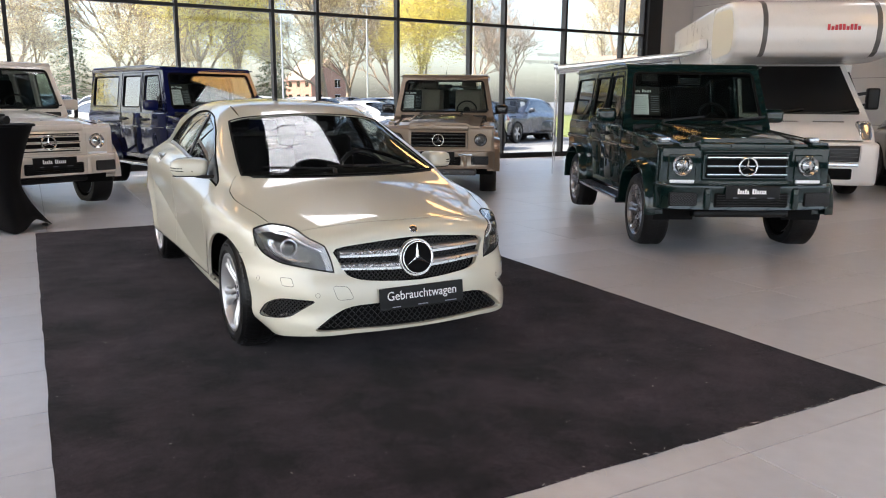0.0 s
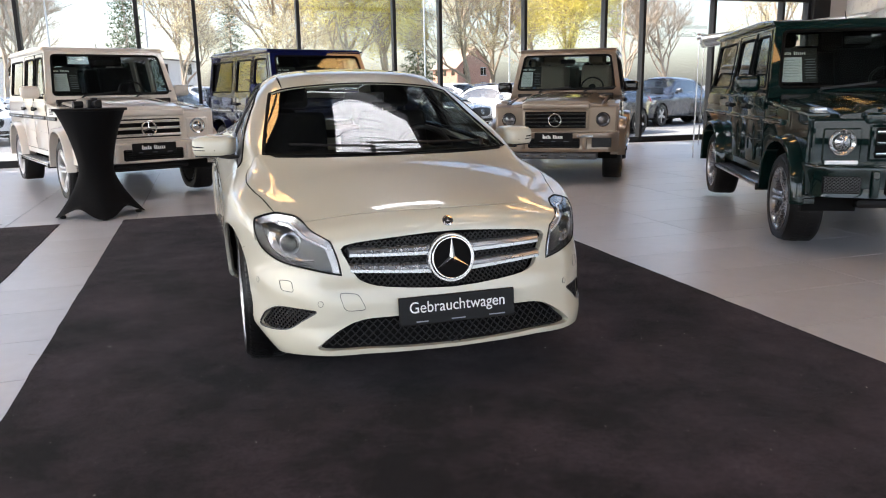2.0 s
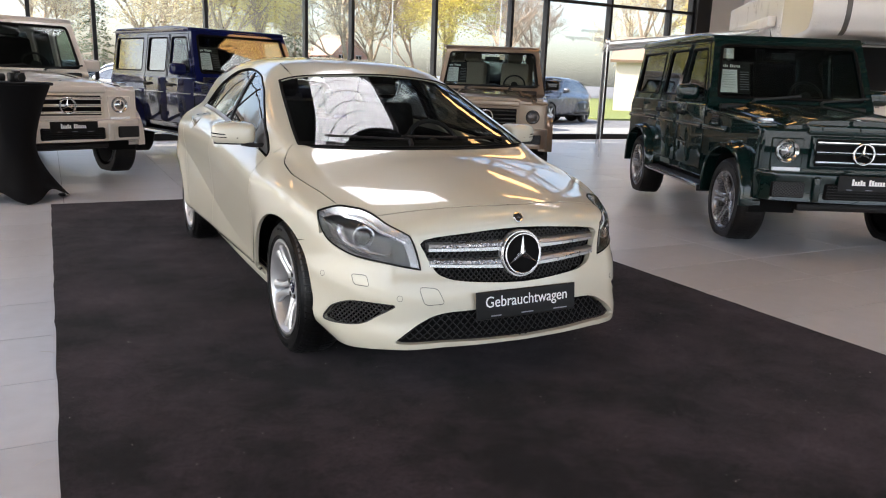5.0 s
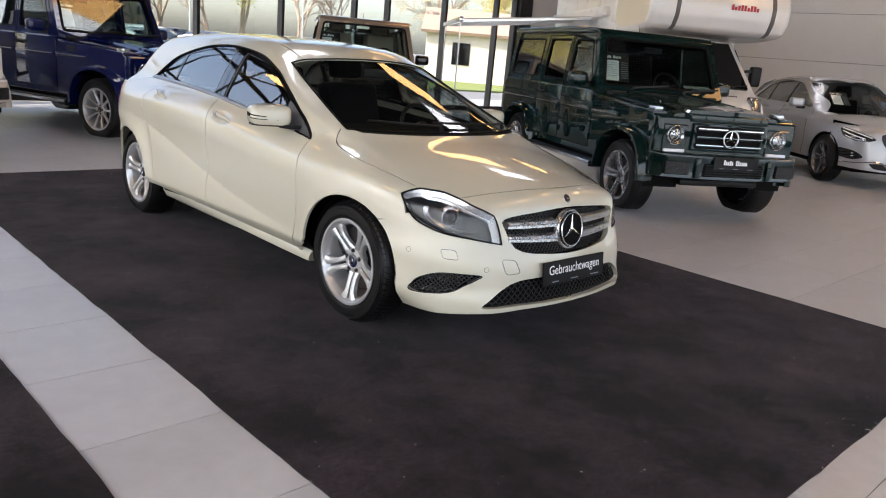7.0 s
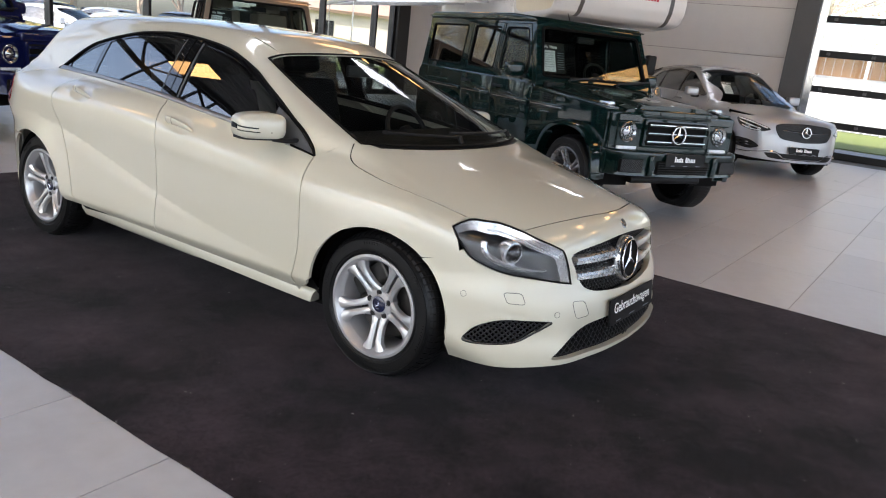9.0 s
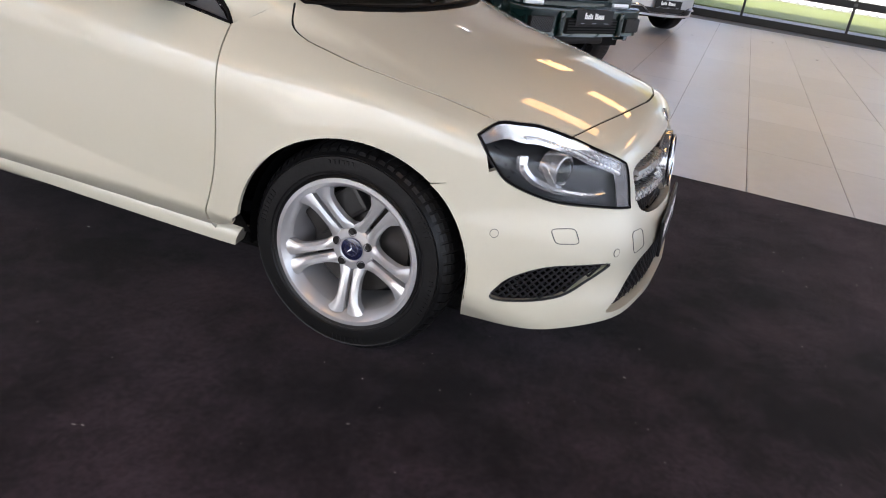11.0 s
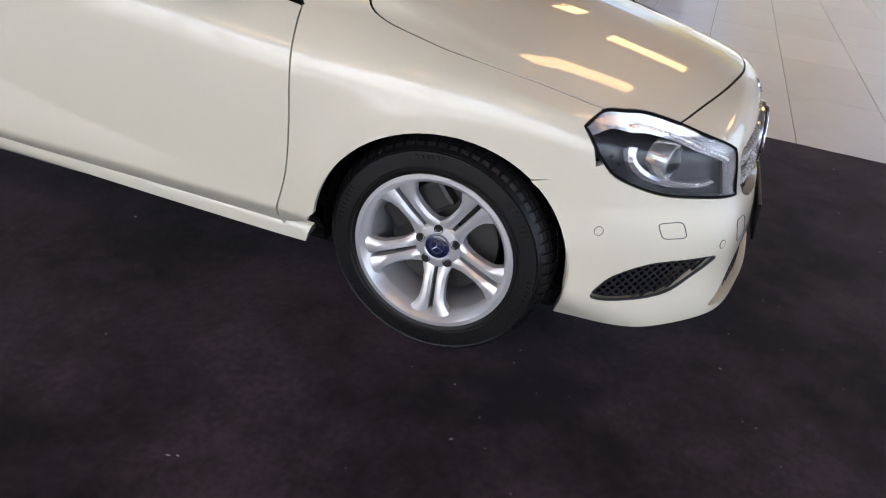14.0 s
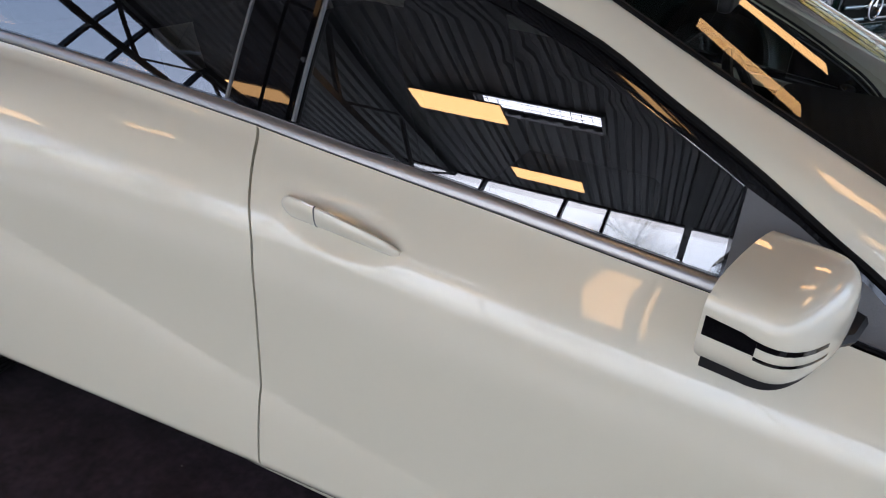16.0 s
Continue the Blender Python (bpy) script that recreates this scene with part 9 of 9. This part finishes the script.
def house(x, y, rot, w, d, eave, ridge, wall, roof, words):
    h = thing("house", pose(x, y, -0.06, 0, 0, rot), words, "house", "houses beyond the yard")
    bm = prism(bmesh.new(), [(-w / 2, 0), (w / 2, 0), (w / 2, eave), (0, ridge - 0.1), (-w / 2, eave)], -d / 2, d / 2, Matrix(((1, 0, 0, 0), (0, 0, 1, 0), (0, 1, 0, 0), (0, 0, 0, 1))))
    bmesh.ops.recalc_face_normals(bm, faces=bm.faces[:])
    part("wall", bm, wall, h)
    for s in (-1, 1):
        quad_pane("roof", [(s * (w / 2 + 0.35), -d / 2 - 0.3, eave - 0.2), (s * (w / 2 + 0.35), d / 2 + 0.3, eave - 0.2), (0, d / 2 + 0.3, ridge), (0, -d / 2 - 0.3, ridge)], 0.16, roof, h, shadow=True)
    part("chimney", box_bm(w * 0.12, w * 0.12 + 0.5, -0.3, 0.3, eave, ridge + 0.7), wall, h)
    for z in (1.0, 3.4):
        if z + 1.2 > eave + 1.2:
            continue
        for k in range(max(2, int(w / 2.6))):
            cx = -w / 2 + (k + 0.5) * w / max(2, int(w / 2.6))
            o = part("window", box_bm(cx - 0.5, cx + 0.5, -d / 2 - 0.03, -d / 2 + 0.05, z, z + 1.2), "gloss_black", h, "dark window")
            part("frame", box_bm(cx - 0.56, cx + 0.56, -d / 2 - 0.05, -d / 2 - 0.031, z + 1.2, z + 1.27), "fence_white", o)
            part("frame", box_bm(cx - 0.03, cx + 0.03, -d / 2 - 0.05, -d / 2 - 0.031, z, z + 1.2), "fence_white", o)
            part("sill", box_bm(cx - 0.6, cx + 0.6, -d / 2 - 0.1, -d / 2 - 0.031, z - 0.07, z), "fence_white", o)
        for k in range(3):
            cy = -d / 2 + (k + 0.5) * d / 3
            for s in (-1, 1):
                part("window", box_bm(s * w / 2 - 0.04, s * w / 2 + 0.04, cy - 0.5, cy + 0.5, z, z + 1.2), "gloss_black", h, "dark window")


house(40.5, 116, 12, 6.5, 8, 4.6, 7.8, "brick_red", "roof_tile", "red brick house with a gable and tiled roof")
house(32.5, 27.5, 45, 7, 12, 2.9, 4.1, "beige_render", "roof_tile", "low beige house with a brown tiled roof")
house(-14, 95, 0, 26, 9, 5, 6.0, "white_render", "roof_dark", "long white building beyond the trees")


def lamp_post(x, y, h):
    p = thing("street_lamp", pose(x, y, -0.06), "tall grey yard lamp post", "street lamp", "lamp posts of the yard")
    part("post", rod(bmesh.new(), (0, 0, 0), (0, 0, h), 0.07, 10, 0.045), "container", p)
    part("head", box_bm(-0.35, 0.35, -0.12, 0.12, h - 0.02, h + 0.06, 0.03, 1), "container", p)


for x, y, h in ((-9.5, 48, 9), (14.5, 49, 8), (20.2, 47, 8), (-4.0, 49, 8), (31, 50, 9)):
    lamp_post(x, y, h)

# beyond the gate: white board fence, grey sheet shed, timber building
fence = tagged(new("fence"), "white board fence on the far side of the lawn", "fence")
fence.matrix_basis = pose(EAST + 12.2, -5, 0.0)
for k in range(60):
    y = -9.0 + k * 0.28
    part("board", box_bm(-0.012, 0.012, y - 0.085, y + 0.085, 0.06, 1.45), "fence_white", fence)
for z in (0.35, 1.15):
    part("rail", box_bm(0.013, 0.06, -9.2, 7.8, z - 0.04, z + 0.04), "fence_white", fence)
for k in range(9):
    part("post", box_bm(0.061, 0.14, -9.1 + k * 2.1, -9.0 + k * 2.1, -0.02, 1.5), "fence_white", fence)


def shed():
    s = thing("shed", pose(EAST + 14.0, -12.0, -0.06), "grey corrugated metal container behind the fence", "container")
    bm = box_bm(0, 2.5, -3.2, 3.2, 0.0, 2.6)
    for k in range(32):
        y = -3.15 + k * 0.2
        prism(bm, [(0.001, y), (-0.04, y + 0.03), (-0.04, y + 0.09), (0.001, y + 0.12)], 0.1, 2.5)
    part("shell", bm, "container", s)
    part("roof_edge", box_bm(-0.05, 2.55, -3.25, 3.25, 2.6, 2.7), "container", s)


shed()


def pavilion():
    p = thing("pavilion", pose(EAST + 17.0, -1.5, -0.06), "timber building with a pale flat roof behind the fence", "building")
    part("wall", box_bm(0, 7, -6, 8, 0, 2.7), "white_render", p)
    for k in range(40):
        y = -6 + k * 0.35
        part("board", box_bm(-0.03, -0.002, y + 0.01, y + 0.34, 2.05, 2.95), "wood_orange", p)
    part("roof", box_bm(-1.0, 7.4, -6.6, 8.6, 2.96, 3.16), "fence_white", p)
    for y in (-5.5, -2.5, 0.5, 3.5, 6.5):
        part("post", box_bm(-0.9, -0.78, y - 0.06, y + 0.06, 0, 2.95), "fence_white", p)


pavilion()
copy_thing(w1, pose(EAST + 34, -8, -0.06, 0, 0, 80))
copy_thing(b2, pose(EAST + 30, 8, -0.06, 0, 0, 20))
copy_thing(b2, pose(EAST + 36, -24, -0.06, 0, 0, 120))

# ---- floor tiles ----
tiles()
